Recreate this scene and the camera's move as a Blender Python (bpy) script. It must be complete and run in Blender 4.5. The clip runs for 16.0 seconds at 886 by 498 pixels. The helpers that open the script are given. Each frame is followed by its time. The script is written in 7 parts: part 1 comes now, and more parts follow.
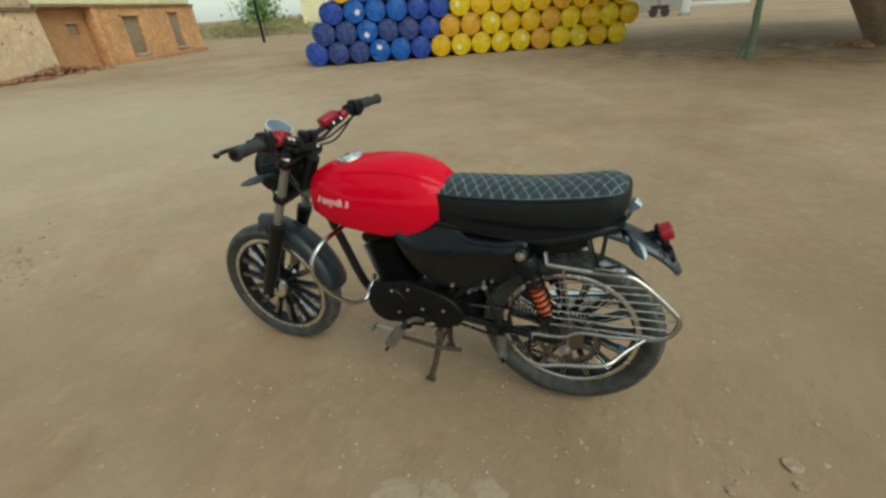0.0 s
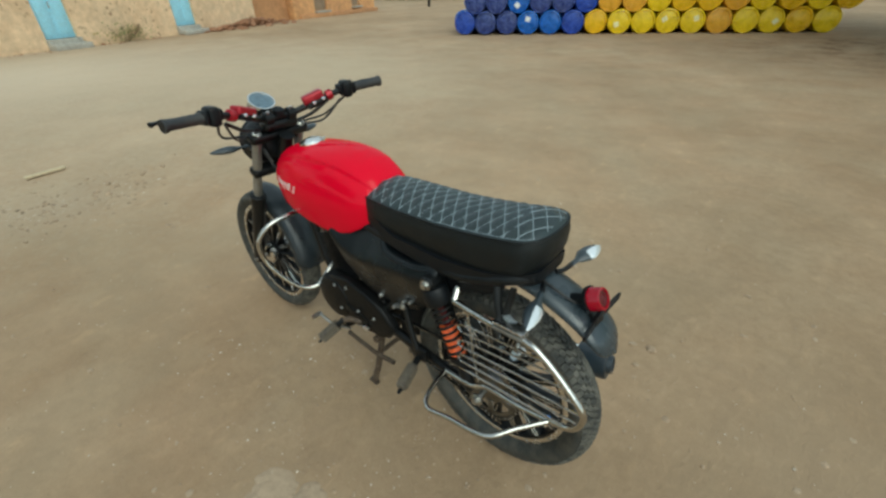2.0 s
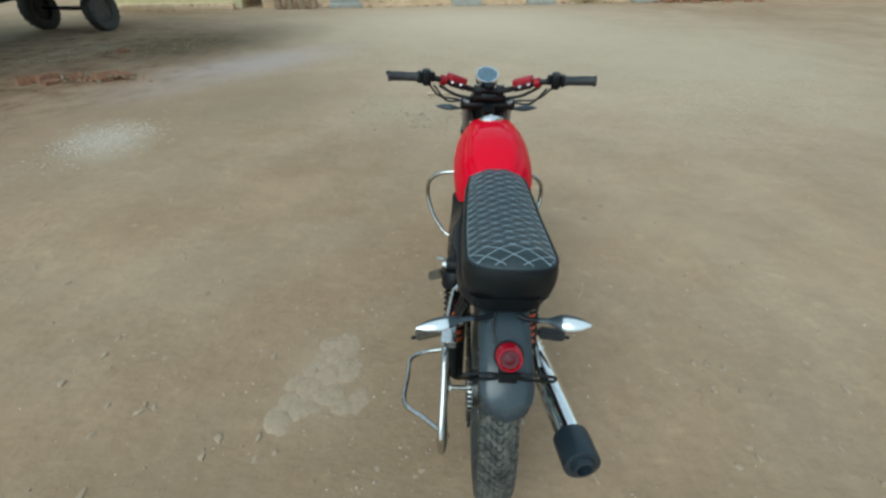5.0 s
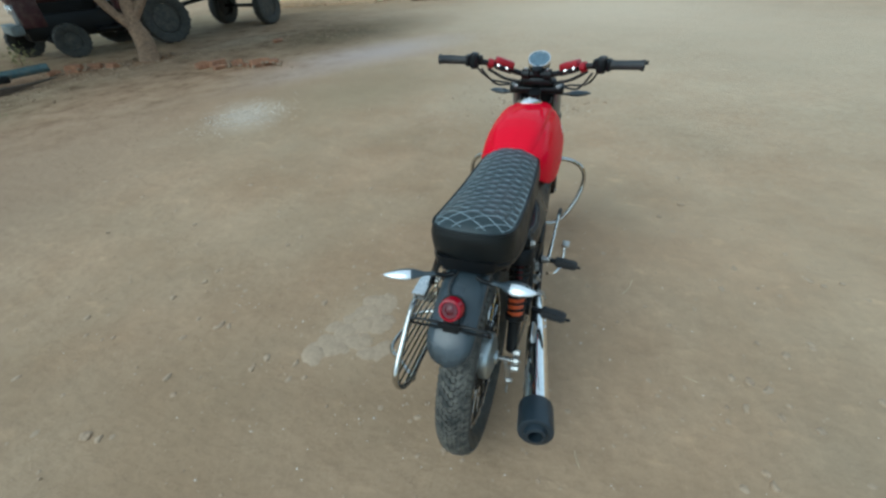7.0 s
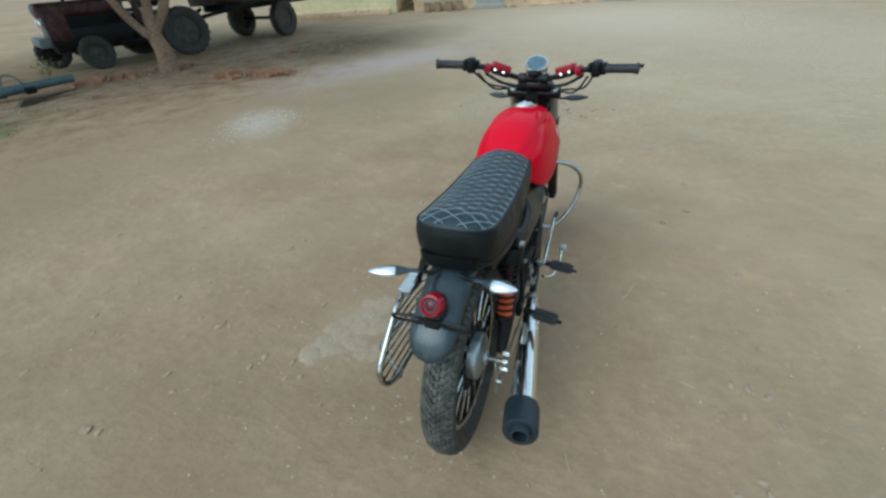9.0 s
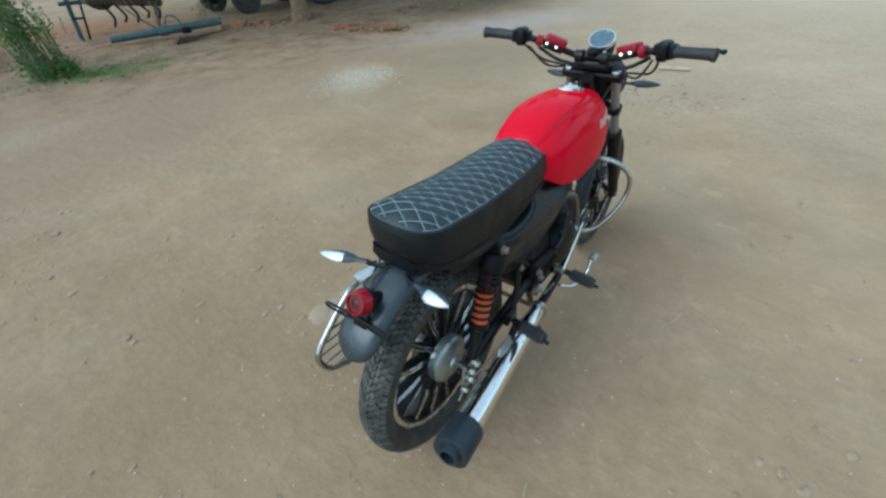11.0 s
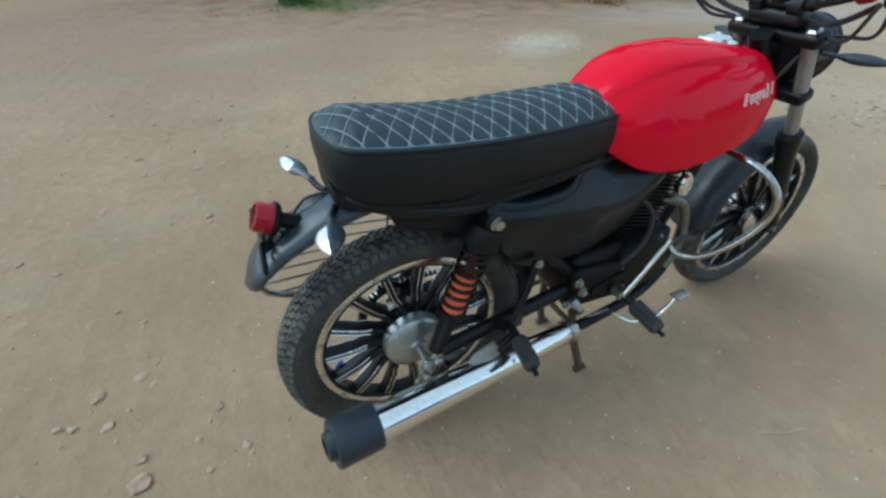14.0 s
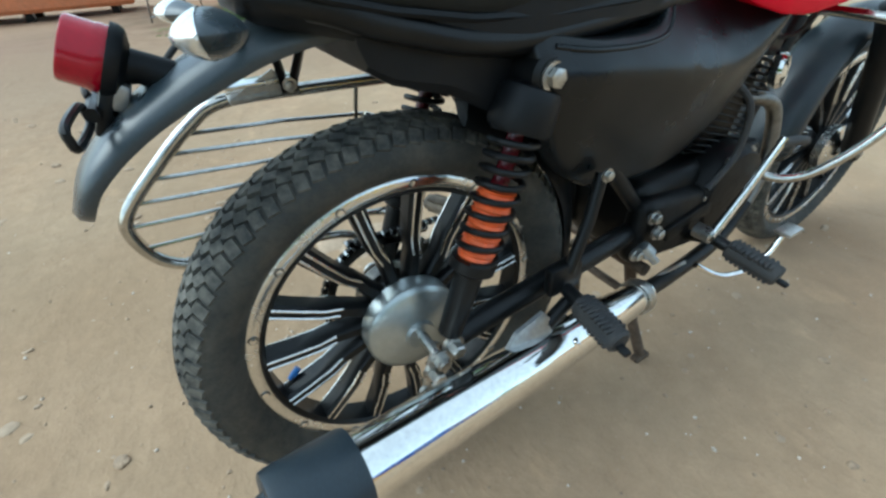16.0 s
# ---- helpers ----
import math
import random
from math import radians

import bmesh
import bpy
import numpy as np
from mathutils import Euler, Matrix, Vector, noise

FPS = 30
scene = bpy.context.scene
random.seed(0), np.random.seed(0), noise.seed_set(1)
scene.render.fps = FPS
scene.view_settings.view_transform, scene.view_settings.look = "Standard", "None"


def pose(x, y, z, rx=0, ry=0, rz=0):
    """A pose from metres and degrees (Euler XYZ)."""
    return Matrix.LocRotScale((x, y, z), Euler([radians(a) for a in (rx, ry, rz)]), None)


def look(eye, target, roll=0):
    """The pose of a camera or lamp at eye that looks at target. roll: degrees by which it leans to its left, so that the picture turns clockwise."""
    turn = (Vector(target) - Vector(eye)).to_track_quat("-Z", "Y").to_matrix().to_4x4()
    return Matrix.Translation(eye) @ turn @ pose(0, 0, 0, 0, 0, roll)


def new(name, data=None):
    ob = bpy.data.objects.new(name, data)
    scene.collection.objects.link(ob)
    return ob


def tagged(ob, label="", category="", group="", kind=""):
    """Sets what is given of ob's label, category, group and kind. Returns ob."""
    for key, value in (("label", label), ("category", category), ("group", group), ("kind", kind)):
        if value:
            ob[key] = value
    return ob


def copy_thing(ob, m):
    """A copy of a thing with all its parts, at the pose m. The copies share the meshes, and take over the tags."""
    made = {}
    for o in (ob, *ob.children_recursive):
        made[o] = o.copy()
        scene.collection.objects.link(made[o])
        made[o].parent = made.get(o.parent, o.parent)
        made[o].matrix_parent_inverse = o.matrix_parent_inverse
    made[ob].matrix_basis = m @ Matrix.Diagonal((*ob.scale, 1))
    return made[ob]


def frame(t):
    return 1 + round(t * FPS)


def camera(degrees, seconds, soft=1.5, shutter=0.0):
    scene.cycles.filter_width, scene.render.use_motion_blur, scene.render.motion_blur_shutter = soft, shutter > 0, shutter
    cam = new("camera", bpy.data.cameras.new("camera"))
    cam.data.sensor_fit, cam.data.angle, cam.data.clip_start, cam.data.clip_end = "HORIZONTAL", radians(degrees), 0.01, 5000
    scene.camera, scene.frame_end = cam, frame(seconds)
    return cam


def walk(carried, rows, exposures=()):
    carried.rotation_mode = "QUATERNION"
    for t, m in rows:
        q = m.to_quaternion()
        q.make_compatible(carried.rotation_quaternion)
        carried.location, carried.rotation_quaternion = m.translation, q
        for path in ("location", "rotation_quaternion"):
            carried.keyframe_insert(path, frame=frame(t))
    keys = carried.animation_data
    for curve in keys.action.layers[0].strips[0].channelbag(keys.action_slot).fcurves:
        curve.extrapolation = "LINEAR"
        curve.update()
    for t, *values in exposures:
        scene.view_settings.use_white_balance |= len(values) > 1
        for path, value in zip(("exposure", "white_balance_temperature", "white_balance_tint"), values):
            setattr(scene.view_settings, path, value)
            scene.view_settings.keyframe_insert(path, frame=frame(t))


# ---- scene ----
cam = camera(91.8, 16.0, soft=2.7)
PATH = [
    (0, (-0.066, 1.256, 1.349), (0.59, -0.355, 0.363), -4.0),
    (0.5, (-0.129, 1.142, 1.336), (0.569, -0.446, 0.341), -2.9),
    (1, (-0.204, 1.037, 1.346), (0.611, -0.482, 0.332), -3.1),
    (1.5, (-0.345, 0.915, 1.347), (0.669, -0.473, 0.324), -3.9),
    (2, (-0.499, 0.791, 1.352), (0.623, -0.482, 0.294), -1.9),
    (2.5, (-0.557, 0.691, 1.341), (0.67, -0.453, 0.251), -2.1),
    (3, (-0.592, 0.577, 1.345), (0.776, -0.371, 0.236), 0.2),
    (3.5, (-0.652, 0.466, 1.371), (0.872, -0.167, 0.241), -0.7),
    (4, (-0.758, 0.354, 1.398), (0.855, 0.01, 0.267), -0.7),
    (6.5, (-0.91, -0.184, 1.428), (0.658, 0.275, 0.275), -1.6),
    (7, (-0.94, -0.241, 1.419), (0.591, 0.326, 0.265), -3.4),
    (7.5, (-0.961, -0.264, 1.417), (0.567, 0.324, 0.269), -3.7),
    (8, (-0.969, -0.261, 1.417), (0.56, 0.356, 0.285), -4.2),
    (8.5, (-0.966, -0.286, 1.408), (0.581, 0.322, 0.296), -4.2),
    (11, (-0.661, -0.568, 1.378), (0.572, 0.436, 0.165), -4.0),
    (11.5, (-0.591, -0.665, 1.383), (0.528, 0.457, 0.164), -5.4),
    (12, (-0.534, -0.672, 1.327), (0.498, 0.536, 0.112), -5.2),
    (12.5, (-0.464, -0.652, 1.299), (0.438, 0.654, 0.083), -1.9),
    (13, (-0.402, -0.654, 1.29), (0.36, 0.726, 0.06), -2.3),
    (13.5, (-0.296, -0.694, 1.237), (0.397, 0.713, -0.005), -0.6),
    (14, (-0.238, -0.685, 1.149), (0.421, 0.733, -0.097), -1.2),
    (14.5, (-0.21, -0.649, 1.028), (0.408, 0.789, -0.217), -3.0),
    (15, (-0.196, -0.603, 0.903), (0.415, 0.833, -0.348), -3.3),
    (15.5, (-0.193, -0.532, 0.831), (0.433, 0.891, -0.427), -4.4),
    (16, (-0.196, -0.476, 0.796), (0.58, 0.957, -0.362), -3.7),
]
LIGHTING = [(0.0, -0.11, 6400, -8), (2.0, 0.03, 6150, -8), (4.0, 0.03, 5750, -8), (6.5, 0.05, 5250, -8), (8.5, 0.05, 5250, -8), (11.0, 0.21, 5150, -8), (13.0, 0.21, 5150, -6), (14.5, 0.29, 5200, -6), (15.5, 0.63, 5350, -6), (16.0, 0.7, 5350, -6)]
walk(cam, [(t, look(eye, target, roll)) for t, eye, target, roll in PATH], LIGHTING)

# ---------------------------------------------------------------- world and light
world = bpy.data.worlds.new("sky")
scene.world = world
world.use_nodes = True
wn = world.node_tree.nodes
sky = wn.new("ShaderNodeTexSky")
sky.sky_type = "NISHITA"
sky.sun_disc = False
sky.sun_elevation, sky.sun_rotation = radians(44), radians(299)
sky.air_density, sky.dust_density, sky.ozone_density = 1.0, 1.6, 0.6
world.node_tree.links.new(sky.outputs[0], wn["Background"].inputs[0])
wn["Background"].inputs[1].default_value = 0.08
# thin even cloud over the whole sky
veil, both = wn.new("ShaderNodeBackground"), wn.new("ShaderNodeAddShader")
veil.inputs[0].default_value, veil.inputs[1].default_value = (0.8, 0.8, 0.785, 1), 0.62
world.node_tree.links.new(wn["Background"].outputs[0], both.inputs[0])
world.node_tree.links.new(veil.outputs[0], both.inputs[1])
world.node_tree.links.new(both.outputs[0], wn["World Output"].inputs[0])
sun_data = bpy.data.lights.new("sun", "SUN")
sun_data.energy, sun_data.angle, sun_data.color = 1.35, radians(45), (1.0, 0.97, 0.92)
sun = new("sun", sun_data)
sun.matrix_world = look((-11.0, 6.0, 12.0), (0, 0, 0))


# ---------------------------------------------------------------- materials
def nodes_of(name):
    m = bpy.data.materials.new(name)
    m.use_nodes = True
    t = m.node_tree
    return m, t, t.nodes["Principled BSDF"]


def add(t, kind, **values):
    n = t.nodes.new(kind)
    for key, value in values.items():
        n.inputs[key].default_value = value
    return n


def noise_of(t, scale, detail=6.0, rough=0.6, coords="Object"):
    c = t.nodes.new("ShaderNodeTexCoord")
    n = add(t, "ShaderNodeTexNoise", Scale=scale, Detail=detail, Roughness=rough)
    t.links.new(c.outputs[coords], n.inputs["Vector"])
    return n


def ramp(t, source, stops):
    r = t.nodes.new("ShaderNodeValToRGB")
    e = r.color_ramp.elements
    while len(e) < len(stops):
        e.new(0.5)
    for k, (p, c) in zip(e, stops):
        k.position, k.color = p, (*c, 1)
    t.links.new(source, r.inputs[0])
    return r


def mixed(t, a, b, fac, mode="MIX"):
    m = t.nodes.new("ShaderNodeMix")
    m.data_type, m.blend_type = "RGBA", mode
    for sock, v in ((m.inputs[6], a), (m.inputs[7], b), (m.inputs[0], fac)):
        if isinstance(v, (int, float)):
            sock.default_value = v
        elif isinstance(v, tuple):
            sock.default_value = (*v, 1)
        else:
            t.links.new(v, sock)
    return m.outputs[2]


def surface(name, colour, rough=0.5, metal=0.0, vary=0.15, grain=40.0, stain=6.0, bump=0.1, dust=0.0, dust_colour=(0.33, 0.27, 0.19), coat=0.0, spec=0.5, rough_vary=0.12, pits=None):
    """A worn surface: two scales of tone, roughness that varies, fine relief and a film of dust in patches."""
    m, t, b = nodes_of(name)
    fine, broad = noise_of(t, grain), noise_of(t, stain, 4.0)
    dark = tuple(c * (1 - vary) for c in colour)
    light = tuple(min(1, c * (1 + vary)) for c in colour)
    one = ramp(t, fine.outputs[0], [(0.3, dark), (0.7, light)])
    two = ramp(t, broad.outputs[0], [(0.3, (1 - vary,) * 3), (0.65, (1.0,) * 3)])
    col = mixed(t, one.outputs[0], two.outputs[0], 1.0, "MULTIPLY")
    if dust:
        mask = ramp(t, noise_of(t, stain * 2.3, 8.0, 0.7).outputs[0], [(0.42, (0,) * 3), (0.75, (dust,) * 3)])
        col = mixed(t, col, dust_colour, mask.outputs[0])
    if pits:
        holes = mixed(t, ramp(t, noise_of(t, 7.0, 3.0, 0.5).outputs[0], [(0.6, (0,) * 3), (0.66, (0.85,) * 3)]).outputs[0], ramp(t, noise_of(t, 0.55, 2.0).outputs[0], [(0.45, (0,) * 3), (0.6, (1,) * 3)]).outputs[0], 1.0, "MULTIPLY")
        col = mixed(t, col, pits, holes)
    t.links.new(col, b.inputs["Base Color"])
    r = ramp(t, broad.outputs[0], [(0.3, (max(0, rough - rough_vary),) * 3), (0.7, (min(1, rough + rough_vary),) * 3)])
    t.links.new(r.outputs[0], b.inputs["Roughness"])
    b.inputs["Metallic"].default_value = metal
    b.inputs["Specular IOR Level"].default_value = spec
    b.inputs["Coat Weight"].default_value = coat
    b.inputs["Coat Roughness"].default_value = 0.04
    if bump:
        bp = add(t, "ShaderNodeBump", Strength=bump, Distance=0.002)
        t.links.new(fine.outputs[0], bp.inputs["Height"])
        t.links.new(bp.outputs[0], b.inputs["Normal"])
    return m


RED_PAINT = surface("red_paint", (0.65, 0.0004, 0.021), 0.2, vary=0.03, grain=300, stain=4, bump=0.002, dust=0.0, coat=0.34, spec=0.0, rough_vary=0.05)
BLACK_PLASTIC = surface("black_plastic", (0.005, 0.0065, 0.0085), 0.46, vary=0.25, grain=500, stain=9, bump=0.12, dust=0.01, spec=0.24)
PANEL_PLASTIC = surface("panel_plastic", (0.003, 0.005, 0.0065), 0.32, vary=0.15, grain=600, stain=7, bump=0.05, dust=0.004, spec=0.34)
BLUE_BLACK = surface("blue_black_plastic", (0.03, 0.043, 0.053), 0.3, vary=0.12, grain=300, stain=8, bump=0.06, dust=0.04, spec=0.6)
FRONT_GUARD_BLACK = surface("front_guard_plastic", (0.017, 0.024, 0.03), 0.34, vary=0.12, grain=300, stain=8, bump=0.06, dust=0.04, spec=0.42)
END_CAP = surface("end_cap_paint", (0.018, 0.028, 0.038), 0.38, vary=0.15, grain=300, stain=8, bump=0.05, dust=0.03, spec=0.45)
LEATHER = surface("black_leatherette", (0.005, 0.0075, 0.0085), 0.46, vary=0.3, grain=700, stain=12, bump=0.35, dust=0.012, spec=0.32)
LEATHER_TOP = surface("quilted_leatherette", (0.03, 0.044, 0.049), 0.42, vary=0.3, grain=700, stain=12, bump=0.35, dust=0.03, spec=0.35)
THREAD = surface("white_thread", (0.29, 0.35, 0.38), 0.7, vary=0.2, grain=900, bump=0)
RUBBER = surface("tyre_rubber", (0.032, 0.035, 0.033), 0.7, vary=0.25, grain=220, stain=9, bump=0.3, dust=0.2)
TREAD_RUBBER = surface("tread_rubber", (0.035, 0.037, 0.035), 0.75, vary=0.3, grain=160, stain=14, bump=0.35, dust=0.85, dust_colour=(0.22, 0.205, 0.17))
PEG_RUBBER = surface("dusty_peg_rubber", (0.07, 0.058, 0.045), 0.75, vary=0.3, grain=200, bump=0.3, dust=0.5)
GRIP_RUBBER = surface("grip_rubber", (0.022, 0.024, 0.027), 0.6, vary=0.2, grain=300, bump=0.25, dust=0.1)
BLACK_METAL = surface("black_metal", (0.005, 0.006, 0.007), 0.38, metal=0.0, vary=0.25, grain=150, stain=12, bump=0.08, dust=0.015, spec=0.28)
ENGINE_BLACK = surface("engine_black", (0.0035, 0.004, 0.0045), 0.45, metal=0.0, vary=0.35, grain=90, stain=16, bump=0.3, dust=0.012, spec=0.22)
CHROME = surface("chrome", (0.86, 0.86, 0.84), 0.1, metal=1.0, vary=0.08, grain=120, stain=14, bump=0.02, dust=0.04, rough_vary=0.06)
GUARD_CHROME = surface("guard_chrome", (0.53, 0.52, 0.49), 0.16, metal=1.0, vary=0.15, grain=120, stain=18, bump=0.03, dust=0.1, rough_vary=0.06)
STEEL = surface("worn_steel", (0.52, 0.52, 0.5), 0.34, metal=1.0, vary=0.2, grain=160, stain=20, bump=0.1, dust=0.2)
ALLOY = surface("polished_alloy", (0.76, 0.76, 0.74), 0.22, metal=1.0, vary=0.1, grain=120, stain=20, bump=0.05, dust=0.05)
DRUM_ALLOY = surface("drum_alloy", (0.46, 0.5, 0.5), 0.34, metal=0.85, vary=0.06, grain=90, stain=18, bump=0.0, dust=0.05, rough_vary=0.03)
HEADER_STEEL = surface("header_steel", (0.22, 0.215, 0.2), 0.4, metal=1.0, vary=0.25, grain=80, stain=20, bump=0.1, dust=0.1)
BLUE_CAP = surface("blue_cap_plastic", (0.03, 0.16, 0.5), 0.4, vary=0.1, bump=0)
DULL_ALLOY = surface("dull_alloy", (0.4, 0.42, 0.43), 0.42, metal=0.9, vary=0.15, grain=140, stain=18, bump=0.1, dust=0.25)
RED_ANODISED = surface("red_anodised", (0.33, 0.008, 0.02), 0.35, metal=0.35, vary=0.12, grain=200, bump=0.05, dust=0.05)
RED_LENS = surface("red_lens", (0.3, 0.001, 0.014), 0.14, vary=0.1, grain=200, stain=20, bump=0.05, coat=0.2, spec=0.3)
DARK_RED = surface("dark_red_lens", (0.09, 0.004, 0.01), 0.2, vary=0.1, grain=200, bump=0.02)
CLEAR_LENS = surface("clear_lens", (0.82, 0.85, 0.86), 0.16, metal=0.55, vary=0.06, grain=300, stain=30, bump=0.05, coat=0.5)
DIAL = surface("dial_glass", (0.11, 0.165, 0.21), 0.2, vary=0.25, grain=60, bump=0, coat=0.6, spec=0.4)
WHITE_DECAL = surface("white_decal", (0.75, 0.72, 0.7), 0.4, vary=0.05, bump=0)
ORANGE_SPRING = surface("orange_sleeve", (0.8, 0.13, 0.025), 0.4, vary=0.2, grain=120, bump=0.08, dust=0.15)
RUST = surface("rusty_steel", (0.075, 0.05, 0.034), 0.7, metal=0.2, vary=0.4, grain=90, stain=25, bump=0.4, dust=0.3)
BLUE_DRUM = [surface("blue_drum_plastic", c, 0.3, coat=0.25, vary=0.4, grain=14, stain=5, bump=0.1, dust=d, spec=0.35, dust_colour=(0.2, 0.25, 0.42)) for c, d in
             (((0.01, 0.055, 0.4), 0.3), ((0.01, 0.12, 0.5), 0.15), ((0.016, 0.035, 0.2), 0.5))]
YELLOW_DRUM = [surface("yellow_drum_plastic", c, 0.3, coat=0.25, spec=0.35, vary=0.22, grain=14, stain=5, bump=0.1, dust=d, dust_colour=(0.45, 0.25, 0.05)) for c, d in
               (((0.86, 0.5, 0.008), 0.4), ((0.9, 0.6, 0.012), 0.25), ((0.78, 0.4, 0.03), 0.5))]
BRICK_PLASTER = surface("earthen_plaster", (0.76, 0.56, 0.36), 0.92, vary=0.2, grain=5, stain=0.7, bump=0.8, dust=0.55, dust_colour=(0.5, 0.3, 0.16), pits=(0.2, 0.11, 0.06))
ORANGE_PLASTER = surface("orange_plaster", (0.66, 0.36, 0.16), 0.92, vary=0.25, grain=6, stain=0.9, bump=0.6, dust=0.6, dust_colour=(0.36, 0.17, 0.08), pits=(0.22, 0.11, 0.06))
BROWN_PLASTER = surface("brown_plaster", (0.5, 0.26, 0.12), 0.92, vary=0.16, grain=5, stain=1.2, bump=0.5)
CREAM_PLASTER = surface("cream_plaster", (0.88, 0.8, 0.5), 0.85, vary=0.1, grain=6, stain=1.0, bump=0.3)
CONCRETE = surface("concrete", (0.4, 0.38, 0.33), 0.9, vary=0.2, grain=14, stain=2, bump=0.5)
DOOR_BLUE = surface("light_blue_paint", (0.36, 0.7, 0.86), 0.5, vary=0.1, grain=20, stain=3, bump=0.1, dust=0.2)
SHUTTER = surface("weathered_wood", (0.34, 0.25, 0.17), 0.8, vary=0.3, grain=30, stain=5, bump=0.4)
PALE_WOOD = surface("pale_wood", (0.5, 0.42, 0.3), 0.8, vary=0.2, grain=60, stain=8, bump=0.3)
BARK = surface("tree_bark", (0.3, 0.2, 0.125), 0.9, vary=0.35, grain=25, stain=5, bump=0.8)
GREEN_BARK = surface("green_bark", (0.17, 0.21, 0.13), 0.85, vary=0.3, grain=25, stain=5, bump=0.5)
TRACTOR_RED = surface("faded_red_paint", (0.05, 0.007, 0.01), 0.5, vary=0.2, grain=20, stain=4, bump=0.1, dust=0.25)
BLUE_STEEL = surface("faded_blue_paint", (0.075, 0.135, 0.15), 0.6, metal=0.2, vary=0.25, grain=30, stain=7, bump=0.2, dust=0.3)
ORANGE_PAINT = surface("orange_paint", (0.6, 0.2, 0.08), 0.6, vary=0.15, grain=15, stain=2, bump=0.1, dust=0.2)
WHITE_PAINT = surface("white_paint", (0.75, 0.74, 0.7), 0.7, vary=0.08, grain=20, stain=2, bump=0.1)
BRICK_RED = surface("broken_brick", (0.32, 0.15, 0.078), 0.9, vary=0.3, grain=20, stain=6, bump=0.6, dust=0.3)
STONE = surface("field_stone", (0.4, 0.29, 0.19), 0.9, vary=0.3, grain=60, stain=15, bump=0.6)
PALE_STONE = surface("pale_stone", (0.63, 0.54, 0.44), 0.9, vary=0.25, grain=60, stain=15, bump=0.5)
DRY_MUD = surface("dry_mud_crust", (0.4, 0.298, 0.2), 0.95, vary=0.12, grain=60, stain=12, bump=0.5)
PALE_SLAB = surface("pale_slab", (0.62, 0.62, 0.6), 0.6, vary=0.12, grain=20, stain=4, bump=0.15, dust=0.2)
RUBBLE_GREY = surface("rubble_grey", (0.33, 0.235, 0.15), 0.95, vary=0.35, grain=30, stain=2, bump=0.5)
STRAW = surface("dry_straw", (0.562, 0.460, 0.297), 0.8, vary=0.2, grain=60, bump=0.1)


def leaf_material(name, low, high):
    m, t, b = nodes_of(name)
    g = t.nodes.new("ShaderNodeNewGeometry")
    r = ramp(t, g.outputs["Random Per Island"], [(0.0, low), (1.0, high)])
    t.links.new(r.outputs[0], b.inputs["Base Color"])
    b.inputs["Roughness"].default_value = 0.6
    return m


LEAF = leaf_material("leaf", (0.05, 0.12, 0.014), (0.2, 0.32, 0.05))
BUSH_LEAF = leaf_material("bush_leaf", (0.035, 0.09, 0.012), (0.17, 0.31, 0.05))
DRY_LEAF = leaf_material("dry_scrub_leaf", (0.14, 0.16, 0.05), (0.46, 0.38, 0.18))


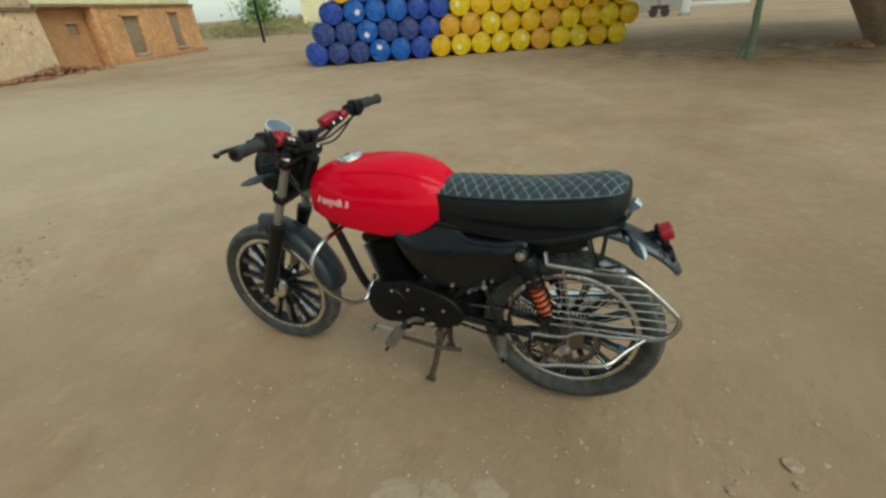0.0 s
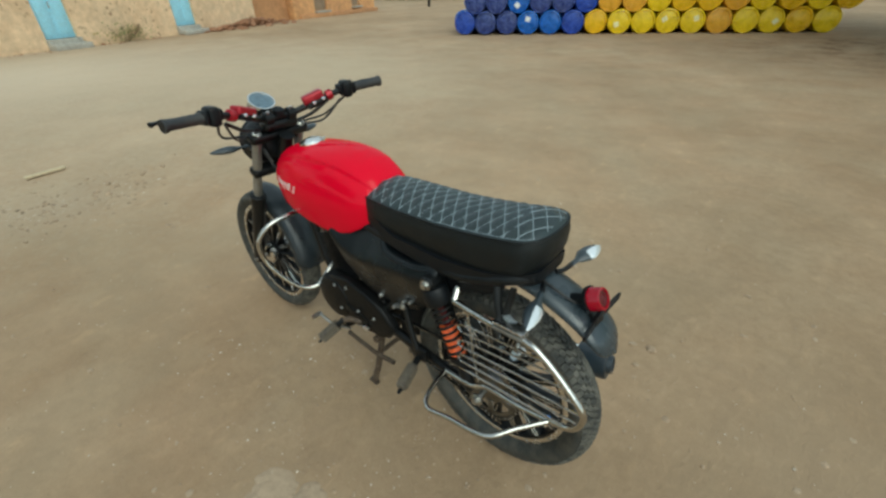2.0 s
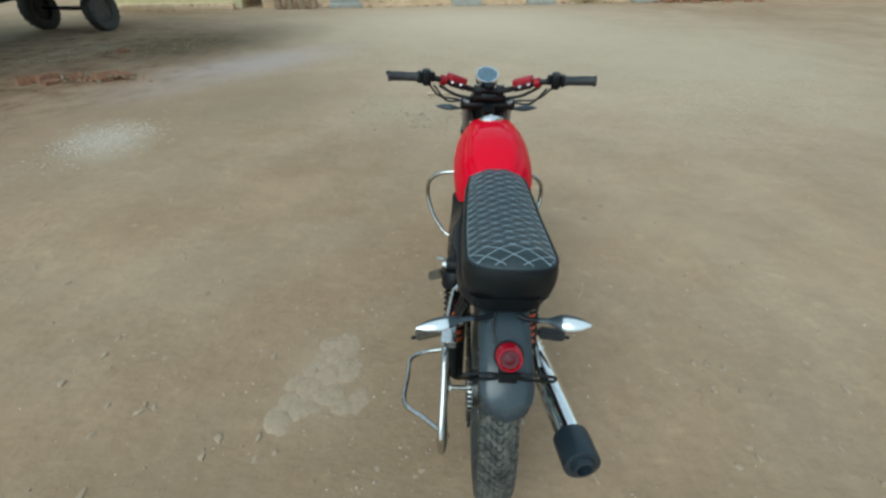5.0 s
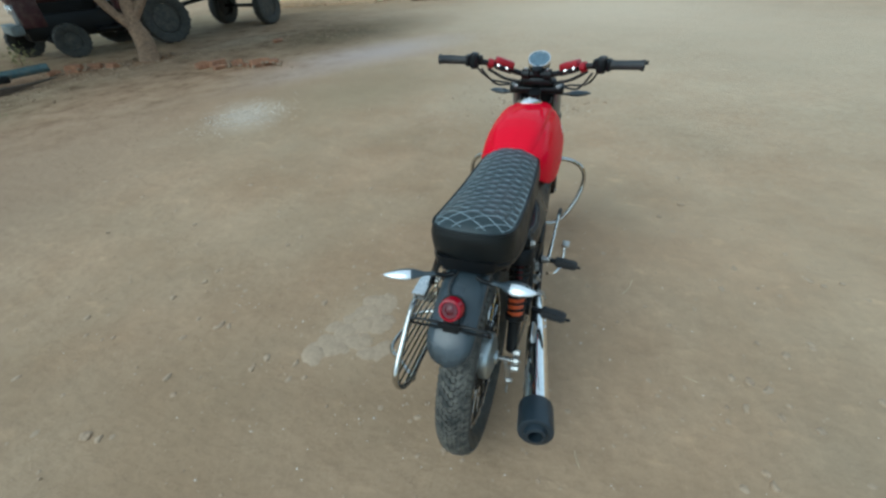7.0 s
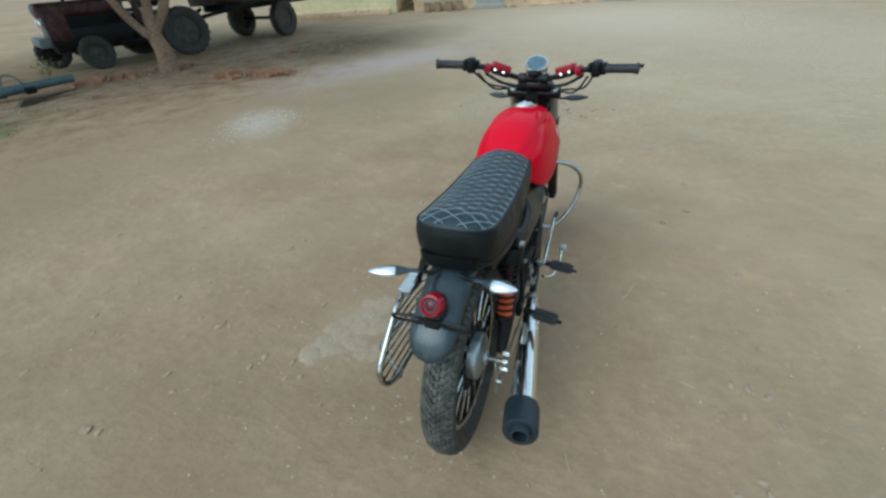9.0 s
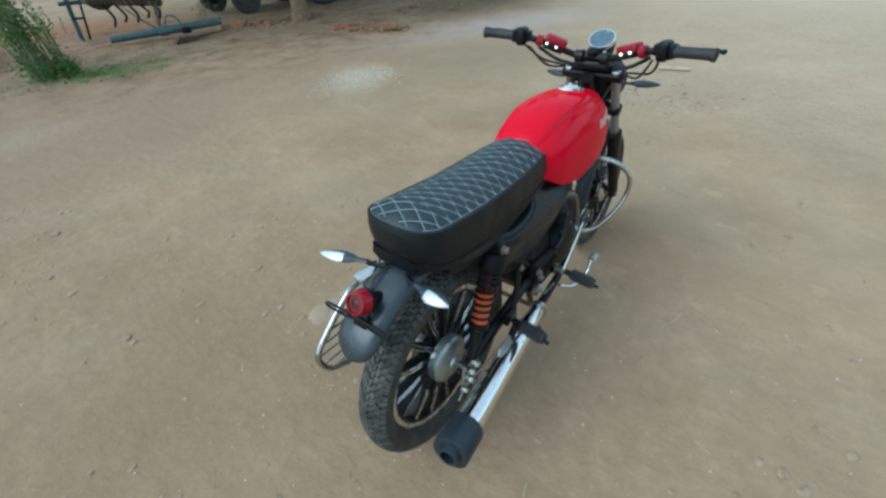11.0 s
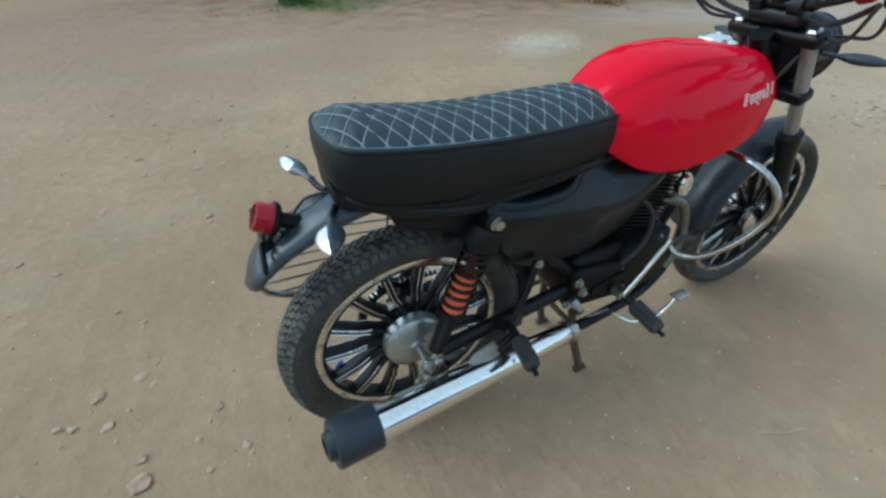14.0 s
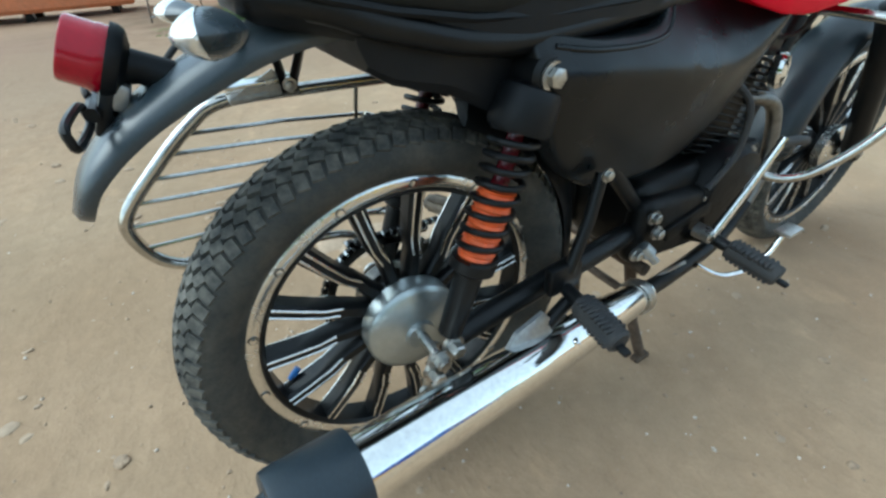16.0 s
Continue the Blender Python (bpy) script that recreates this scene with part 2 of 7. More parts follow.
def dirt():
    """Trodden earth: broad bands of paler dust, gritty fine grain, one pale spill of gravel, and stains and shading
    painted in.
    """
    m, t, b = nodes_of("trodden_earth")
    geo = t.nodes.new("ShaderNodeNewGeometry")
    def n(scale, detail, rough=0.6, stretch=None):
        k = add(t, "ShaderNodeTexNoise", Scale=scale, Detail=detail, Roughness=rough)
        if stretch:
            mp = t.nodes.new("ShaderNodeMapping")
            mp.inputs["Scale"].default_value, mp.inputs["Rotation"].default_value = stretch, (0, 0, radians(28))
            t.links.new(geo.outputs["Position"], mp.inputs[0])
            t.links.new(mp.outputs[0], k.inputs["Vector"])
        else:
            t.links.new(geo.outputs["Position"], k.inputs["Vector"])
        return k
    broad, mid, fine, grit, band = n(0.3, 5), n(1.7, 6, 0.55), n(17, 9, 0.72), n(140, 6, 0.7), n(0.8, 6, 0.62, (0.9, 1.05, 1))
    patch = n(5.5, 10, 0.7)
    c = ramp(t, broad.outputs[0], [(0.32, (0.3, 0.229, 0.157)), (0.68, (0.395, 0.312, 0.222))]).outputs[0]
    c = mixed(t, c, ramp(t, mid.outputs[0], [(0.34, (0.8, 0.72, 0.64)), (0.6, (1.07, 1.07, 1.06))]).outputs[0], 0.45, "MULTIPLY")
    c = mixed(t, c, ramp(t, band.outputs[0], [(0.36, (0.86, 0.835, 0.8)), (0.62, (1.12, 1.11, 1.1))]).outputs[0], 0.26, "MULTIPLY")
    c = mixed(t, c, ramp(t, patch.outputs[0], [(0.4, (1, 1, 1)), (0.62, (1.16, 1.15, 1.13)), (0.7, (1.34, 1.33, 1.3))]).outputs[0], 0.6, "MULTIPLY")
    c = mixed(t, c, ramp(t, fine.outputs[0], [(0.3, (0.78, 0.77, 0.76)), (0.66, (1.1, 1.09, 1.08))]).outputs[0], 0.34, "MULTIPLY")
    c = mixed(t, c, ramp(t, grit.outputs[0], [(0.33, (0.65, 0.63, 0.6)), (0.5, (1, 1, 1)), (0.72, (1.3, 1.29, 1.27))]).outputs[0], 0.17, "MULTIPLY")
    scuff = n(8.5, 7, 0.62, (1.0, 0.55, 1))
    c = mixed(t, c, ramp(t, scuff.outputs[0], [(0.3, (0.88, 0.865, 0.85)), (0.4, (1, 1, 1)), (0.6, (1, 1, 1)), (0.68, (1.2, 1.18, 1.15))]).outputs[0], 0.8, "MULTIPLY")
    hue = n(1.1, 4, 0.5)
    c = mixed(t, c, ramp(t, hue.outputs[0], [(0.35, (0.985, 0.992, 1.005)), (0.65, (1.05, 0.985, 0.965))]).outputs[0], 0.8, "MULTIPLY")
    for (x, y, rx, ry, turn, colour, amount) in STAINS_AND_SHADING:
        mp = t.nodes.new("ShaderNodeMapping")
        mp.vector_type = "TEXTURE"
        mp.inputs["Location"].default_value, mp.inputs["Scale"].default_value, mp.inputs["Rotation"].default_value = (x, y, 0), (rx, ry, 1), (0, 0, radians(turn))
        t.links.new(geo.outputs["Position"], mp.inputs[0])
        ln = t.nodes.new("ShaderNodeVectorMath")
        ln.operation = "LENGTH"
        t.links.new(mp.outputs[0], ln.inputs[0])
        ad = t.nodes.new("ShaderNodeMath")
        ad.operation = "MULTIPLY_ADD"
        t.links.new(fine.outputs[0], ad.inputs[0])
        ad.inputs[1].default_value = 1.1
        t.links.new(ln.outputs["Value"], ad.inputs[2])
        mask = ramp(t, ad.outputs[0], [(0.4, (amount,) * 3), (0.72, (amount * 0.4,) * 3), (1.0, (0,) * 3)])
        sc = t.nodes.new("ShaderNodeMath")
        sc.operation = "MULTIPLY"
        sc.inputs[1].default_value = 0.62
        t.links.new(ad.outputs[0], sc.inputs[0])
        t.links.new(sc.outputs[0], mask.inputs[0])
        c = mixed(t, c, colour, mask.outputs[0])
    for x, y, rx, ry, scale, turn in ((4.6, 7.8, 7.5, 4.6, 2.4, -12), (-3.2, -11.5, 6.0, 4.0, 1.8, 0)):
        mp = t.nodes.new("ShaderNodeMapping")
        mp.vector_type = "TEXTURE"
        mp.inputs["Location"].default_value, mp.inputs["Scale"].default_value, mp.inputs["Rotation"].default_value = (x, y, 0), (rx, ry, 1), (0, 0, radians(turn))
        t.links.new(geo.outputs["Position"], mp.inputs[0])
        ln = t.nodes.new("ShaderNodeVectorMath")
        ln.operation = "LENGTH"
        t.links.new(mp.outputs[0], ln.inputs[0])
        mask = ramp(t, ln.outputs["Value"], [(0.5, (1, 1, 1)), (1.0, (0, 0, 0))])
        litter = n(scale, 12, 0.72)
        c = mixed(t, c, mixed(t, c, ramp(t, litter.outputs[0], [(0.36, (0.5, 0.42, 0.36)), (0.47, (0.86, 0.82, 0.78)), (0.6, (1.08, 1.06, 1.04)), (0.7, (1.3, 1.27, 1.26))]).outputs[0], 1.0, "MULTIPLY"), mask.outputs[0])
    c = mixed(t, c, (1.05, 0.995, 0.91), 1.0, "MULTIPLY")
    t.links.new(c, b.inputs["Base Color"])
    b.inputs["Roughness"].default_value = 0.95
    b.inputs["Specular IOR Level"].default_value = 0.2
    h1 = add(t, "ShaderNodeBump", Strength=0.36, Distance=0.025)
    t.links.new(fine.outputs[0], h1.inputs["Height"])
    h2 = add(t, "ShaderNodeBump", Strength=0.18, Distance=0.004)
    t.links.new(grit.outputs[0], h2.inputs["Height"])
    h0 = add(t, "ShaderNodeBump", Strength=0.5, Distance=0.03)
    t.links.new(scuff.outputs[0], h0.inputs["Height"])
    t.links.new(h0.outputs[0], h1.inputs["Normal"])
    t.links.new(h1.outputs[0], h2.inputs["Normal"])
    t.links.new(h2.outputs[0], b.inputs["Normal"])
    return m


# x, y, half-lengths, turn, colour, strength of ground stains, painted light and painted shade
STAINS_AND_SHADING = [
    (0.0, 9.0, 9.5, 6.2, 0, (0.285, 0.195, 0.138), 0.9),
    # Far ground painted paler, as if it caught more light.
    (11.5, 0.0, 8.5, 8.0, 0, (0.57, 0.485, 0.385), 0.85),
    # Soft shade around the bike's rear, painted as darker earth.
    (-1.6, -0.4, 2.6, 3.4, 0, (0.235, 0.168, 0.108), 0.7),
    # Tree shade painted brown on the ground before the old tree.
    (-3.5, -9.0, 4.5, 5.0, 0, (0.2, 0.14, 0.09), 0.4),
    (-3.4, -9.7, 2.4, 0.8, 4, (0.3, 0.165, 0.09), 0.6),
    (3.9, 2.6, 2.0, 1.2, -30, (0.25, 0.2, 0.13), 0.7),
    (2.84, 3.38, 0.72, 0.46, 40, (0.6, 0.53, 0.46), 0.85),
    (0.26, 0.65, 0.32, 0.2, 15, (0.42, 0.335, 0.235), 0.6),
    (-0.5, 1.0, 1.0, 0.4, 25, (0.27, 0.2, 0.13), 0.4),
    (0.2, -1.2, 0.9, 0.35, 10, (0.28, 0.225, 0.16), 0.35),
    (-1.0, -0.4, 0.5, 0.7, 30, (0.4, 0.32, 0.235), 0.25),
    (3.9, 0.9, 1.1, 0.6, -20, (0.44, 0.37, 0.28), 0.5),
    (7.2, 6.6, 2.6, 0.8, -20, (0.46, 0.4, 0.32), 0.5),
    # Dark earth and tree shade, painted together in these two.
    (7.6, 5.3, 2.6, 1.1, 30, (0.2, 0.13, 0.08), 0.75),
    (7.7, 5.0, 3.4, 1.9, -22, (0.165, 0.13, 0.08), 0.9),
    (6.0, 3.42, 2.4, 0.95, -33, (0.45, 0.38, 0.37), 1.0),
    (4.4, 3.9, 1.2, 0.5, -30, (0.42, 0.35, 0.33), 0.5),
    (3.6, 0.45, 0.6, 0.6, 0, (0.38, 0.32, 0.25), 0.4),
    (1.4, 6.9, 1.9, 1.1, -14, (0.23, 0.22, 0.145), 0.75),
    # Shaded earth around the low bench, darkened in the colour.
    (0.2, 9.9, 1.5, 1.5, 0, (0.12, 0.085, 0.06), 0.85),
    (2.6, 11.3, 2.4, 1.3, -25, (0.3, 0.13, 0.065), 0.8),
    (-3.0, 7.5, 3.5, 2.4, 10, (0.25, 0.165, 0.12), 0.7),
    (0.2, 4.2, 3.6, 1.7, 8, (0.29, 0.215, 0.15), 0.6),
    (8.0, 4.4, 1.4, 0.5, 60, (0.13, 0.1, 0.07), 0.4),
    (2.0, 11.6, 4.5, 1.7, -8, (0.36, 0.2, 0.11), 0.6),
    (4.6, 6.6, 2.6, 1.3, -25, (0.29, 0.21, 0.15), 0.65),
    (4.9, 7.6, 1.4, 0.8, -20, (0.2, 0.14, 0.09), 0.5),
    # Shadow under the tractor, painted dark.
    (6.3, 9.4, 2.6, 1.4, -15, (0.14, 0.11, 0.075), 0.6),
    (2.9, 0.6, 1.0, 0.45, 20, (0.31, 0.25, 0.175), 0.5),
    (2.6, 7.3, 3.4, 1.0, -12, (0.24, 0.21, 0.15), 0.6),
    (-0.8, 5.6, 2.6, 1.5, 8, (0.25, 0.172, 0.115), 0.5),
    (0.7, 3.7, 0.9, 0.6, 35, (0.27, 0.2, 0.14), 0.35),
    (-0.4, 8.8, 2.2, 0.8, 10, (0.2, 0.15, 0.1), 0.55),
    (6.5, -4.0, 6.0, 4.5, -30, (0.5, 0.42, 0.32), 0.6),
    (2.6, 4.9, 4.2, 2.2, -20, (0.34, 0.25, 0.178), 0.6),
    (7.5, 10.5, 4.5, 3.0, 0, (0.46, 0.39, 0.24), 0.6),
    (5.25, 7.35, 0.6, 0.35, 0, (0.3, 0.15, 0.07), 0.7),
    (4.5, 8.05, 0.7, 0.4, 10, (0.34, 0.16, 0.075), 0.7),
    (5.0, 5.2, 0.5, 1.2, 0, (0.3, 0.17, 0.095), 0.6),
    (-1.2, 4.6, 4.5, 2.2, 8, (0.275, 0.198, 0.14), 0.4),
    (-0.1, 4.85, 0.8, 0.5, 25, (0.42, 0.34, 0.27), 0.4),
]
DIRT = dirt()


# ---------------------------------------------------------------- mesh helpers
def part(name, bm, material, parent=None, label="", sharp=38, smooth=True):
    """Links a bmesh as one mesh object under a thing or a part."""
    me = bpy.data.meshes.new(name)
    bmesh.ops.recalc_face_normals(bm, faces=bm.faces)
    if smooth:
        for f in bm.faces:
            f.smooth = True
    bm.to_mesh(me)
    bm.free()
    if smooth:
        me.set_sharp_from_angle(angle=radians(sharp))
    me.materials.append(material)
    ob = new(name, me)
    if parent:
        ob.parent = parent
    if label:
        ob["label"] = label
    return ob


def empty(name, label, category, at=(0, 0, 0), group=""):
    ob = new(name)
    ob.location = at
    ob.empty_display_size = 0.2
    return tagged(ob, label, category, group)


def V(*a):
    return Vector(a)


def spline(points, steps=6, closed=False):
    """A smooth run of points through the given ones (Catmull-Rom)."""
    p = [Vector(q) for q in points]
    n, out = len(p), []
    for i in range(n if closed else n - 1):
        a, b, c, d = ((p[(i - 1) % n], p[i], p[(i + 1) % n], p[(i + 2) % n]) if closed else
                      (p[max(i - 1, 0)], p[i], p[i + 1], p[min(i + 2, n - 1)]))
        for s in range(steps):
            u = s / steps
            out.append(0.5 * ((2 * b) + (c - a) * u + (2 * a - 5 * b + 4 * c - d) * u * u + (3 * b - a - 3 * c + d) * u ** 3))
    if not closed:
        out.append(p[-1])
    return out


def skin(bm, rings, closed=False, caps=True):
    """Joins rings of equal length into a skin."""
    vs = [[bm.verts.new(q) for q in r] for r in rings]
    n = len(vs[0])
    pairs = list(zip(vs, vs[1:])) + ([(vs[-1], vs[0])] if closed else [])
    for a, b in pairs:
        for i in range(n):
            bm.faces.new((a[i], a[(i + 1) % n], b[(i + 1) % n], b[i]))
    if caps and not closed:
        bm.faces.new(vs[0][::-1])
        bm.faces.new(vs[-1])
    return bm


def tube(points, r, segs=10, closed=False, bm=None, flat=1.0):
    """A pipe along points; r is one radius or one for each point."""
    bm = bm or bmesh.new()
    p = [Vector(q) for q in points]
    n = len(p)
    rs = r if isinstance(r, (list, tuple)) else [r] * n
    rings, side = [], None
    for i in range(n):
        if closed:
            d = p[(i + 1) % n] - p[i - 1]
        else:
            d = p[min(i + 1, n - 1)] - p[max(i - 1, 0)]
        d.normalize()
        if side is None:
            side = d.orthogonal().normalized()
        side = (side - d * side.dot(d)).normalized()
        up = d.cross(side)
        rings.append([p[i] + (side * math.cos(a) + up * math.sin(a) * flat) * rs[i] for a in (2 * math.pi * k / segs for k in range(segs))])
    return skin(bm, rings, closed)


def turned(profile, origin, axis, segs=32, bm=None, closed=False):
    """A body of revolution: profile of (along, radius) about the axis through origin."""
    bm = bm or bmesh.new()
    o, ax = Vector(origin), Vector(axis).normalized()
    u = ax.orthogonal().normalized()
    w = ax.cross(u)
    rings = []
    for h, r in profile:
        r = max(r, 1e-4)
        rings.append([o + ax * h + (u * math.cos(a) + w * math.sin(a)) * r for a in (2 * math.pi * k / segs for k in range(segs))])
    return skin(bm, rings, closed, not closed)


def block(centre, size, bevel=0.004, turn=None, bm=None, segs=2):
    """A box with rounded edges; turn is a rotation matrix."""
    own = bmesh.new()
    bmesh.ops.create_cube(own, size=1)
    bmesh.ops.scale(own, vec=size, verts=own.verts)
    if bevel:
        bmesh.ops.bevel(own, geom=own.edges, offset=bevel, segments=segs, profile=0.5, affect="EDGES")
    m = Matrix.Translation(centre) @ (turn.to_4x4() if turn else Matrix())
    bmesh.ops.transform(own, matrix=m, verts=own.verts)
    if bm is None:
        return own
    me = bpy.data.meshes.new("joined")
    own.to_mesh(me)
    own.free()
    bm.from_mesh(me)
    bpy.data.meshes.remove(me)
    return bm


def bolt(at, axis, r=0.008, h=0.008, bm=None):
    """A hexagon head with a round washer."""
    bm = turned([(0, r * 1.45), (h * 0.3, r * 1.45), (h * 0.3, r * 1.1)], at, axis, 16, bm)
    return turned([(h * 0.25, r), (h * 0.9, r), (h, r * 0.8)], at, axis, 6, bm)


def along(d):
    """A rotation whose x axis points along d."""
    d = Vector(d).normalized()
    return d.to_track_quat("X", "Z").to_matrix()


def plate(outline, y0, y1, swell=0.012, inset=0.85, bm=None):
    """A moulded panel: an outline of (x, z) swept from y0 to y1, with a rounded shoulder."""
    bm = bm or bmesh.new()
    pts = [(a, b) for a, b in outline]
    cx, cz = sum(a for a, _ in pts) / len(pts), sum(b for _, b in pts) / len(pts)
    s = 1 if y1 > y0 else -1
    rings = []
    for k, y in ((1.0, y0), (1.0, y1 - s * swell), (0.985, y1 - s * swell * 0.45), (0.95, y1 - s * swell * 0.12), (inset, y1)):
        rings.append([(cx + (a - cx) * k, y, cz + (b - cz) * k) for a, b in pts])
    return skin(bm, rings)


# ---------------------------------------------------------------- ground
def ground_height(x, y):
    r = math.hypot(x - 0.4, y)
    h = 0.012 * noise.noise((x * 0.9, y * 0.9, 0)) * min(1, max(0, r - 0.9))
    h += 0.006 * noise.noise((x * 4, y * 4, 3)) * min(1, max(0, r - 0.8))
    h += 0.03 * noise.noise((x * 0.2, y * 0.2, 7)) * min(1, max(0, (r - 4) / 6)) * (1 if r < 40 else 40 / r)
    return h


def build_ground():
    bm = bmesh.new()
    n = 230
    axis = [math.sinh(u * 6.2) / math.sinh(6.2) * 900 for u in (2 * i / n - 1 for i in range(n + 1))]
    grid = [[bm.verts.new((0.6 + a, b, ground_height(0.6 + a, b))) for b in axis] for a in axis]
    for i in range(n):
        for j in range(n):
            bm.faces.new((grid[i][j], grid[i + 1][j], grid[i + 1][j + 1], grid[i][j + 1]))
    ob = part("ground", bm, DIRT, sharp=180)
    return tagged(ob, "bare trodden brown earth yard with dust and gravel", "ground", kind="structure")


build_ground()


# ---------------------------------------------------------------- motorcycle
bike = empty("motorcycle", "red and black motorcycle on its centre stand with quilted black seat", "motorcycle")
REAR, FRONT = Vector((-0.018, 0, 0.324)), Vector((1.242, 0, 0.294))


def wheel(name, centre, big, wide, rim, bead):
    """A cast wheel: tyre with tread, black rim with polished lips, fifteen double-striped spokes, hub."""
    w = part(name, turned([(-bead - 0.003, rim - 0.02), (-bead, rim - 0.01), (-bead * 0.6, rim - 0.014), (0, rim - 0.018), (bead * 0.6, rim - 0.014), (bead, rim - 0.01),
                                    (bead + 0.003, rim - 0.02), (bead * 0.9, rim - 0.025), (0, rim - 0.026), (-bead * 0.9, rim - 0.025)], centre, (0, 1, 0), 72, closed=True), BLACK_METAL, bike, "black cast wheel rim")
    half = wide / 2
    prof = [(-bead - 0.002, rim), (-half * 0.84, rim + 0.015), (-half, rim + (big - rim) * 0.42), (-half * 0.94, rim + (big - rim) * 0.66), (-half * 0.8, big - 0.0175), (-half * 0.5, big - 0.0085),
            (0, big - 0.005), (half * 0.5, big - 0.0085), (half * 0.8, big - 0.0175), (half * 0.94, rim + (big - rim) * 0.66), (half, rim + (big - rim) * 0.42), (half * 0.84, rim + 0.015), (bead + 0.002, rim),
            (0, rim - 0.012)]
    tyre = part("tyre", turned(prof, centre, (0, 1, 0), 96, closed=True), RUBBER, w, "dusty black rubber tyre", sharp=60)
    tread = bmesh.new()
    count = 92
    for i in range(count):
        for row in (-3, -2, -1, 0, 1, 2, 3):
            a = 2 * math.pi * (i + (0.5 if row % 2 else 0)) / count
            lean = (0.0, 0.3, 0.75, 1.1)[abs(row)] * (1 if row > 0 else -1)
            y = row * half * 0.275
            r = big - (0.001, 0.0028, 0.0075, 0.0165)[abs(row)]
            d = Vector((math.cos(a), 0, math.sin(a)))
            tang = Vector((-math.sin(a), 0, math.cos(a)))
            out = (d * math.cos(lean * 0.75) + Vector((0, 1, 0)) * math.sin(lean * 0.75)).normalized()
            cross = tang.cross(out)
            skew = Matrix.Rotation((0.0, 0.55, 0.5, 0.25)[abs(row)] * (1 if row >= 0 else -1), 3, out)
            long = skew @ tang
            lat = skew @ cross
            c = Vector(centre) + d * r + Vector((0, y, 0))
            le, la = ((0.0098, 0.0062), (0.0104, 0.0066), (0.0096, 0.0074), (0.0084, 0.011))[abs(row)]
            lo = [tread.verts.new(c + long * (sx * le) + lat * (sy * la) - out * 0.006) for sx, sy in ((-1, -1), (1, -1), (1, 1), (-1, 1))]
            hi = [tread.verts.new(c + long * (sx * le * 0.86) + lat * (sy * la * 0.82) + out * 0.001) for sx, sy in ((-1, -1), (1, -1), (1, 1), (-1, 1))]
            tread.faces.new(hi)
            for k in range(4):
                tread.faces.new((lo[k], lo[(k + 1) % 4], hi[(k + 1) % 4], hi[k]))
    part("tread", tread, TREAD_RUBBER, tyre, "dusty tread blocks", smooth=False)
    for s in (-1, 1):
        y = s * bead
        lip = [(y - s * 0.006, rim + 0.002), (y + s * 0.002, rim + 0.001), (y + s * 0.005, rim - 0.004), (y + s * 0.004, rim - 0.014), (y + s * 0.001, rim - 0.018), (y - s * 0.006, rim - 0.016)]
        part("rim_lip", turned(lip, centre, (0, 1, 0), 72, closed=True), ALLOY, w, "polished alloy rim lip")
    spokes = 15
    for i in range(spokes):
        a = 2 * math.pi * (i + 0.26) / spokes
        d, tang = Vector((math.cos(a), 0, math.sin(a))), Vector((-math.sin(a), 0, math.cos(a)))
        runs = [(0.03, 0.022, -0.004), (0.086, 0.02, -0.004), (0.118, 0.019, -0.0035), (0.138, 0.021, 0.001), (0.17, 0.022, 0.002), (rim - 0.021, 0.025, 0.002)]
        rings = []
        for r, wd, off in runs:
            c = Vector(centre) + d * r + tang * off
            rings.append([c + tang * (k * wd / 2) + Vector((0, y * 0.017, 0)) for k, y in ((-1, -0.7), (-0.6, -1), (0.6, -1), (1, -0.7), (1, 0.7), (0.6, 1), (-0.6, 1), (-1, 0.7))])
        spoke = part("spoke", skin(bmesh.new(), rings), BLACK_METAL, w)
        lines = bmesh.new()
        for s in (-1, 1):
            for k in (-1, 1):
                path = [Vector(centre) + d * r + tang * (off + k * 0.0056) + Vector((0, s * 0.0172, 0)) for r, wd, off in [(0.114, 0.02, -0.004)] + runs[2:]]
                tube(path, 0.0019, 6, bm=lines)
        part("stripe", lines, ALLOY, spoke, "bright machined stripes along the spoke")
    for i in range(14):
        a = 2 * math.pi * (i + 0.2) / 14
        for s in (-1, 1):
            c = Vector(centre) + Vector((math.cos(a) * (rim - 0.0085), s * (bead + 0.0045), math.sin(a) * (rim - 0.0085)))
            recess = part("rim_bolt", turned([(-0.001, 0.0066), (0.0012, 0.0064), (0.0012, 0.0042), (0.0004, 0.0038)], c, (0, s, 0), 12), HEADER_STEEL, w)
            part("bolt_head", turned([(0.0, 0.0048), (0.0024, 0.0046), (0.0028, 0.003)], c, (0, s, 0), 10), ALLOY, recess)
    part("hub", turned([(-0.05, 0.03), (-0.045, 0.045), (-0.02, 0.05), (0.02, 0.05), (0.045, 0.045), (0.05, 0.03)], centre, (0, 1, 0), 32), BLACK_METAL, w)
    return w


rear_wheel = wheel("rear_wheel", REAR, 0.311, 0.098, 0.235, 0.02)
front_wheel = wheel("front_wheel", FRONT, 0.294, 0.09, 0.236, 0.026)
# drum covers, axles and nuts
part("drum_cover", turned([(0.016, 0.076), (0.041, 0.076), (0.045, 0.074), (0.049, 0.066), (0.054, 0.05), (0.058, 0.03), (0.0595, 0.024), (0.066, 0.022), (0.067, 0.01)], REAR, (0, -1, 0), 40), DRUM_ALLOY, rear_wheel, "grey alloy brake drum cover")
part("axle", tube([REAR + V(0, -0.135, 0), REAR + V(0, 0.135, 0)], 0.008, 12), STEEL, rear_wheel)
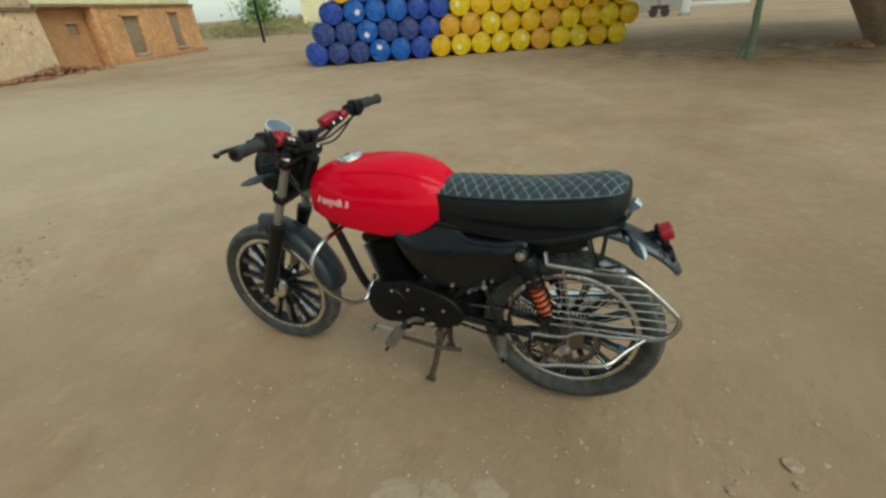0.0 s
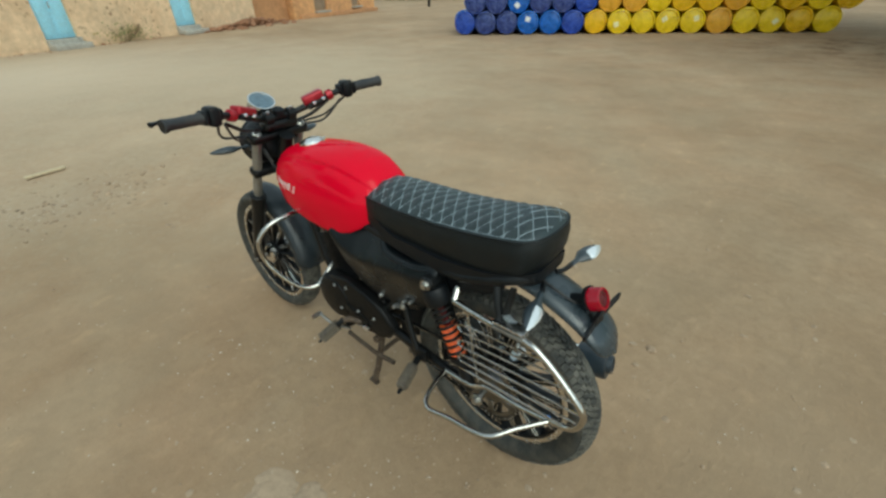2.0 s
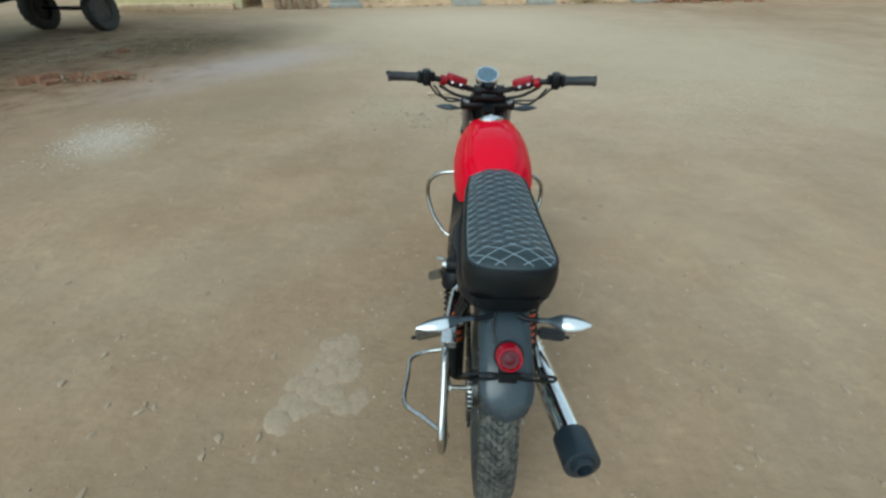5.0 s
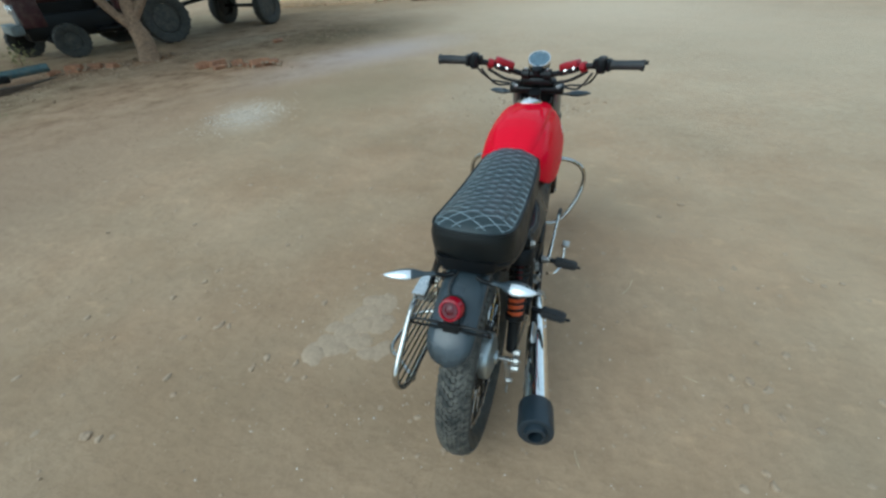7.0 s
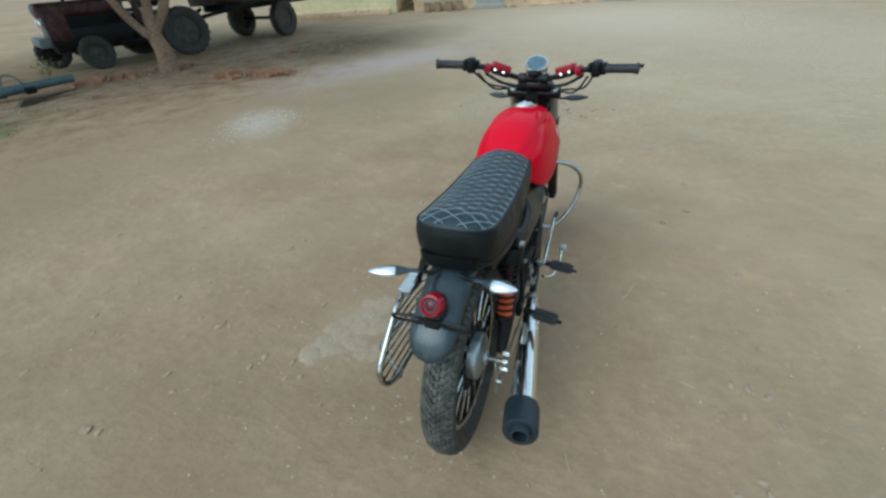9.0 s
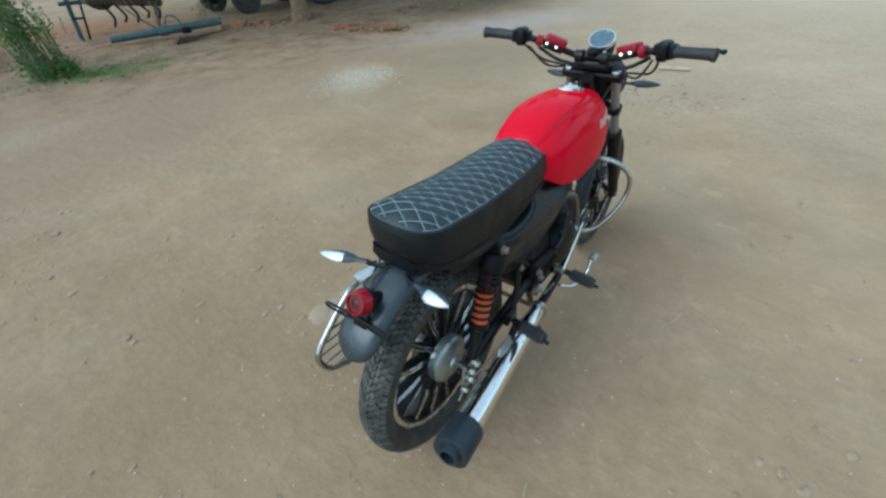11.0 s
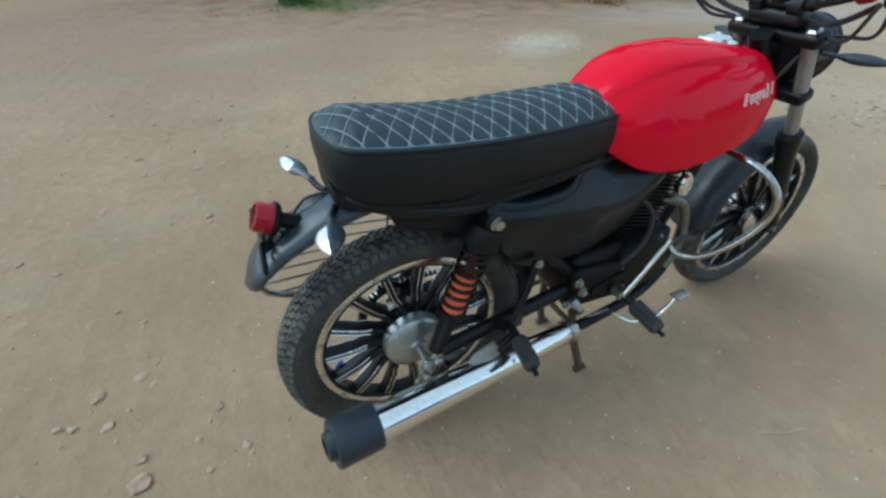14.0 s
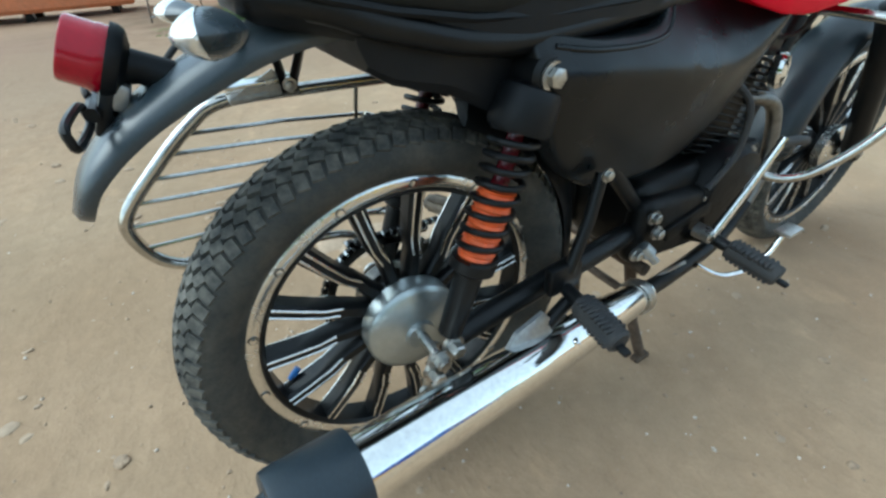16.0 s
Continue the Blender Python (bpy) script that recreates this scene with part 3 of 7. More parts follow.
for s in (-1, 1):
    part("axle_nut", bolt(REAR + V(0.0, s * 0.118, 0), (0, s, 0), 0.013, 0.014), STEEL, rear_wheel)
part("brake_arm", tube([REAR + V(0.01, -0.088, 0.0), REAR + V(-0.012, -0.098, -0.045), REAR + V(-0.02, -0.1, -0.075)], 0.006, 8), STEEL, rear_wheel)
part("brake_rod_nut", bolt(REAR + V(-0.02, -0.1, -0.075), (0, -1, 0), 0.009, 0.02), STEEL, rear_wheel)
part("stay_nut", bolt(REAR + V(0.024, -0.112, 0.012), (0, -1, 0), 0.0115, 0.022), STEEL, rear_wheel)
part("cam_nut", bolt(REAR + V(-0.01, -0.112, -0.022), (0, -1, 0), 0.011, 0.024), STEEL, rear_wheel)
valve = part("valve_stem", tube([V(-0.214, 0.004, 0.268), V(-0.198, 0.012, 0.282)], 0.0035, 8), GRIP_RUBBER, rear_wheel)
part("valve_cap", tube([V(-0.208, 0.01, 0.2745), V(-0.192, 0.014, 0.286)], 0.005, 10), BLUE_CAP, valve, "small blue valve cap")
part("cam_spring", tube([REAR + V(0.02, -0.1, -0.05), REAR + V(-0.03, -0.105, -0.085), REAR + V(-0.05, -0.106, -0.1)], 0.0035, 8), STEEL, rear_wheel)
part("brake_rod", tube([REAR + V(-0.03, -0.102, -0.078), V(0.3, -0.118, 0.25), V(0.52, -0.13, 0.27)], 0.0035, 8), STEEL, bike, "thin steel brake rod")
part("drum_cover", turned([(0.03, 0.06), (0.05, 0.058), (0.056, 0.048), (0.06, 0.028), (0.066, 0.02)], FRONT, (0, -1, 0), 40), ALLOY, front_wheel, "bright alloy hub cover")
part("hub_cap", turned([(0.03, 0.05), (0.048, 0.048), (0.054, 0.034), (0.06, 0.02)], FRONT, (0, 1, 0), 40), ALLOY, front_wheel, "bright alloy hub cover")
part("axle", tube([FRONT + V(0, -0.115, 0), FRONT + V(0, 0.115, 0)], 0.008, 12), STEEL, front_wheel)

# sprocket and chain on the left
sprocket = bmesh.new()
for i in range(42):
    a = 2 * math.pi * i / 42
    block(REAR + V(math.cos(a) * 0.103, 0.066, math.sin(a) * 0.103), (0.009, 0.004, 0.007), 0, Matrix.Rotation(-a, 3, "Y"), sprocket)
for i in range(6):
    a = 2 * math.pi * (i + 0.3) / 6
    block(REAR + V(math.cos(a) * 0.073, 0.066, math.sin(a) * 0.073), (0.05, 0.004, 0.022), 0.001, Matrix.Rotation(-a, 3, "Y"), sprocket, 1)
turned([(0.064, 0.088), (0.064, 0.101), (0.068, 0.101), (0.068, 0.088)], REAR, (0, 1, 0), 48, sprocket, closed=True)
turned([(0.04, 0.055), (0.064, 0.055), (0.066, 0.03)], REAR, (0, 1, 0), 24, sprocket)
part("rear_sprocket", sprocket, HEADER_STEEL, rear_wheel, "worn steel chain sprocket")
run = [REAR + V(math.cos(a) * 0.107, 0.066, math.sin(a) * 0.107) for a in (math.radians(93 + k * 172 / 16) for k in range(17))]
run += [V(0.47, 0.066, 0.36) + V(math.cos(a) * 0.033, 0, math.sin(a) * 0.033) for a in (math.radians(-95 + k * 180 / 8) for k in range(9))]
loop = spline(run, 8, closed=True)
links, rollers = bmesh.new(), bmesh.new()
total, gap = 0.0, 0.0127
for a, b in zip(loop, loop[1:] + loop[:1]):
    seg = (b - a).length
    while total <= seg:
        c = a + (b - a) * (total / max(seg, 1e-6))
        block(c, (0.0085, 0.008, 0.009), 0.0, along(b - a), links)
        block(c + (b - a).normalized() * 0.006, (0.0046, 0.011, 0.0046), 0.0, along(b - a), rollers)
        total += gap
    total -= seg
chain = part("chain", links, BLACK_METAL, bike, "greasy drive chain", smooth=False)
part("roller", rollers, ALLOY, chain, "bright chain rollers", smooth=False)

# swing arm, frame and stand
for s in (-1, 1):
    arm = [V(0.46, s * 0.075, 0.36), V(0.3, s * 0.088, 0.355), V(0.06, s * 0.1, 0.342), V(0.01, s * 0.102, 0.336)]
    part("swing_arm", tube(spline(arm, 4), 0.019, 12, flat=0.8), BLACK_METAL, bike)
    rail = [V(0.86, s * 0.03, 0.76), V(0.6, s * 0.06, 0.74), V(0.3, s * 0.09, 0.72), V(0.1, s * 0.1, 0.712), V(-0.02, s * 0.097, 0.738), V(-0.08, s * 0.088, 0.76), V(-0.13, s * 0.06, 0.772)]
    part("frame_rail", tube(spline(rail, 5), 0.014, 10), BLACK_METAL, bike)
    part("frame_tube", tube([V(0.14, s * 0.098, 0.7), V(0.3, s * 0.085, 0.52), V(0.45, s * 0.07, 0.36)], 0.013, 10), BLACK_METAL, bike)
part("down_tube", tube(spline([V(0.965, 0, 0.84), V(0.915, 0, 0.68), V(0.865, 0, 0.54), V(0.805, 0, 0.38), V(0.74, 0, 0.3)], 5), 0.017, 12), BLACK_METAL, bike)
part("head_tube", tube([V(0.93, 0, 0.9), V(0.985, 0, 0.79)], 0.026, 16), BLACK_METAL, bike)
stand = part("centre_stand", tube([V(0.45, -0.1, 0.26), V(0.45, 0.1, 0.26)], 0.013, 10), RUST, bike, "rusty steel centre stand")
for s, fx, fy in ((1, 0.497, 0.095), (-1, 0.485, -0.118)):
    part("stand_leg", tube([V(0.452, s * 0.06, 0.262), V(0.475, s * 0.085, 0.1), V(fx, fy, 0.018)], 0.012, 10), RUST, stand)
    part("stand_foot", block((fx + 0.004, fy, 0.007), (0.042, 0.02, 0.014), 0.004), RUST, stand)
part("stand_lever", tube([V(0.36, 0.1, 0.205), V(0.46, 0.105, 0.2), V(0.6, 0.105, 0.215)], 0.0085, 8), RUST, stand)
part("stand_brace", tube([V(0.465, -0.075, 0.17), V(0.465, 0.075, 0.17)], 0.009, 8), RUST, stand)

# rear shock absorbers
for s in (-1, 1):
    top, low = V(0.138, s * 0.109 + 0.009, 0.676), V(0.008, s * 0.108 + 0.005, 0.35)
    d = (low - top).normalized()
    shock = part("shock_absorber", tube([top + d * 0.22, low], [0.021, 0.017], 16), BLACK_METAL, bike, "rear shock absorber with black coil over an orange sleeve")
    part("shock_cover", turned([(0.012, 0.02), (0.016, 0.034), (0.022, 0.037), (0.058, 0.039), (0.064, 0.036), (0.064, 0.02)], top, d, 28), BLACK_PLASTIC, shock)
    part("spring_sleeve", turned([(0.134, 0.014)] + [(0.136 + k * 0.0019, 0.0232 + 0.0014 * math.cos(k * math.pi / 2)) for k in range(51)] + [(0.233, 0.014)], top, d, 28), ORANGE_SPRING, shock, "orange spring sleeve")
    part("damper_rod", tube([top + d * 0.05, top + d * 0.24], 0.011, 12), DARK_RED, shock, "dark red damper rod")
    part("spring_seat", turned([(0.23, 0.018), (0.232, 0.031), (0.246, 0.031), (0.252, 0.022)], top, d, 28), BLACK_METAL, shock)
    u = d.orthogonal().normalized()
    v = d.cross(u)
    coil = []
    for k in range(0, 9 * 22 + 1):
        f = k / (9 * 22)
        a = 2 * math.pi * 9 * f
        coil.append(top + d * (0.062 + (0.78 * f + 0.22 * f * f) * 0.17) + (u * math.cos(a) + v * math.sin(a)) * 0.0278)
    part("coil_spring", tube(coil, 0.0042, 8), BLACK_METAL, shock)
    part("upper_bolt", bolt(top + V(0, s * 0.024, 0), (0, s, 0), 0.011, 0.013), STEEL, shock)
    part("upper_eye", turned([(-0.03, 0.024), (0.02, 0.024), (0.025, 0.019)], top, (0, s, 0), 24), BLACK_METAL, shock)

# tail cowl under the seat
cowl = []
for x, z0, z1, w in ((0.42, 0.735, 0.79, 0.085), (0.3, 0.7, 0.752, 0.105), (0.12, 0.69, 0.75, 0.112), (-0.02, 0.72, 0.762, 0.105), (-0.1, 0.742, 0.78, 0.088), (-0.13, 0.75, 0.79, 0.076), (-0.142, 0.758, 0.792, 0.06)):
    cowl.append([(x, y * w, z0 + (z1 - z0) * k) for y, k in ((-1, 1), (-1, 0.3), (-0.8, 0), (0.8, 0), (1, 0.3), (1, 1), (0.6, 1.04), (-0.6, 1.04))])
part("seat_base", skin(bmesh.new(), cowl), BLACK_PLASTIC, bike)
shroud = []
for x, z0, w in ((0.24, 0.6, 0.07), (0.14, 0.622, 0.082), (0.085, 0.64, 0.088), (0.035, 0.668, 0.09), (-0.027, 0.688, 0.09), (-0.05, 0.704, 0.088), (-0.056, 0.724, 0.085)):
    shroud.append([(x, y * w, z0 + (0.742 - z0) * k) for y, k in ((-1, 1), (-1, 0.14), (-0.92, 0), (0.92, 0), (1, 0.14), (1, 1))])
part("tail_shroud", skin(bmesh.new(), shroud), BLACK_PLASTIC, bike, "black plastic shroud over the rear tyre", sharp=30)
for s in (-1, 1):
    for x, z in ((-0.03, 0.731), (0.06, 0.716)):
        part("shroud_slot", block((x, s * 0.0935, z), (0.03, 0.012, 0.008), 0.003, Matrix.Rotation(0.22, 3, "Y")), ENGINE_BLACK, bike)

# seat
SEAT = [(0.45, 0.074, 0.746, 0.824, 0.02), (0.42, 0.084, 0.743, 0.825, 0.03), (0.38, 0.091, 0.738, 0.826, 0.036), (0.28, 0.097, 0.731, 0.828, 0.036), (0.15, 0.1, 0.729, 0.834, 0.031),
        (0.05, 0.102, 0.736, 0.845, 0.028), (-0.03, 0.102, 0.75, 0.856, 0.03), (-0.08, 0.101, 0.763, 0.865, 0.03), (-0.146, 0.098, 0.783, 0.874, 0.026)]
SEAT_END, SEAT_ROUND = -0.145, 0.075


def seat_at(x):
    """Half-width, hem height, piping height and crown of the seat at x; the back is rounded in plan."""
    x = min(SEAT[0][0], max(SEAT_END, x))
    for (a, *p), (b, *q) in zip(SEAT, SEAT[1:]):
        if b <= x <= a:
            f = (a - x) / (a - b)
            w, lo, e, crown = [i + (j - i) * f for i, j in zip(p, q)]
            break
    k = (SEAT_END + SEAT_ROUND - x) / SEAT_ROUND
    if k > 0:
        w *= (1 - min(1, k) ** 3.2) ** 0.42
    return max(w, 0.012), lo, e, crown


def seat_top(x, v):
    """Height of the quilted top; v runs from -1 to 1 across."""
    w, lo, e, crown = seat_at(x)
    fade = min(1, max(0, (x - SEAT_END) / 0.05)) ** 0.5
    dome = crown * (1 - abs(v) ** 2.3) * fade
    a, b = (x + v * w * 0.62) / 0.037, (x - v * w * 0.62) / 0.037
    puff = 0.004 * (abs(math.sin(math.pi * a)) * abs(math.sin(math.pi * b))) ** 0.5
    return e + dome + puff * min(1, (1 - abs(v)) * 6) * fade


xs = [0.45 - i * 0.51 / 96 for i in range(97)]
xs += [SEAT_END + SEAT_ROUND * 0.96 * (1 - i / 34) ** 1.7 for i in range(35) if SEAT_END + SEAT_ROUND * 0.96 * (1 - i / 34) ** 1.7 < xs[-1]]
bm = bmesh.new()
rows = [[bm.verts.new((x, seat_at(x)[0] * v, seat_top(x, v))) for v in (k / 18 for k in range(-18, 19))] for x in xs]
for a, b in zip(rows, rows[1:]):
    for i in range(36):
        bm.faces.new((a[i], a[i + 1], b[i + 1], b[i]))
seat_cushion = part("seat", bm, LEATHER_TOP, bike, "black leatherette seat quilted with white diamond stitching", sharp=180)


def seat_rim(out, low, lift=0.0):
    """A line round the sides and back of the seat, pushed out by out, at the share low of the skirt's depth."""
    keep = xs[::3] if xs[-1] in xs[::3] else xs[::3] + [xs[-1]]
    flat = [V(x, seat_at(x)[0], 0) for x in keep] + [V(x, -seat_at(x)[0], 0) for x in keep[::-1]]
    line = []
    for i, p in enumerate(flat):
        d = (flat[min(i + 1, len(flat) - 1)] - flat[max(i - 1, 0)]).normalized()
        n = V(-d.y, d.x, 0) * -1
        x = p.x
        _, lo, e, _ = seat_at(x)
        tuck = min(1, max(0, (0.0 - x) / 0.14)) * 0.008 * low ** 1.5
        q = p + n * (out - tuck)
        line.append(V(q.x, q.y, e + (lo - e) * low + lift))
    return line


bm = bmesh.new()
wave = lambda i, k: 0.0022 * math.sin(i * 0.63 + k) * math.sin(i * 0.23)
runs = [seat_rim(o, l) for o, l in ((0.0, 0.0), (0.0045, 0.1), (0.0075, 0.3), (0.008, 0.55), (0.005, 0.8), (0.0, 0.94), (-0.008, 1.0))]
for k in (2, 3, 4):
    for i, p in enumerate(runs[k]):
        p.y += math.copysign(wave(i, k), p.y)
vs = [[bm.verts.new(p) for p in run] for run in runs]
for a, b in zip(vs, vs[1:]):
    for i in range(len(a) - 1):
        bm.faces.new((a[i], a[i + 1], b[i + 1], b[i]))
bm.faces.new(vs[-1])
bm.faces.new([row[0] for row in vs] + [row[-1] for row in vs[::-1]])
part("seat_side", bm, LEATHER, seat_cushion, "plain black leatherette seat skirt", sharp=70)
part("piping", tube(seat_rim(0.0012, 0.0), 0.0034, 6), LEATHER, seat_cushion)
part("hem", tube(seat_rim(-0.001, 0.97), 0.0042, 6), BLACK_PLASTIC, seat_cushion)
bm = bmesh.new()
for fam in (1, -1):
    for k in range(-8, 17):
        c, path = k * 0.037, []
        for j in range(0, 121):
            y = -0.11 + 0.22 * j / 120
            x = c - fam * y * 0.62
            if -0.137 < x < 0.44 and abs(y) < seat_at(x)[0] * 0.95:
                path.append(V(x, y, seat_top(x, y / seat_at(x)[0]) + 0.0009 + 0.0014 * min(1, max(0, (-0.05 - x) / 0.05))))
        if len(path) > 5:
            tube(path[::3] + [path[-1]], 0.00105, 5, bm=bm)
part("stitching", bm, THREAD, seat_cushion, "white diamond stitching")
part("seam", tube(seat_rim(-0.006, 0.0, 0.0045), 0.0008, 5), THREAD, seat_cushion)

# tank
TANK = [(0.935, 0.03, 0.81, 0.76), (0.928, 0.075, 0.838, 0.74), (0.908, 0.102, 0.86, 0.728), (0.87, 0.12, 0.88, 0.716), (0.82, 0.138, 0.895, 0.706), (0.75, 0.15, 0.909, 0.696), (0.68, 0.154, 0.918, 0.688), (0.61, 0.152, 0.923, 0.683),
        (0.58, 0.15, 0.923, 0.683), (0.53, 0.145, 0.919, 0.689), (0.48, 0.135, 0.906, 0.704), (0.45, 0.123, 0.891, 0.72), (0.425, 0.108, 0.875, 0.738), (0.408, 0.095, 0.86, 0.75), (0.4, 0.086, 0.85, 0.763), (0.395, 0.074, 0.84, 0.778)]


def tank_at(x):
    for (a, *p), (b, *q) in zip(TANK, TANK[1:]):
        if b <= x <= a:
            f = (a - x) / (a - b)
            return [i + (j - i) * f for i, j in zip(p, q)]
    return TANK[-1][1:]


def tank_half(x):
    """Half of the tank's section at x, top to bottom: crowned top, sloping shoulder, a crease, a flat flank and a tucked lip."""
    w, hi, lo = tank_at(x)
    h = hi - lo
    w *= 0.935
    tail = min(1, max(0, (0.54 - x) / 0.15))
    c = 0.64 + 0.05 * tail
    top = hi - h * (0.15 + 0.05 * tail)
    low = lo + h * 0.34
    side = [(w * (c + (1 - c) * k), top + (low - top) * q) for k, q in ((0.0, 0.0), (0.3, 0.14), (0.66, 0.42), (0.9, 0.74), (1.0, 1.0))]
    return [(0, hi), (0.3 * w, hi - h * 0.02), (0.75 * c * w, hi - h * 0.055), (0.94 * c * w, hi - (hi - top) * 0.68)] + side + [(w, lo + h * 0.2), (0.985 * w, lo + h * 0.06), (0.95 * w, lo), (0.86 * w, lo + 0.004), (0.4 * w, lo + 0.012), (0, lo + 0.014)]


def tank_width(x, z):
    """Half-width of the tank's flank at x and height z."""
    p = tank_half(x)
    for (a, b), (c, d) in zip(p, p[1:]):
        if d <= z <= b:
            return a + (c - a) * (b - z) / max(b - d, 1e-6)
    return p[8][0]


def tank_ring(x):
    half = [V(x, a, b) for a, b in tank_half(x)]
    run = spline(half, 3)
    return [tuple(p) for p in run] + [(p.x, -p.y, p.z) for p in run[-2:0:-1]]


tank_xs = [p.x for p in spline([(q[0], 0, 0) for q in TANK], 4)]
tank = part("fuel_tank", skin(bmesh.new(), [tank_ring(min(max(x, 0.395), 0.935)) for x in tank_xs]), RED_PAINT, bike, "glossy bright red fuel tank", sharp=60)
cap_at, cap_n = V(0.775, 0, 0.905), V(0.16, 0, 1).normalized()
cap = part("fuel_cap", turned([(-0.004, 0.046), (0.003, 0.045), (0.005, 0.041), (0.004, 0.032), (0.007, 0.03), (0.011, 0.024), (0.012, 0.01)], cap_at, cap_n, 40), CHROME, bike, "round chrome fuel cap")
part("key_cover", block(cap_at + cap_n * 0.013, (0.022, 0.012, 0.004), 0.0015, cap_n.to_track_quat("Z", "X").to_matrix()), STEEL, cap)


def lettering(text, s, x0, width, z0, slant=0.0):
    """White letters wrapped on the tank's flank, read from x0 along the side that s names."""
    words = bpy.data.curves.new("words", "FONT")
    words.body, words.extrude, words.resolution_u, words.offset = text, 0.02, 2, 0.012
    holder = bpy.data.objects.new("words", words)
    scene.collection.objects.link(holder)
    bpy.context.view_layer.update()
    bm = bmesh.new()
    bm.from_mesh(holder.to_mesh())
    holder.to_mesh_clear()
    bpy.data.objects.remove(holder)
    bpy.data.curves.remove(words)
    wide = max(v.co.x for v in bm.verts)
    for v in bm.verts:
        k = width / wide
        x = x0 - s * (v.co.x + v.co.y * slant) * k
        z = z0 + v.co.y * k
        v.co = (x, s * (tank_width(x, z) + 0.0004 + (0.0006 if v.co.z > 0 else 0)), z)
    return part("lettering", bm, WHITE_DECAL, tank, "white lettering on the tank", smooth=False)


for s, first, low in ((1, 0.842, 0.777), (-1, 0.748, 0.799)):
    lettering("\u091b\u0924\u094d\u0930\u092a\u0924\u0940", s, first, 0.092, low)
    for bar, lean in ((first + s * 0.02, 0.0), (first + s * 0.013, 0.0), (first - s * 0.106, 0.0), (first - s * 0.113, 0.0)):
        b2 = bmesh.new()
        rows = []
        for lift in (0.0004, 0.0014):
            rows.append([(x, s * (tank_width(x, z) + lift), z) for x, z in ((bar, low), (bar + 0.0028, low), (bar + 0.0028 - s * 0.006, low + 0.024), (bar - s * 0.006, low + 0.024))])
        part("lettering_bar", skin(b2, rows), WHITE_DECAL, tank)

lean = Matrix.Translation((0, -0.008, 0.8)) @ Matrix.Rotation(-0.04, 4, "X") @ Matrix.Translation((0, 0, -0.8))
for ob in (tank, cap):
    ob.matrix_basis = lean
seat_cushion.location.y = -0.008

# side panels
PANEL_BACK = [(0.126, 0.714), (0.2, 0.704), (0.285, 0.7), (0.328, 0.708), (0.356, 0.735), (0.385, 0.77), (0.43, 0.765), (0.51, 0.715)]
PANEL_FRONT = {1: [(0.562, 0.697), (0.566, 0.66), (0.54, 0.592), (0.492, 0.523), (0.42, 0.487)], -1: [(0.575, 0.697), (0.588, 0.66), (0.57, 0.595), (0.51, 0.525), (0.43, 0.483)]}
PANEL_LOW = [(0.33, 0.48), (0.25, 0.498), (0.185, 0.55), (0.15, 0.605), (0.13, 0.665)]


CREASE = [(0.1, 0.68), (0.17, 0.674), (0.22, 0.669), (0.31, 0.656), (0.39, 0.641), (0.46, 0.637), (0.52, 0.652), (0.55, 0.676), (0.6, 0.72)]


def crease_at(x):
    for (a, p), (b, q) in zip(CREASE, CREASE[1:]):
        if a <= x <= b:
            return p + (q - p) * (x - a) / (b - a)
    return CREASE[-1][1]


def panel_out(x, z):
    """How far the panel stands out: it leans in above and below a soft crease."""
    soft = lambda v: (v + math.sqrt(v * v + 0.00006)) / 2
    c = crease_at(x)
    return 0.145 - 0.34 * soft(c - 0.004 - z) - 0.72 * soft(z - c - 0.004) - 0.05 * max(0, x - 0.4) - 0.16 * max(0, 0.2 - x)


def panel_skin(s):
    cx, cz = 0.36, 0.635
    rings = []
    outline = [(p.x, p.z) for p in spline([(a, 0, b) for a, b in PANEL_BACK + PANEL_FRONT[s] + PANEL_LOW], 4, closed=True)]
    for k, d in [(1.0, -0.03), (1.0, -0.006), (0.985, -0.0015), (0.95, 0.0)] + [(0.9 - 0.08 * j, 0.0) for j in range(11)]:
        ring = []
        for a, b in outline:
            x, z = cx + (a - cx) * k, cz + (b - cz) * k
            ring.append((x, s * (panel_out(x, z) + d), z))
        rings.append(ring)
    return skin(bmesh.new(), rings)


for s in (1, -1):
    sp = part("side_panel", panel_skin(s), PANEL_PLASTIC, bike, "matt black moulded side panel", sharp=50)
    groove = [V(x, s * (panel_out(x, z) - 0.001), z) for x, z in ((0.145, 0.703), (0.2, 0.694), (0.285, 0.689), (0.335, 0.697), (0.367, 0.728), (0.395, 0.754))]
    part("panel_rib", tube(spline(groove, 5), 0.0035, 8), PANEL_PLASTIC, sp)

# engine
engine = part("engine", block((0.555, 0, 0.365), (0.3, 0.17, 0.16), 0.03, segs=4), ENGINE_BLACK, bike, "black engine with finned cylinder")
for s in (1, -1):
    part("crankcase_cover", turned([(0.06, 0.094), (0.1, 0.092), (0.116, 0.08), (0.122, 0.05), (0.124, 0.02)], V(0.64, 0, 0.375), (0, s, 0), 40), ENGINE_BLACK, engine)
    part("gearbox_cover", block((0.5, s * 0.085, 0.35), (0.22, 0.05, 0.13), 0.022, Matrix.Rotation(0.12, 3, "Y"), segs=3), ENGINE_BLACK, engine)
    part("cover_rib", block((0.53, s * 0.112, 0.36), (0.15, 0.012, 0.03), 0.005, Matrix.Rotation(-0.2, 3, "Y")), ENGINE_BLACK, engine)
    part("sprocket_cover", turned([(0.06, 0.05), (0.1, 0.047), (0.106, 0.036), (0.107, 0.01)], V(0.455, 0, 0.37), (0, s, 0), 28), ENGINE_BLACK, engine)
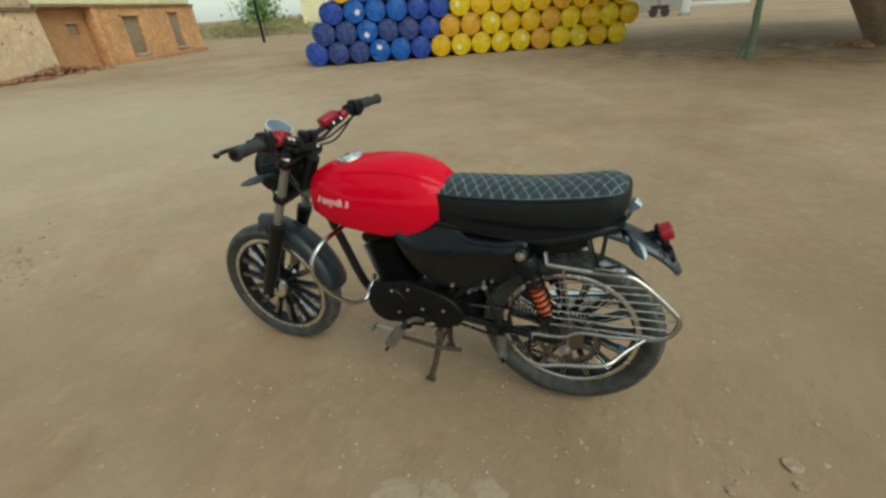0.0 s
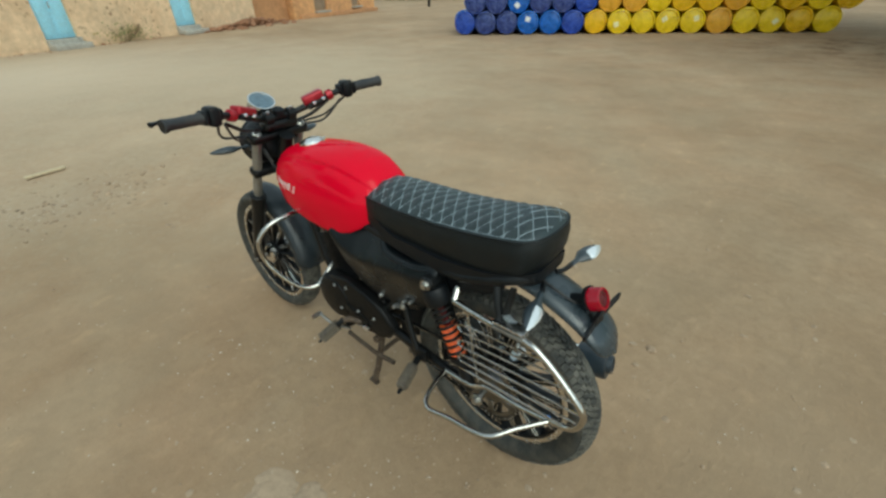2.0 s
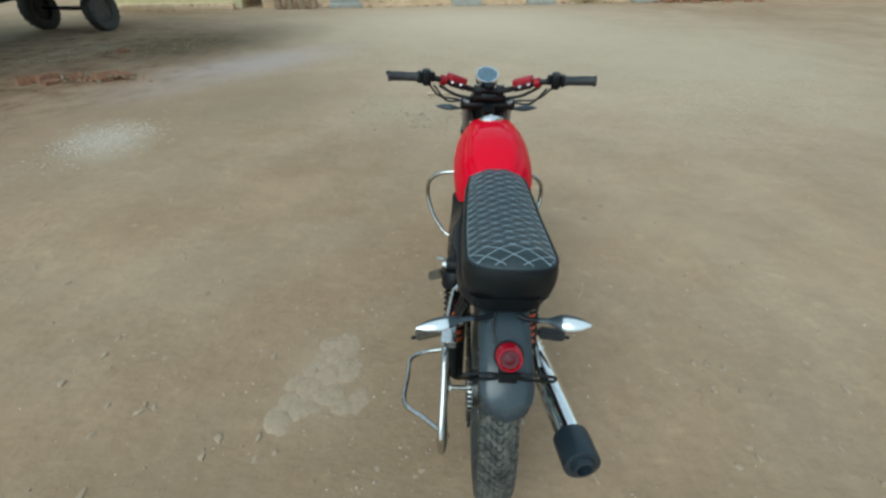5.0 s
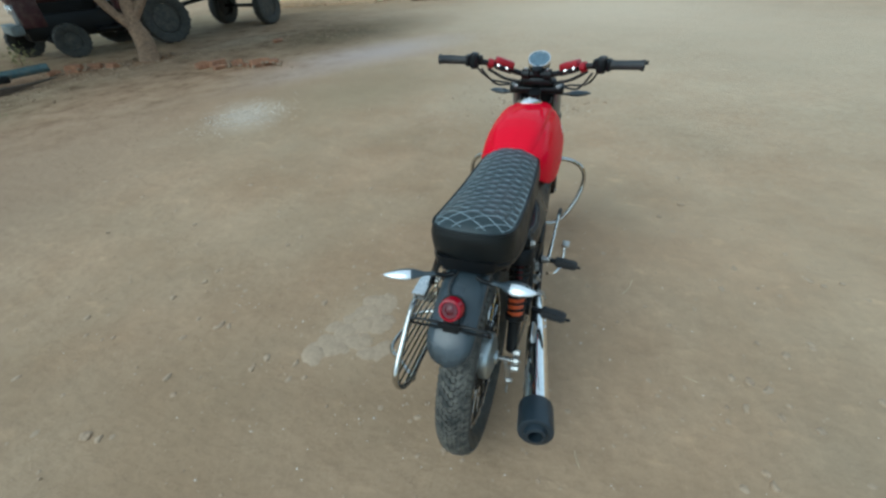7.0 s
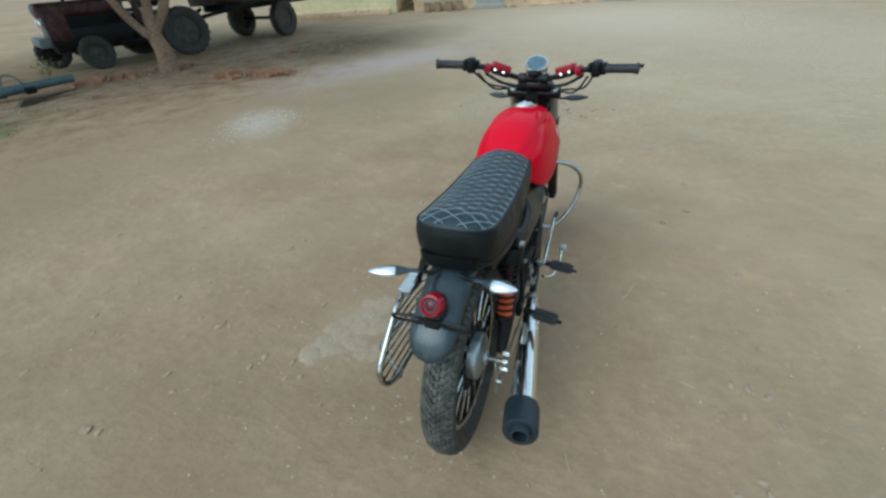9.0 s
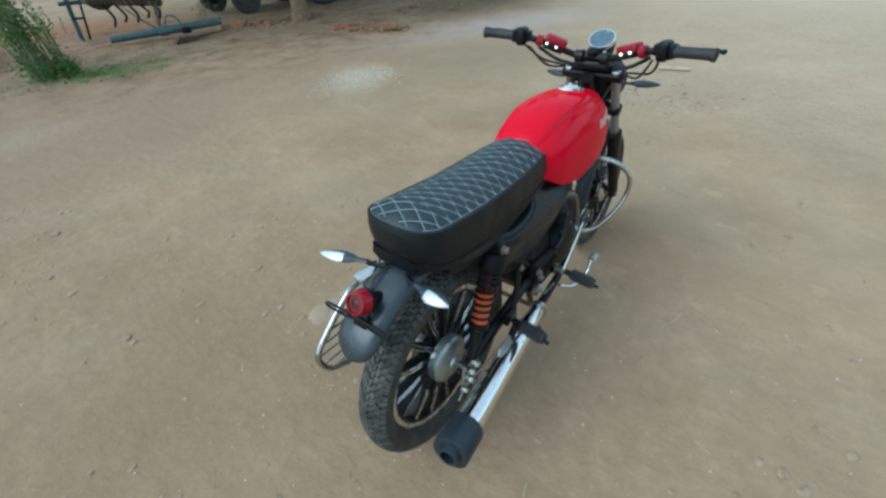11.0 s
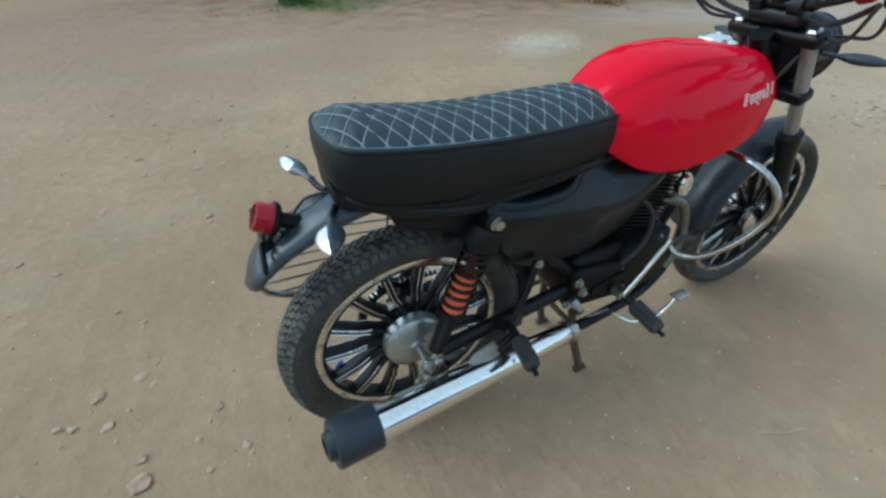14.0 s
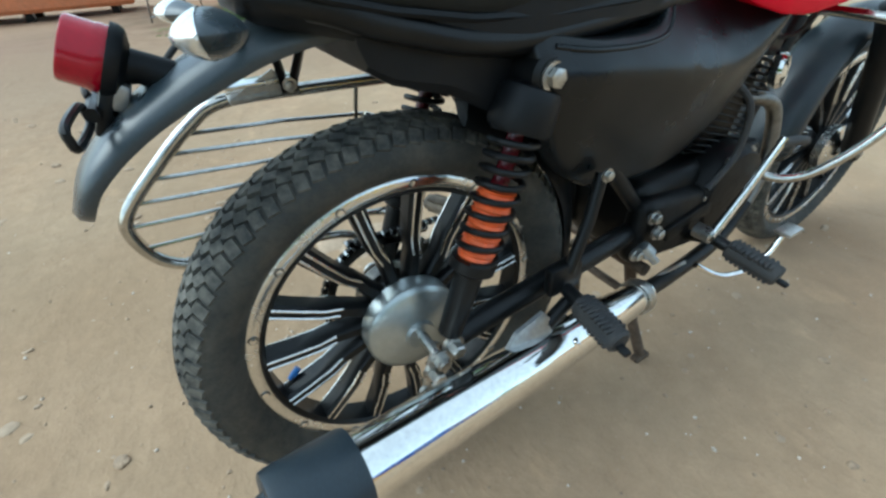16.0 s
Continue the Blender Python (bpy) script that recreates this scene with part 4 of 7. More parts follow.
for k in range(7):
    a = 2 * math.pi * k / 7 + 0.3
    part("cover_screw", bolt(V(0.64 + math.cos(a) * 0.085, -0.106, 0.375 + math.sin(a) * 0.085), (0, -1, 0), 0.005, 0.006), STEEL, engine)
part("side_case", plate([(0.7, 0.4), (0.66, 0.465), (0.56, 0.488), (0.46, 0.465), (0.38, 0.435), (0.33, 0.38), (0.36, 0.325), (0.5, 0.305), (0.62, 0.29), (0.69, 0.33)], 0.08, 0.112, 0.01, 0.9), ENGINE_BLACK, engine)
for x, z in ((0.612, 0.446), (0.544, 0.464), (0.493, 0.387), (0.412, 0.395), (0.592, 0.354)):
    part("case_screw", bolt(V(x, 0.12, z), (0, 1, 0), 0.0045, 0.007), DULL_ALLOY, engine)
for x, y, z, r in ((0.479, 0.1, 0.52, 0.006), (0.378, 0.108, 0.503, 0.009), (0.315, 0.112, 0.49, 0.008), (0.29, 0.114, 0.505, 0.006), (0.262, 0.118, 0.54, 0.007), (0.232, 0.12, 0.553, 0.007)):
    part("frame_bolt", bolt(V(x, y - 0.03, z), (0, 1, 0), r * 0.85, 0.032), DULL_ALLOY, bike)
part("neutral_switch", block((0.468, 0.122, 0.326), (0.04, 0.014, 0.016), 0.005, Matrix.Rotation(0.15, 3, "Y")), ALLOY, engine, "bright alloy switch")
up = V(0.32, 0, 1).normalized()
base = V(0.615, 0, 0.43)
part("cylinder", turned([(0, 0.055), (0.19, 0.055), (0.2, 0.045)], base, up, 24), ENGINE_BLACK, engine)
for k in range(16):
    c = base + up * (0.016 + k * 0.0115)
    part("cooling_fin", block(c, (0.14, 0.135, 0.0035), 0.0012, up.to_track_quat("Z", "X").to_matrix(), segs=1), ENGINE_BLACK, engine)
part("barrel_core", block(base + up * 0.1, (0.118, 0.112, 0.19), 0.02, up.to_track_quat("Z", "X").to_matrix()), ENGINE_BLACK, engine)
part("cylinder_head", block(base + up * 0.215, (0.13, 0.13, 0.04), 0.015, up.to_track_quat("Z", "X").to_matrix(), segs=3), ENGINE_BLACK, engine)
part("carburettor", turned([(0, 0.026), (0.03, 0.03), (0.07, 0.03), (0.1, 0.04), (0.14, 0.04)], V(0.57, 0.0, 0.58), (-1, 0, 0.05), 24), ENGINE_BLACK, engine)
part("air_box", block((0.36, 0, 0.6), (0.2, 0.13, 0.16), 0.03, segs=3), BLACK_PLASTIC, bike)
part("battery_tray", block((0.25, 0, 0.63), (0.14, 0.15, 0.12), 0.02, segs=2), BLACK_PLASTIC, bike)
part("inner_mudguard", tube(spline([REAR + V(math.cos(a) * 0.345, 0, math.sin(a) * 0.345) for a in (math.radians(q) for q in (-5, 20, 45, 70))], 5), 0.06, 12, flat=0.2), BLACK_PLASTIC, bike)
part("spark_lead", tube(spline([V(0.7, -0.03, 0.63), V(0.74, -0.08, 0.64), V(0.72, -0.1, 0.7), V(0.6, -0.06, 0.73)], 6), 0.004, 8), GRIP_RUBBER, engine)

horn = part("horn", turned([(-0.02, 0.02), (-0.012, 0.03), (0.0, 0.032), (0.006, 0.028), (0.004, 0.02), (0.009, 0.006)], V(0.742, -0.075, 0.575), (0.25, -1, 0.1), 28), CHROME, bike, "small round chrome horn")
part("horn_clip", tube([V(0.742, -0.06, 0.6), V(0.76, -0.03, 0.65)], 0.005, 8), BLACK_METAL, horn)
for x, z in ((0.395, 0.41), (0.415, 0.372), (0.37, 0.345)):
    part("case_bolt", bolt(V(x, -0.118, z), (0, -1, 0), 0.009, 0.014), STEEL, bike)
part("brake_switch", turned([(0, 0.012), (0.02, 0.013), (0.022, 0.008), (0.04, 0.007)], V(0.385, -0.12, 0.355), (0.4, -0.4, -0.6), 16), DULL_ALLOY, bike, "grey brake light switch")
part("breather_hose", tube(spline([V(0.56, -0.08, 0.6), V(0.6, -0.11, 0.55), V(0.59, -0.12, 0.47), V(0.53, -0.12, 0.42)], 6), 0.006, 8), GRIP_RUBBER, engine)
part("starter_cover", block((0.7, -0.06, 0.43), (0.07, 0.07, 0.05), 0.015, segs=3), ENGINE_BLACK, engine)
# exhaust
# Lower run is dull metal in shade; the shade is its black colour.
header = part("exhaust_pipe", tube(spline([V(0.74, -0.1, 0.315), V(0.68, -0.108, 0.272), V(0.6, -0.118, 0.255), V(0.46, -0.13, 0.252), V(0.36, -0.14, 0.263)], 6), 0.015, 14), BLACK_METAL, bike, "header pipe coloured black for the shade it lies in")
part("header_bend", tube(spline([V(0.7, -0.05, 0.53), V(0.765, -0.072, 0.51), V(0.79, -0.085, 0.42), V(0.77, -0.095, 0.35), V(0.74, -0.1, 0.315)], 6), 0.0135, 14), HEADER_STEEL, header, "dull steel header bend")
m0, m1 = V(0.4, -0.137, 0.257), V(-0.185, -0.211, 0.339)
md = (m1 - m0).normalized()
L = (m1 - m0).length
muffler = part("muffler", turned([(0.0, 0.018), (0.004, 0.025), (0.05, 0.028), (0.16, 0.034), (0.3, 0.0362), (L, 0.038), (L + 0.01, 0.03)], m0, md, 40), CHROME, bike, "chrome muffler with a black end cap")
part("end_cap", turned([(L - 0.01, 0.038), (L - 0.01, 0.0475), (L - 0.004, 0.049), (L + 0.073, 0.049), (L + 0.079, 0.0475), (L + 0.081, 0.043), (L + 0.079, 0.03), (L + 0.092, 0.027), (L + 0.094, 0.02), (L + 0.05, 0.017)], m0, md, 40), END_CAP, muffler, "black muffler end cap")
part("muffler_clamp", turned([(0.018, 0.0285), (0.018, 0.032), (0.034, 0.032), (0.034, 0.0285)], m0, md, 32, closed=True), STEEL, muffler)
LEAF_OUT = [(0.045, 0.318), (0.082, 0.352), (0.132, 0.364), (0.15, 0.34), (0.135, 0.315), (0.09, 0.302)]
bm = skin(bmesh.new(), [[(x, -0.152 - 0.25 * (0.36 - z), z) for x, z in LEAF_OUT], [(x, -0.158 - 0.25 * (0.36 - z), z) for x, z in LEAF_OUT], [(0.1 + (x - 0.1) * 0.75, -0.1615 - 0.25 * (0.36 - z), 0.338 + (z - 0.338) * 0.75) for x, z in LEAF_OUT]])
part("bracket_plate", bm, DULL_ALLOY, muffler, "dull battered alloy bracket plate", sharp=25)
part("bracket_arm", tube([V(0.138, -0.158, 0.338), V(0.195, -0.15, 0.36)], 0.011, 10), BLACK_METAL, muffler)
for k in (0.2, 0.235):
    part("clamp_rivet", turned([(0, 0.006), (0.003, 0.005), (0.004, 0.002)], m0 + md * k + V(0, -0.026, 0.026), (0, -0.72, 0.7), 12), CHROME, muffler)

# foot rests, pedals, kick lever
def footrest(a, b, rubber=GRIP_RUBBER, wide=1.0, note="ribbed black rubber foot peg"):
    a, b = Vector(a), Vector(b)
    d = b - a
    peg = part("foot_peg", tube([a, a + d * 0.35], 0.011, 10), BLACK_METAL, bike, note)
    rub = tube([a + d * 0.28, a + d * 0.3, a + d * 0.97, b], [0.011 * wide, 0.0155 * wide, 0.0155 * wide, 0.012 * wide], 14, flat=0.8)
    part("rubber", rub, rubber, peg)
    ribs = bmesh.new()
    side = d.normalized().cross(V(0, 0, 1)).normalized()
    for k in range(9):
        c = a + d * (0.36 + k * 0.065)
        block(c + V(0, 0, 0.011 * wide), (0.006, 0.027 * wide, 0.007), 0.0015, along(d), ribs, 1)
        block(c - V(0, 0, 0.011 * wide), (0.006, 0.027 * wide, 0.007), 0.0015, along(d), ribs, 1)
    part("rib", ribs, rubber, peg)
    part("end_tab", block(b + d.normalized() * 0.006 - V(0, 0, 0.006), (0.02, 0.012, 0.008), 0.003, along(d)), BLACK_METAL, peg)
    return peg


footrest((0.535, -0.15, 0.335), (0.545, -0.272, 0.315), wide=1.22)
part("peg_hanger", tube([V(0.5, 0.11, 0.33), V(0.53, 0.14, 0.345), V(0.548, 0.15, 0.335)], 0.011, 8), RUST, bike)
footrest((0.548, 0.15, 0.338), (0.6, 0.222, 0.27), PEG_RUBBER, 1.3, "ribbed dusty brown rubber foot peg")
footrest((0.19, -0.14, 0.368), (0.172, -0.256, 0.368), wide=1.18)
footrest((0.2, 0.13, 0.36), (0.165, 0.245, 0.352), PEG_RUBBER, 1.1, "ribbed dusty brown rubber foot peg")
for s in (-1, 1):
    part("foot_peg_bracket", block((0.195, s * 0.125, 0.38), (0.06, 0.02, 0.05), 0.006), BLACK_METAL, bike)
    part("bracket_strut", tube([V(0.259, s * 0.112, 0.526), V(0.235, s * 0.122, 0.46), V(0.2, s * 0.13, 0.39)], 0.0095, 10), BLACK_METAL, bike)
    part("strut_bolt", bolt(V(0.259, s * 0.12, 0.526), (0, s, 0), 0.007, 0.009), STEEL, bike)
part("foot_peg_bar", tube([V(0.535, -0.16, 0.335), V(0.545, 0, 0.27), V(0.56, 0.14, 0.3)], 0.011, 10), BLACK_METAL, bike)
pedal = part("brake_pedal", tube(spline([V(0.5, -0.16, 0.29), V(0.55, -0.19, 0.262), V(0.62, -0.21, 0.272), V(0.665, -0.212, 0.318)], 6), 0.006, 10), CHROME, bike, "chrome rear brake pedal")
part("pedal_pad", block((0.675, -0.215, 0.33), (0.045, 0.03, 0.01), 0.004), STEEL, pedal)
kick = part("kick_lever", tube([V(0.523, -0.158, 0.345), V(0.566, -0.167, 0.427), V(0.611, -0.173, 0.51)], [0.009, 0.0065, 0.0065], 12), CHROME, bike, "chrome kick-start lever")
part("kick_pivot", turned([(0, 0.014), (0.03, 0.014), (0.034, 0.01)], V(0.521, -0.13, 0.345), (0, -1, 0), 20), STEEL, kick)
part("kick_tread", tube([V(0.606, -0.173, 0.503), V(0.65, -0.174, 0.497), V(0.69, -0.174, 0.487)], 0.0085, 10), GRIP_RUBBER, kick)
shift = part("gear_lever", tube(spline([V(0.53, 0.14, 0.3), V(0.6, 0.165, 0.3), V(0.67, 0.17, 0.315)], 5), 0.0055, 8), STEEL, bike, "steel gear lever")
part("gear_tread", tube([V(0.67, 0.165, 0.315), V(0.672, 0.2, 0.315)], 0.008, 8), STEEL, shift)

# crash guard, chrome hoops either side
guard = part("crash_guard", tube([V(0.8, -0.06, 0.665), V(0.8, 0.06, 0.665)], 0.009, 10), GUARD_CHROME, bike, "chrome tubular crash guard")
for s in (1, -1):
    hoop = spline([V(0.8, s * 0.03, 0.668), V(0.812, s * 0.12, 0.664), V(0.824, s * 0.195, 0.65), V(0.838, s * 0.242, 0.602), V(0.83, s * 0.246, 0.535), V(0.796, s * 0.22, 0.462), V(0.758, s * 0.172, 0.4), V(0.732, s * 0.122, 0.388), V(0.722, s * 0.085, 0.42), V(0.725, s * 0.04, 0.45)], 6)
    part("hoop", tube(hoop, 0.0088, 12), GUARD_CHROME, guard)

# saree guard on the left: a grille and a foot bar in chrome
grille = part("saree_guard", tube(spline([V(0.06, 0.118, 0.645), V(-0.06, 0.132, 0.648), V(-0.165, 0.135, 0.65), V(-0.212, 0.135, 0.628), V(-0.262, 0.136, 0.588), V(-0.312, 0.138, 0.54), V(-0.322, 0.138, 0.505), V(-0.3, 0.136, 0.458), V(-0.245, 0.13, 0.434)], 6), 0.0085, 12), GUARD_CHROME, bike, "chrome saree guard grille with a pillion foot bar")
part("lower_rail", tube(spline([V(-0.245, 0.13, 0.434), V(-0.16, 0.135, 0.425), V(-0.06, 0.13, 0.415), V(-0.005, 0.13, 0.385), V(0.095, 0.125, 0.372)], 5), 0.007, 10), GUARD_CHROME, grille)
part("foot_bar", tube(spline([V(0.095, 0.125, 0.372), V(0.085, 0.21, 0.362), V(0.055, 0.25, 0.36), V(-0.02, 0.25, 0.378), V(-0.135, 0.246, 0.404), V(-0.19, 0.19, 0.42), V(-0.25, 0.125, 0.434)], 6), 0.007, 10), GUARD_CHROME, grille)
for k in range(7):
    f = k / 6
    a = V(0.015 + 0.02 * f, 0.133, 0.598 - f * 0.165)
    ends = [V(-0.218, 0.136, 0.62), V(-0.246, 0.137, 0.6), V(-0.274, 0.137, 0.574), V(-0.3, 0.138, 0.547), V(-0.314, 0.138, 0.518), V(-0.312, 0.137, 0.485), V(-0.29, 0.136, 0.452)]
    part("wire", tube([a, (a + ends[k]) / 2 + V(0, 0.002, 0.003), ends[k]], 0.003, 8), GUARD_CHROME, grille)
for a, b in ((0.598, 0.5705), (0.543, 0.5155), (0.488, 0.4605)):
    part("wire_bend", tube(spline([V(0.018, 0.133, a), V(0.04, 0.133, (a + b) / 2), V(0.024, 0.133, b)], 5), 0.003, 8), GUARD_CHROME, grille)
part("upright_wire", tube([V(0.01, 0.13, 0.645), V(-0.012, 0.131, 0.52), V(-0.03, 0.131, 0.42)], 0.0035, 8), GUARD_CHROME, grille)
part("mount_plate", block((-0.115, 0.128, 0.653), (0.085, 0.034, 0.01), 0.003), DULL_ALLOY, grille)
part("mount_plate", block((-0.117, 0.127, 0.668), (0.084, 0.036, 0.005), 0.0015), ALLOY, grille, "bright folded steel plate")
part("mount_tab", plate([(-0.155, 0.656), (-0.075, 0.656), (-0.085, 0.672), (-0.1, 0.682)], 0.112, 0.116, 0.001, 0.95), DULL_ALLOY, grille, "dull folded steel tab")
bm = tube([V(-0.088, 0.112, 0.655), V(-0.092, 0.108, 0.69), V(-0.096, 0.09, 0.745)], 0.009, 8, flat=0.35)
tube([V(-0.082, 0.112, 0.655), V(-0.066, 0.108, 0.69), V(-0.05, 0.09, 0.735)], 0.01, 8, bm=bm, flat=0.35)
tube([V(-0.094, 0.112, 0.66), V(-0.074, 0.112, 0.66)], 0.009, 8, bm=bm)
part("guard_bracket", bm, BLACK_METAL, grille)
part("bracket_bolt", bolt(V(-0.085, 0.102, 0.663), (0, -1, 0), 0.006, 0.008), STEEL, grille)
part("front_mount", tube([V(0.06, 0.118, 0.645), V(0.07, 0.09, 0.67)], 0.009, 8), GUARD_CHROME, grille)

# rear mudguard
path = spline([V(0.02, 0, 0.742), V(-0.06, 0, 0.745), V(-0.135, 0, 0.733), V(-0.2, 0, 0.708), V(-0.252, 0, 0.68), V(-0.291, 0, 0.647), V(-0.315, 0, 0.606)], 6)
rings = []
for i, p in enumerate(path):
    d = (path[min(i + 1, len(path) - 1)] - path[max(i - 1, 0)]).normalized()
    nrm = V(-d.z, 0, d.x)
    if nrm.z < 0 and d.x > 0:
        nrm = -nrm
    nrm = V(d.z, 0, -d.x)
    f = i / (len(path) - 1)
    w = 0.06 * (1 if f < 0.74 else max(0.02, 1 - ((f - 0.74) / 0.26) ** 2.3) ** 0.5)
    drop = 0.012 - 0.01 * max(0, f - 0.4) / 0.6
    prof = [(-1, -drop), (-0.94, 0.006 - drop * 0.5), (-0.6, 0.009), (0, 0.012), (0.6, 0.009), (0.94, 0.006 - drop * 0.5), (1, -drop)]
    top = [p + V(0, y * w, 0) + nrm * h for y, h in prof]
    low = [p + V(0, y * w * 0.96, 0) + nrm * (h - 0.0035) for y, h in prof[::-1]]
    rings.append(top + low)
mud = part("rear_mudguard", skin(bmesh.new(), rings), BLUE_BLACK, bike, "blue-black plastic rear mudguard", sharp=60)
part("loom", tube(spline([V(-0.13, 0.02, 0.745), V(-0.18, 0.03, 0.738), V(-0.215, 0.015, 0.715), V(-0.235, 0.0, 0.72)], 5), 0.003, 8), GRIP_RUBBER, mud)
# tail lamp
ta, tdn = V(-0.243, 0, 0.729), V(-0.87, 0, 0.49).normalized()
lamp = part("tail_lamp", turned([(-0.01, 0.018), (-0.005, 0.029), (0.0, 0.0315), (0.005, 0.0315)], ta, tdn, 32), BLACK_PLASTIC, bike, "round red tail lamp on a black stalk")
part("lens", turned([(0.004, 0.028), (0.012, 0.028), (0.0135, 0.027), (0.032, 0.0265), (0.034, 0.025), (0.0345, 0.021), (0.03, 0.02), (0.03, 0.002)], ta, tdn, 32), RED_LENS, lamp, "red lamp lens")
part("lens_ring", turned([(0.0295, 0.0195), (0.0318, 0.0185), (0.0318, 0.011), (0.03, 0.01), (0.031, 0.006), (0.0312, 0.001)], ta, tdn, 24), DARK_RED, lamp)
part("stalk", tube([ta - tdn * 0.006, V(-0.225, 0, 0.722), V(-0.205, 0, 0.71)], [0.016, 0.014, 0.016], 14), BLACK_PLASTIC, lamp)
part("lamp_bracket", block((-0.262, 0, 0.695), (0.012, 0.04, 0.045), 0.004, Matrix.Rotation(radians(28), 3, "Y")), BLACK_METAL, lamp)
part("plate_lamp", block((-0.25, -0.004, 0.705), (0.02, 0.03, 0.024), 0.004, Matrix.Rotation(radians(28), 3, "Y")), DULL_ALLOY, lamp, "small grey plate lamp")
carrier = part("plate_bracket", tube([V(-0.27, -0.03, 0.697), V(-0.272, 0.03, 0.697)], 0.006, 8), BLACK_METAL, bike, "black plate bracket with a slotted ear either side")
for k in (-1, 1):
    ear = spline([V(-0.274, k * 0.03, 0.69), V(-0.277, k * 0.088, 0.69), V(-0.278, k * 0.096, 0.698), V(-0.278, k * 0.088, 0.706), V(-0.275, k * 0.03, 0.706), V(-0.274, k * 0.023, 0.698)], 4, closed=True)
    part("slotted_ear", tube(ear, 0.0034, 8, closed=True), BLACK_METAL, carrier)


def indicator(base, tip, r, dark=False):
    """A flat leaf-shaped turn signal; the outer half is the lens."""
    base, tip = Vector(base), Vector(tip)
    d = tip - base
    fore = V(1, 0, 0) - d * (d.x / d.length_squared)
    fore.normalize()
    up = d.normalized().cross(fore)

    def leaf(runs, a0=0.0, a1=360.0, grow=1.0):
        def edge(deg, q):
            c, n = math.cos(radians(deg)), math.sin(radians(deg))
            return fore * math.copysign(abs(c) ** 1.25, c) * 1.25 * q * grow + up * math.copysign(abs(n) ** 1.25, n) * 0.85 * q * grow
        return skin(bmesh.new(), [[base + d * f + edge(a0 + (a1 - a0) * k / (20 if a1 - a0 == 360 else 19), q) for k in range(20)] for f, q in runs])
    ind = part("turn_signal", leaf([(0.0, 0.006), (0.2, 0.006), (0.28, r * 0.55), (0.42, r * 0.92), (0.56, r), (0.7, r * 0.92), (0.84, r * 0.66), (0.94, r * 0.36), (0.995, 0.001)]), BLUE_BLACK, bike,
               "dark leaf-shaped turn signal" if dark else "black turn signal with a clear rear lens", sharp=30)
    if not dark:
        part("signal_lens", leaf([(0.42, r * 0.8), (0.5, r * 0.95), (0.58, r), (0.7, r * 0.92), (0.84, r * 0.68), (0.94, r * 0.4), (1.01, 0.002)], 100, 262, 1.06), CLEAR_LENS, ind, "clear lens", sharp=30)
    return ind


for s in (1, -1):
    indicator((-0.157, s * 0.072, 0.75), (-0.193, 0.198, 0.748) if s > 0 else (-0.181, -0.181, 0.761), 0.0155 if s > 0 else 0.0185)
    part("signal_stalk", tube(spline([V(-0.14, s * 0.03, 0.745), V(-0.15, s * 0.05, 0.743), V(-0.159, s * 0.076, 0.75)], 4), 0.006, 10), BLACK_METAL, bike)
    indicator((1.04, s * 0.095, 0.862), (1.075, s * 0.225, 0.862), 0.0155, True)

# fork, front mudguard, lamp and bars
steer = V(0.41, 0, -0.912).normalized()
for s in (1, -1):
    y = s * 0.088
    leg = part("fork_leg", turned([(0, 0.02), (0.03, 0.024), (0.34, 0.026), (0.385, 0.031), (0.41, 0.031), (0.415, 0.02)], V(1.262, y, 0.275), -steer, 24), BLACK_METAL, bike, "black fork slider")
    top = V(1.262, y, 0.275) - steer * 0.7
    part("stanchion", tube([V(1.262, y, 0.275) - steer * 0.4, top], 0.0165, 18), DULL_ALLOY, leg, "grey fork stanchion")
    part("axle_clamp", block((1.25, y, 0.29), (0.04, 0.03, 0.04), 0.008), BLACK_METAL, leg)
    part("fork_bolt", turned([(0, 0.017), (0.006, 0.017), (0.01, 0.012)], top, -steer, 6), STEEL, leg)
turn_t = along(steer)
part("upper_clamp", block(V(0.985, 0, 0.9), (0.035, 0.23, 0.05), 0.012, turn_t, segs=3), BLACK_METAL, bike)
part("lower_clamp", block(V(1.045, 0, 0.76), (0.035, 0.22, 0.05), 0.012, turn_t, segs=3), BLACK_METAL, bike)
rings = []
for k in range(22):
    a = math.radians(88 + k * 84 / 21)
    d = V(math.cos(a), 0, math.sin(a))
    f = k / 21
    w = (0.052 + 0.02 * f) * min(1, 0.6 + f * 4, 0.8 + (1 - f) * 5)
    lift = 0.332 - 0.012 * f
    prof = [(-1, -0.026), (-0.92, -0.006), (-0.6, 0.008), (0, 0.014), (0.6, 0.008), (0.92, -0.006), (1, -0.026)]
    rings.append([FRONT + d * (lift + h) + V(0, yy * w, 0) for yy, h in prof] + [FRONT + d * (lift + h - 0.003) + V(0, yy * w * 0.96, 0) for yy, h in prof[::-1]])
part("front_mudguard", skin(bmesh.new(), rings), FRONT_GUARD_BLACK, bike, "blue-black front mudguard", sharp=60)
for s in (1, -1):
    part("mudguard_stay", tube([FRONT + V(-0.06, s * 0.06, 0.31), V(1.15, s * 0.085, 0.5), ], 0.006, 8), BLACK_METAL, bike)
hd = V(0.97, 0, -0.2).normalized()
head = part("headlamp", turned([(-0.09, 0.03), (-0.075, 0.055), (-0.03, 0.08), (0.01, 0.086), (0.03, 0.084)], V(1.09, 0, 0.85), hd, 40), BLACK_PLASTIC, bike, "black round headlamp")
part("lamp_ring", turned([(0.028, 0.086), (0.036, 0.088), (0.042, 0.084), (0.04, 0.076)], V(1.09, 0, 0.85), hd, 40), BLACK_METAL, head)
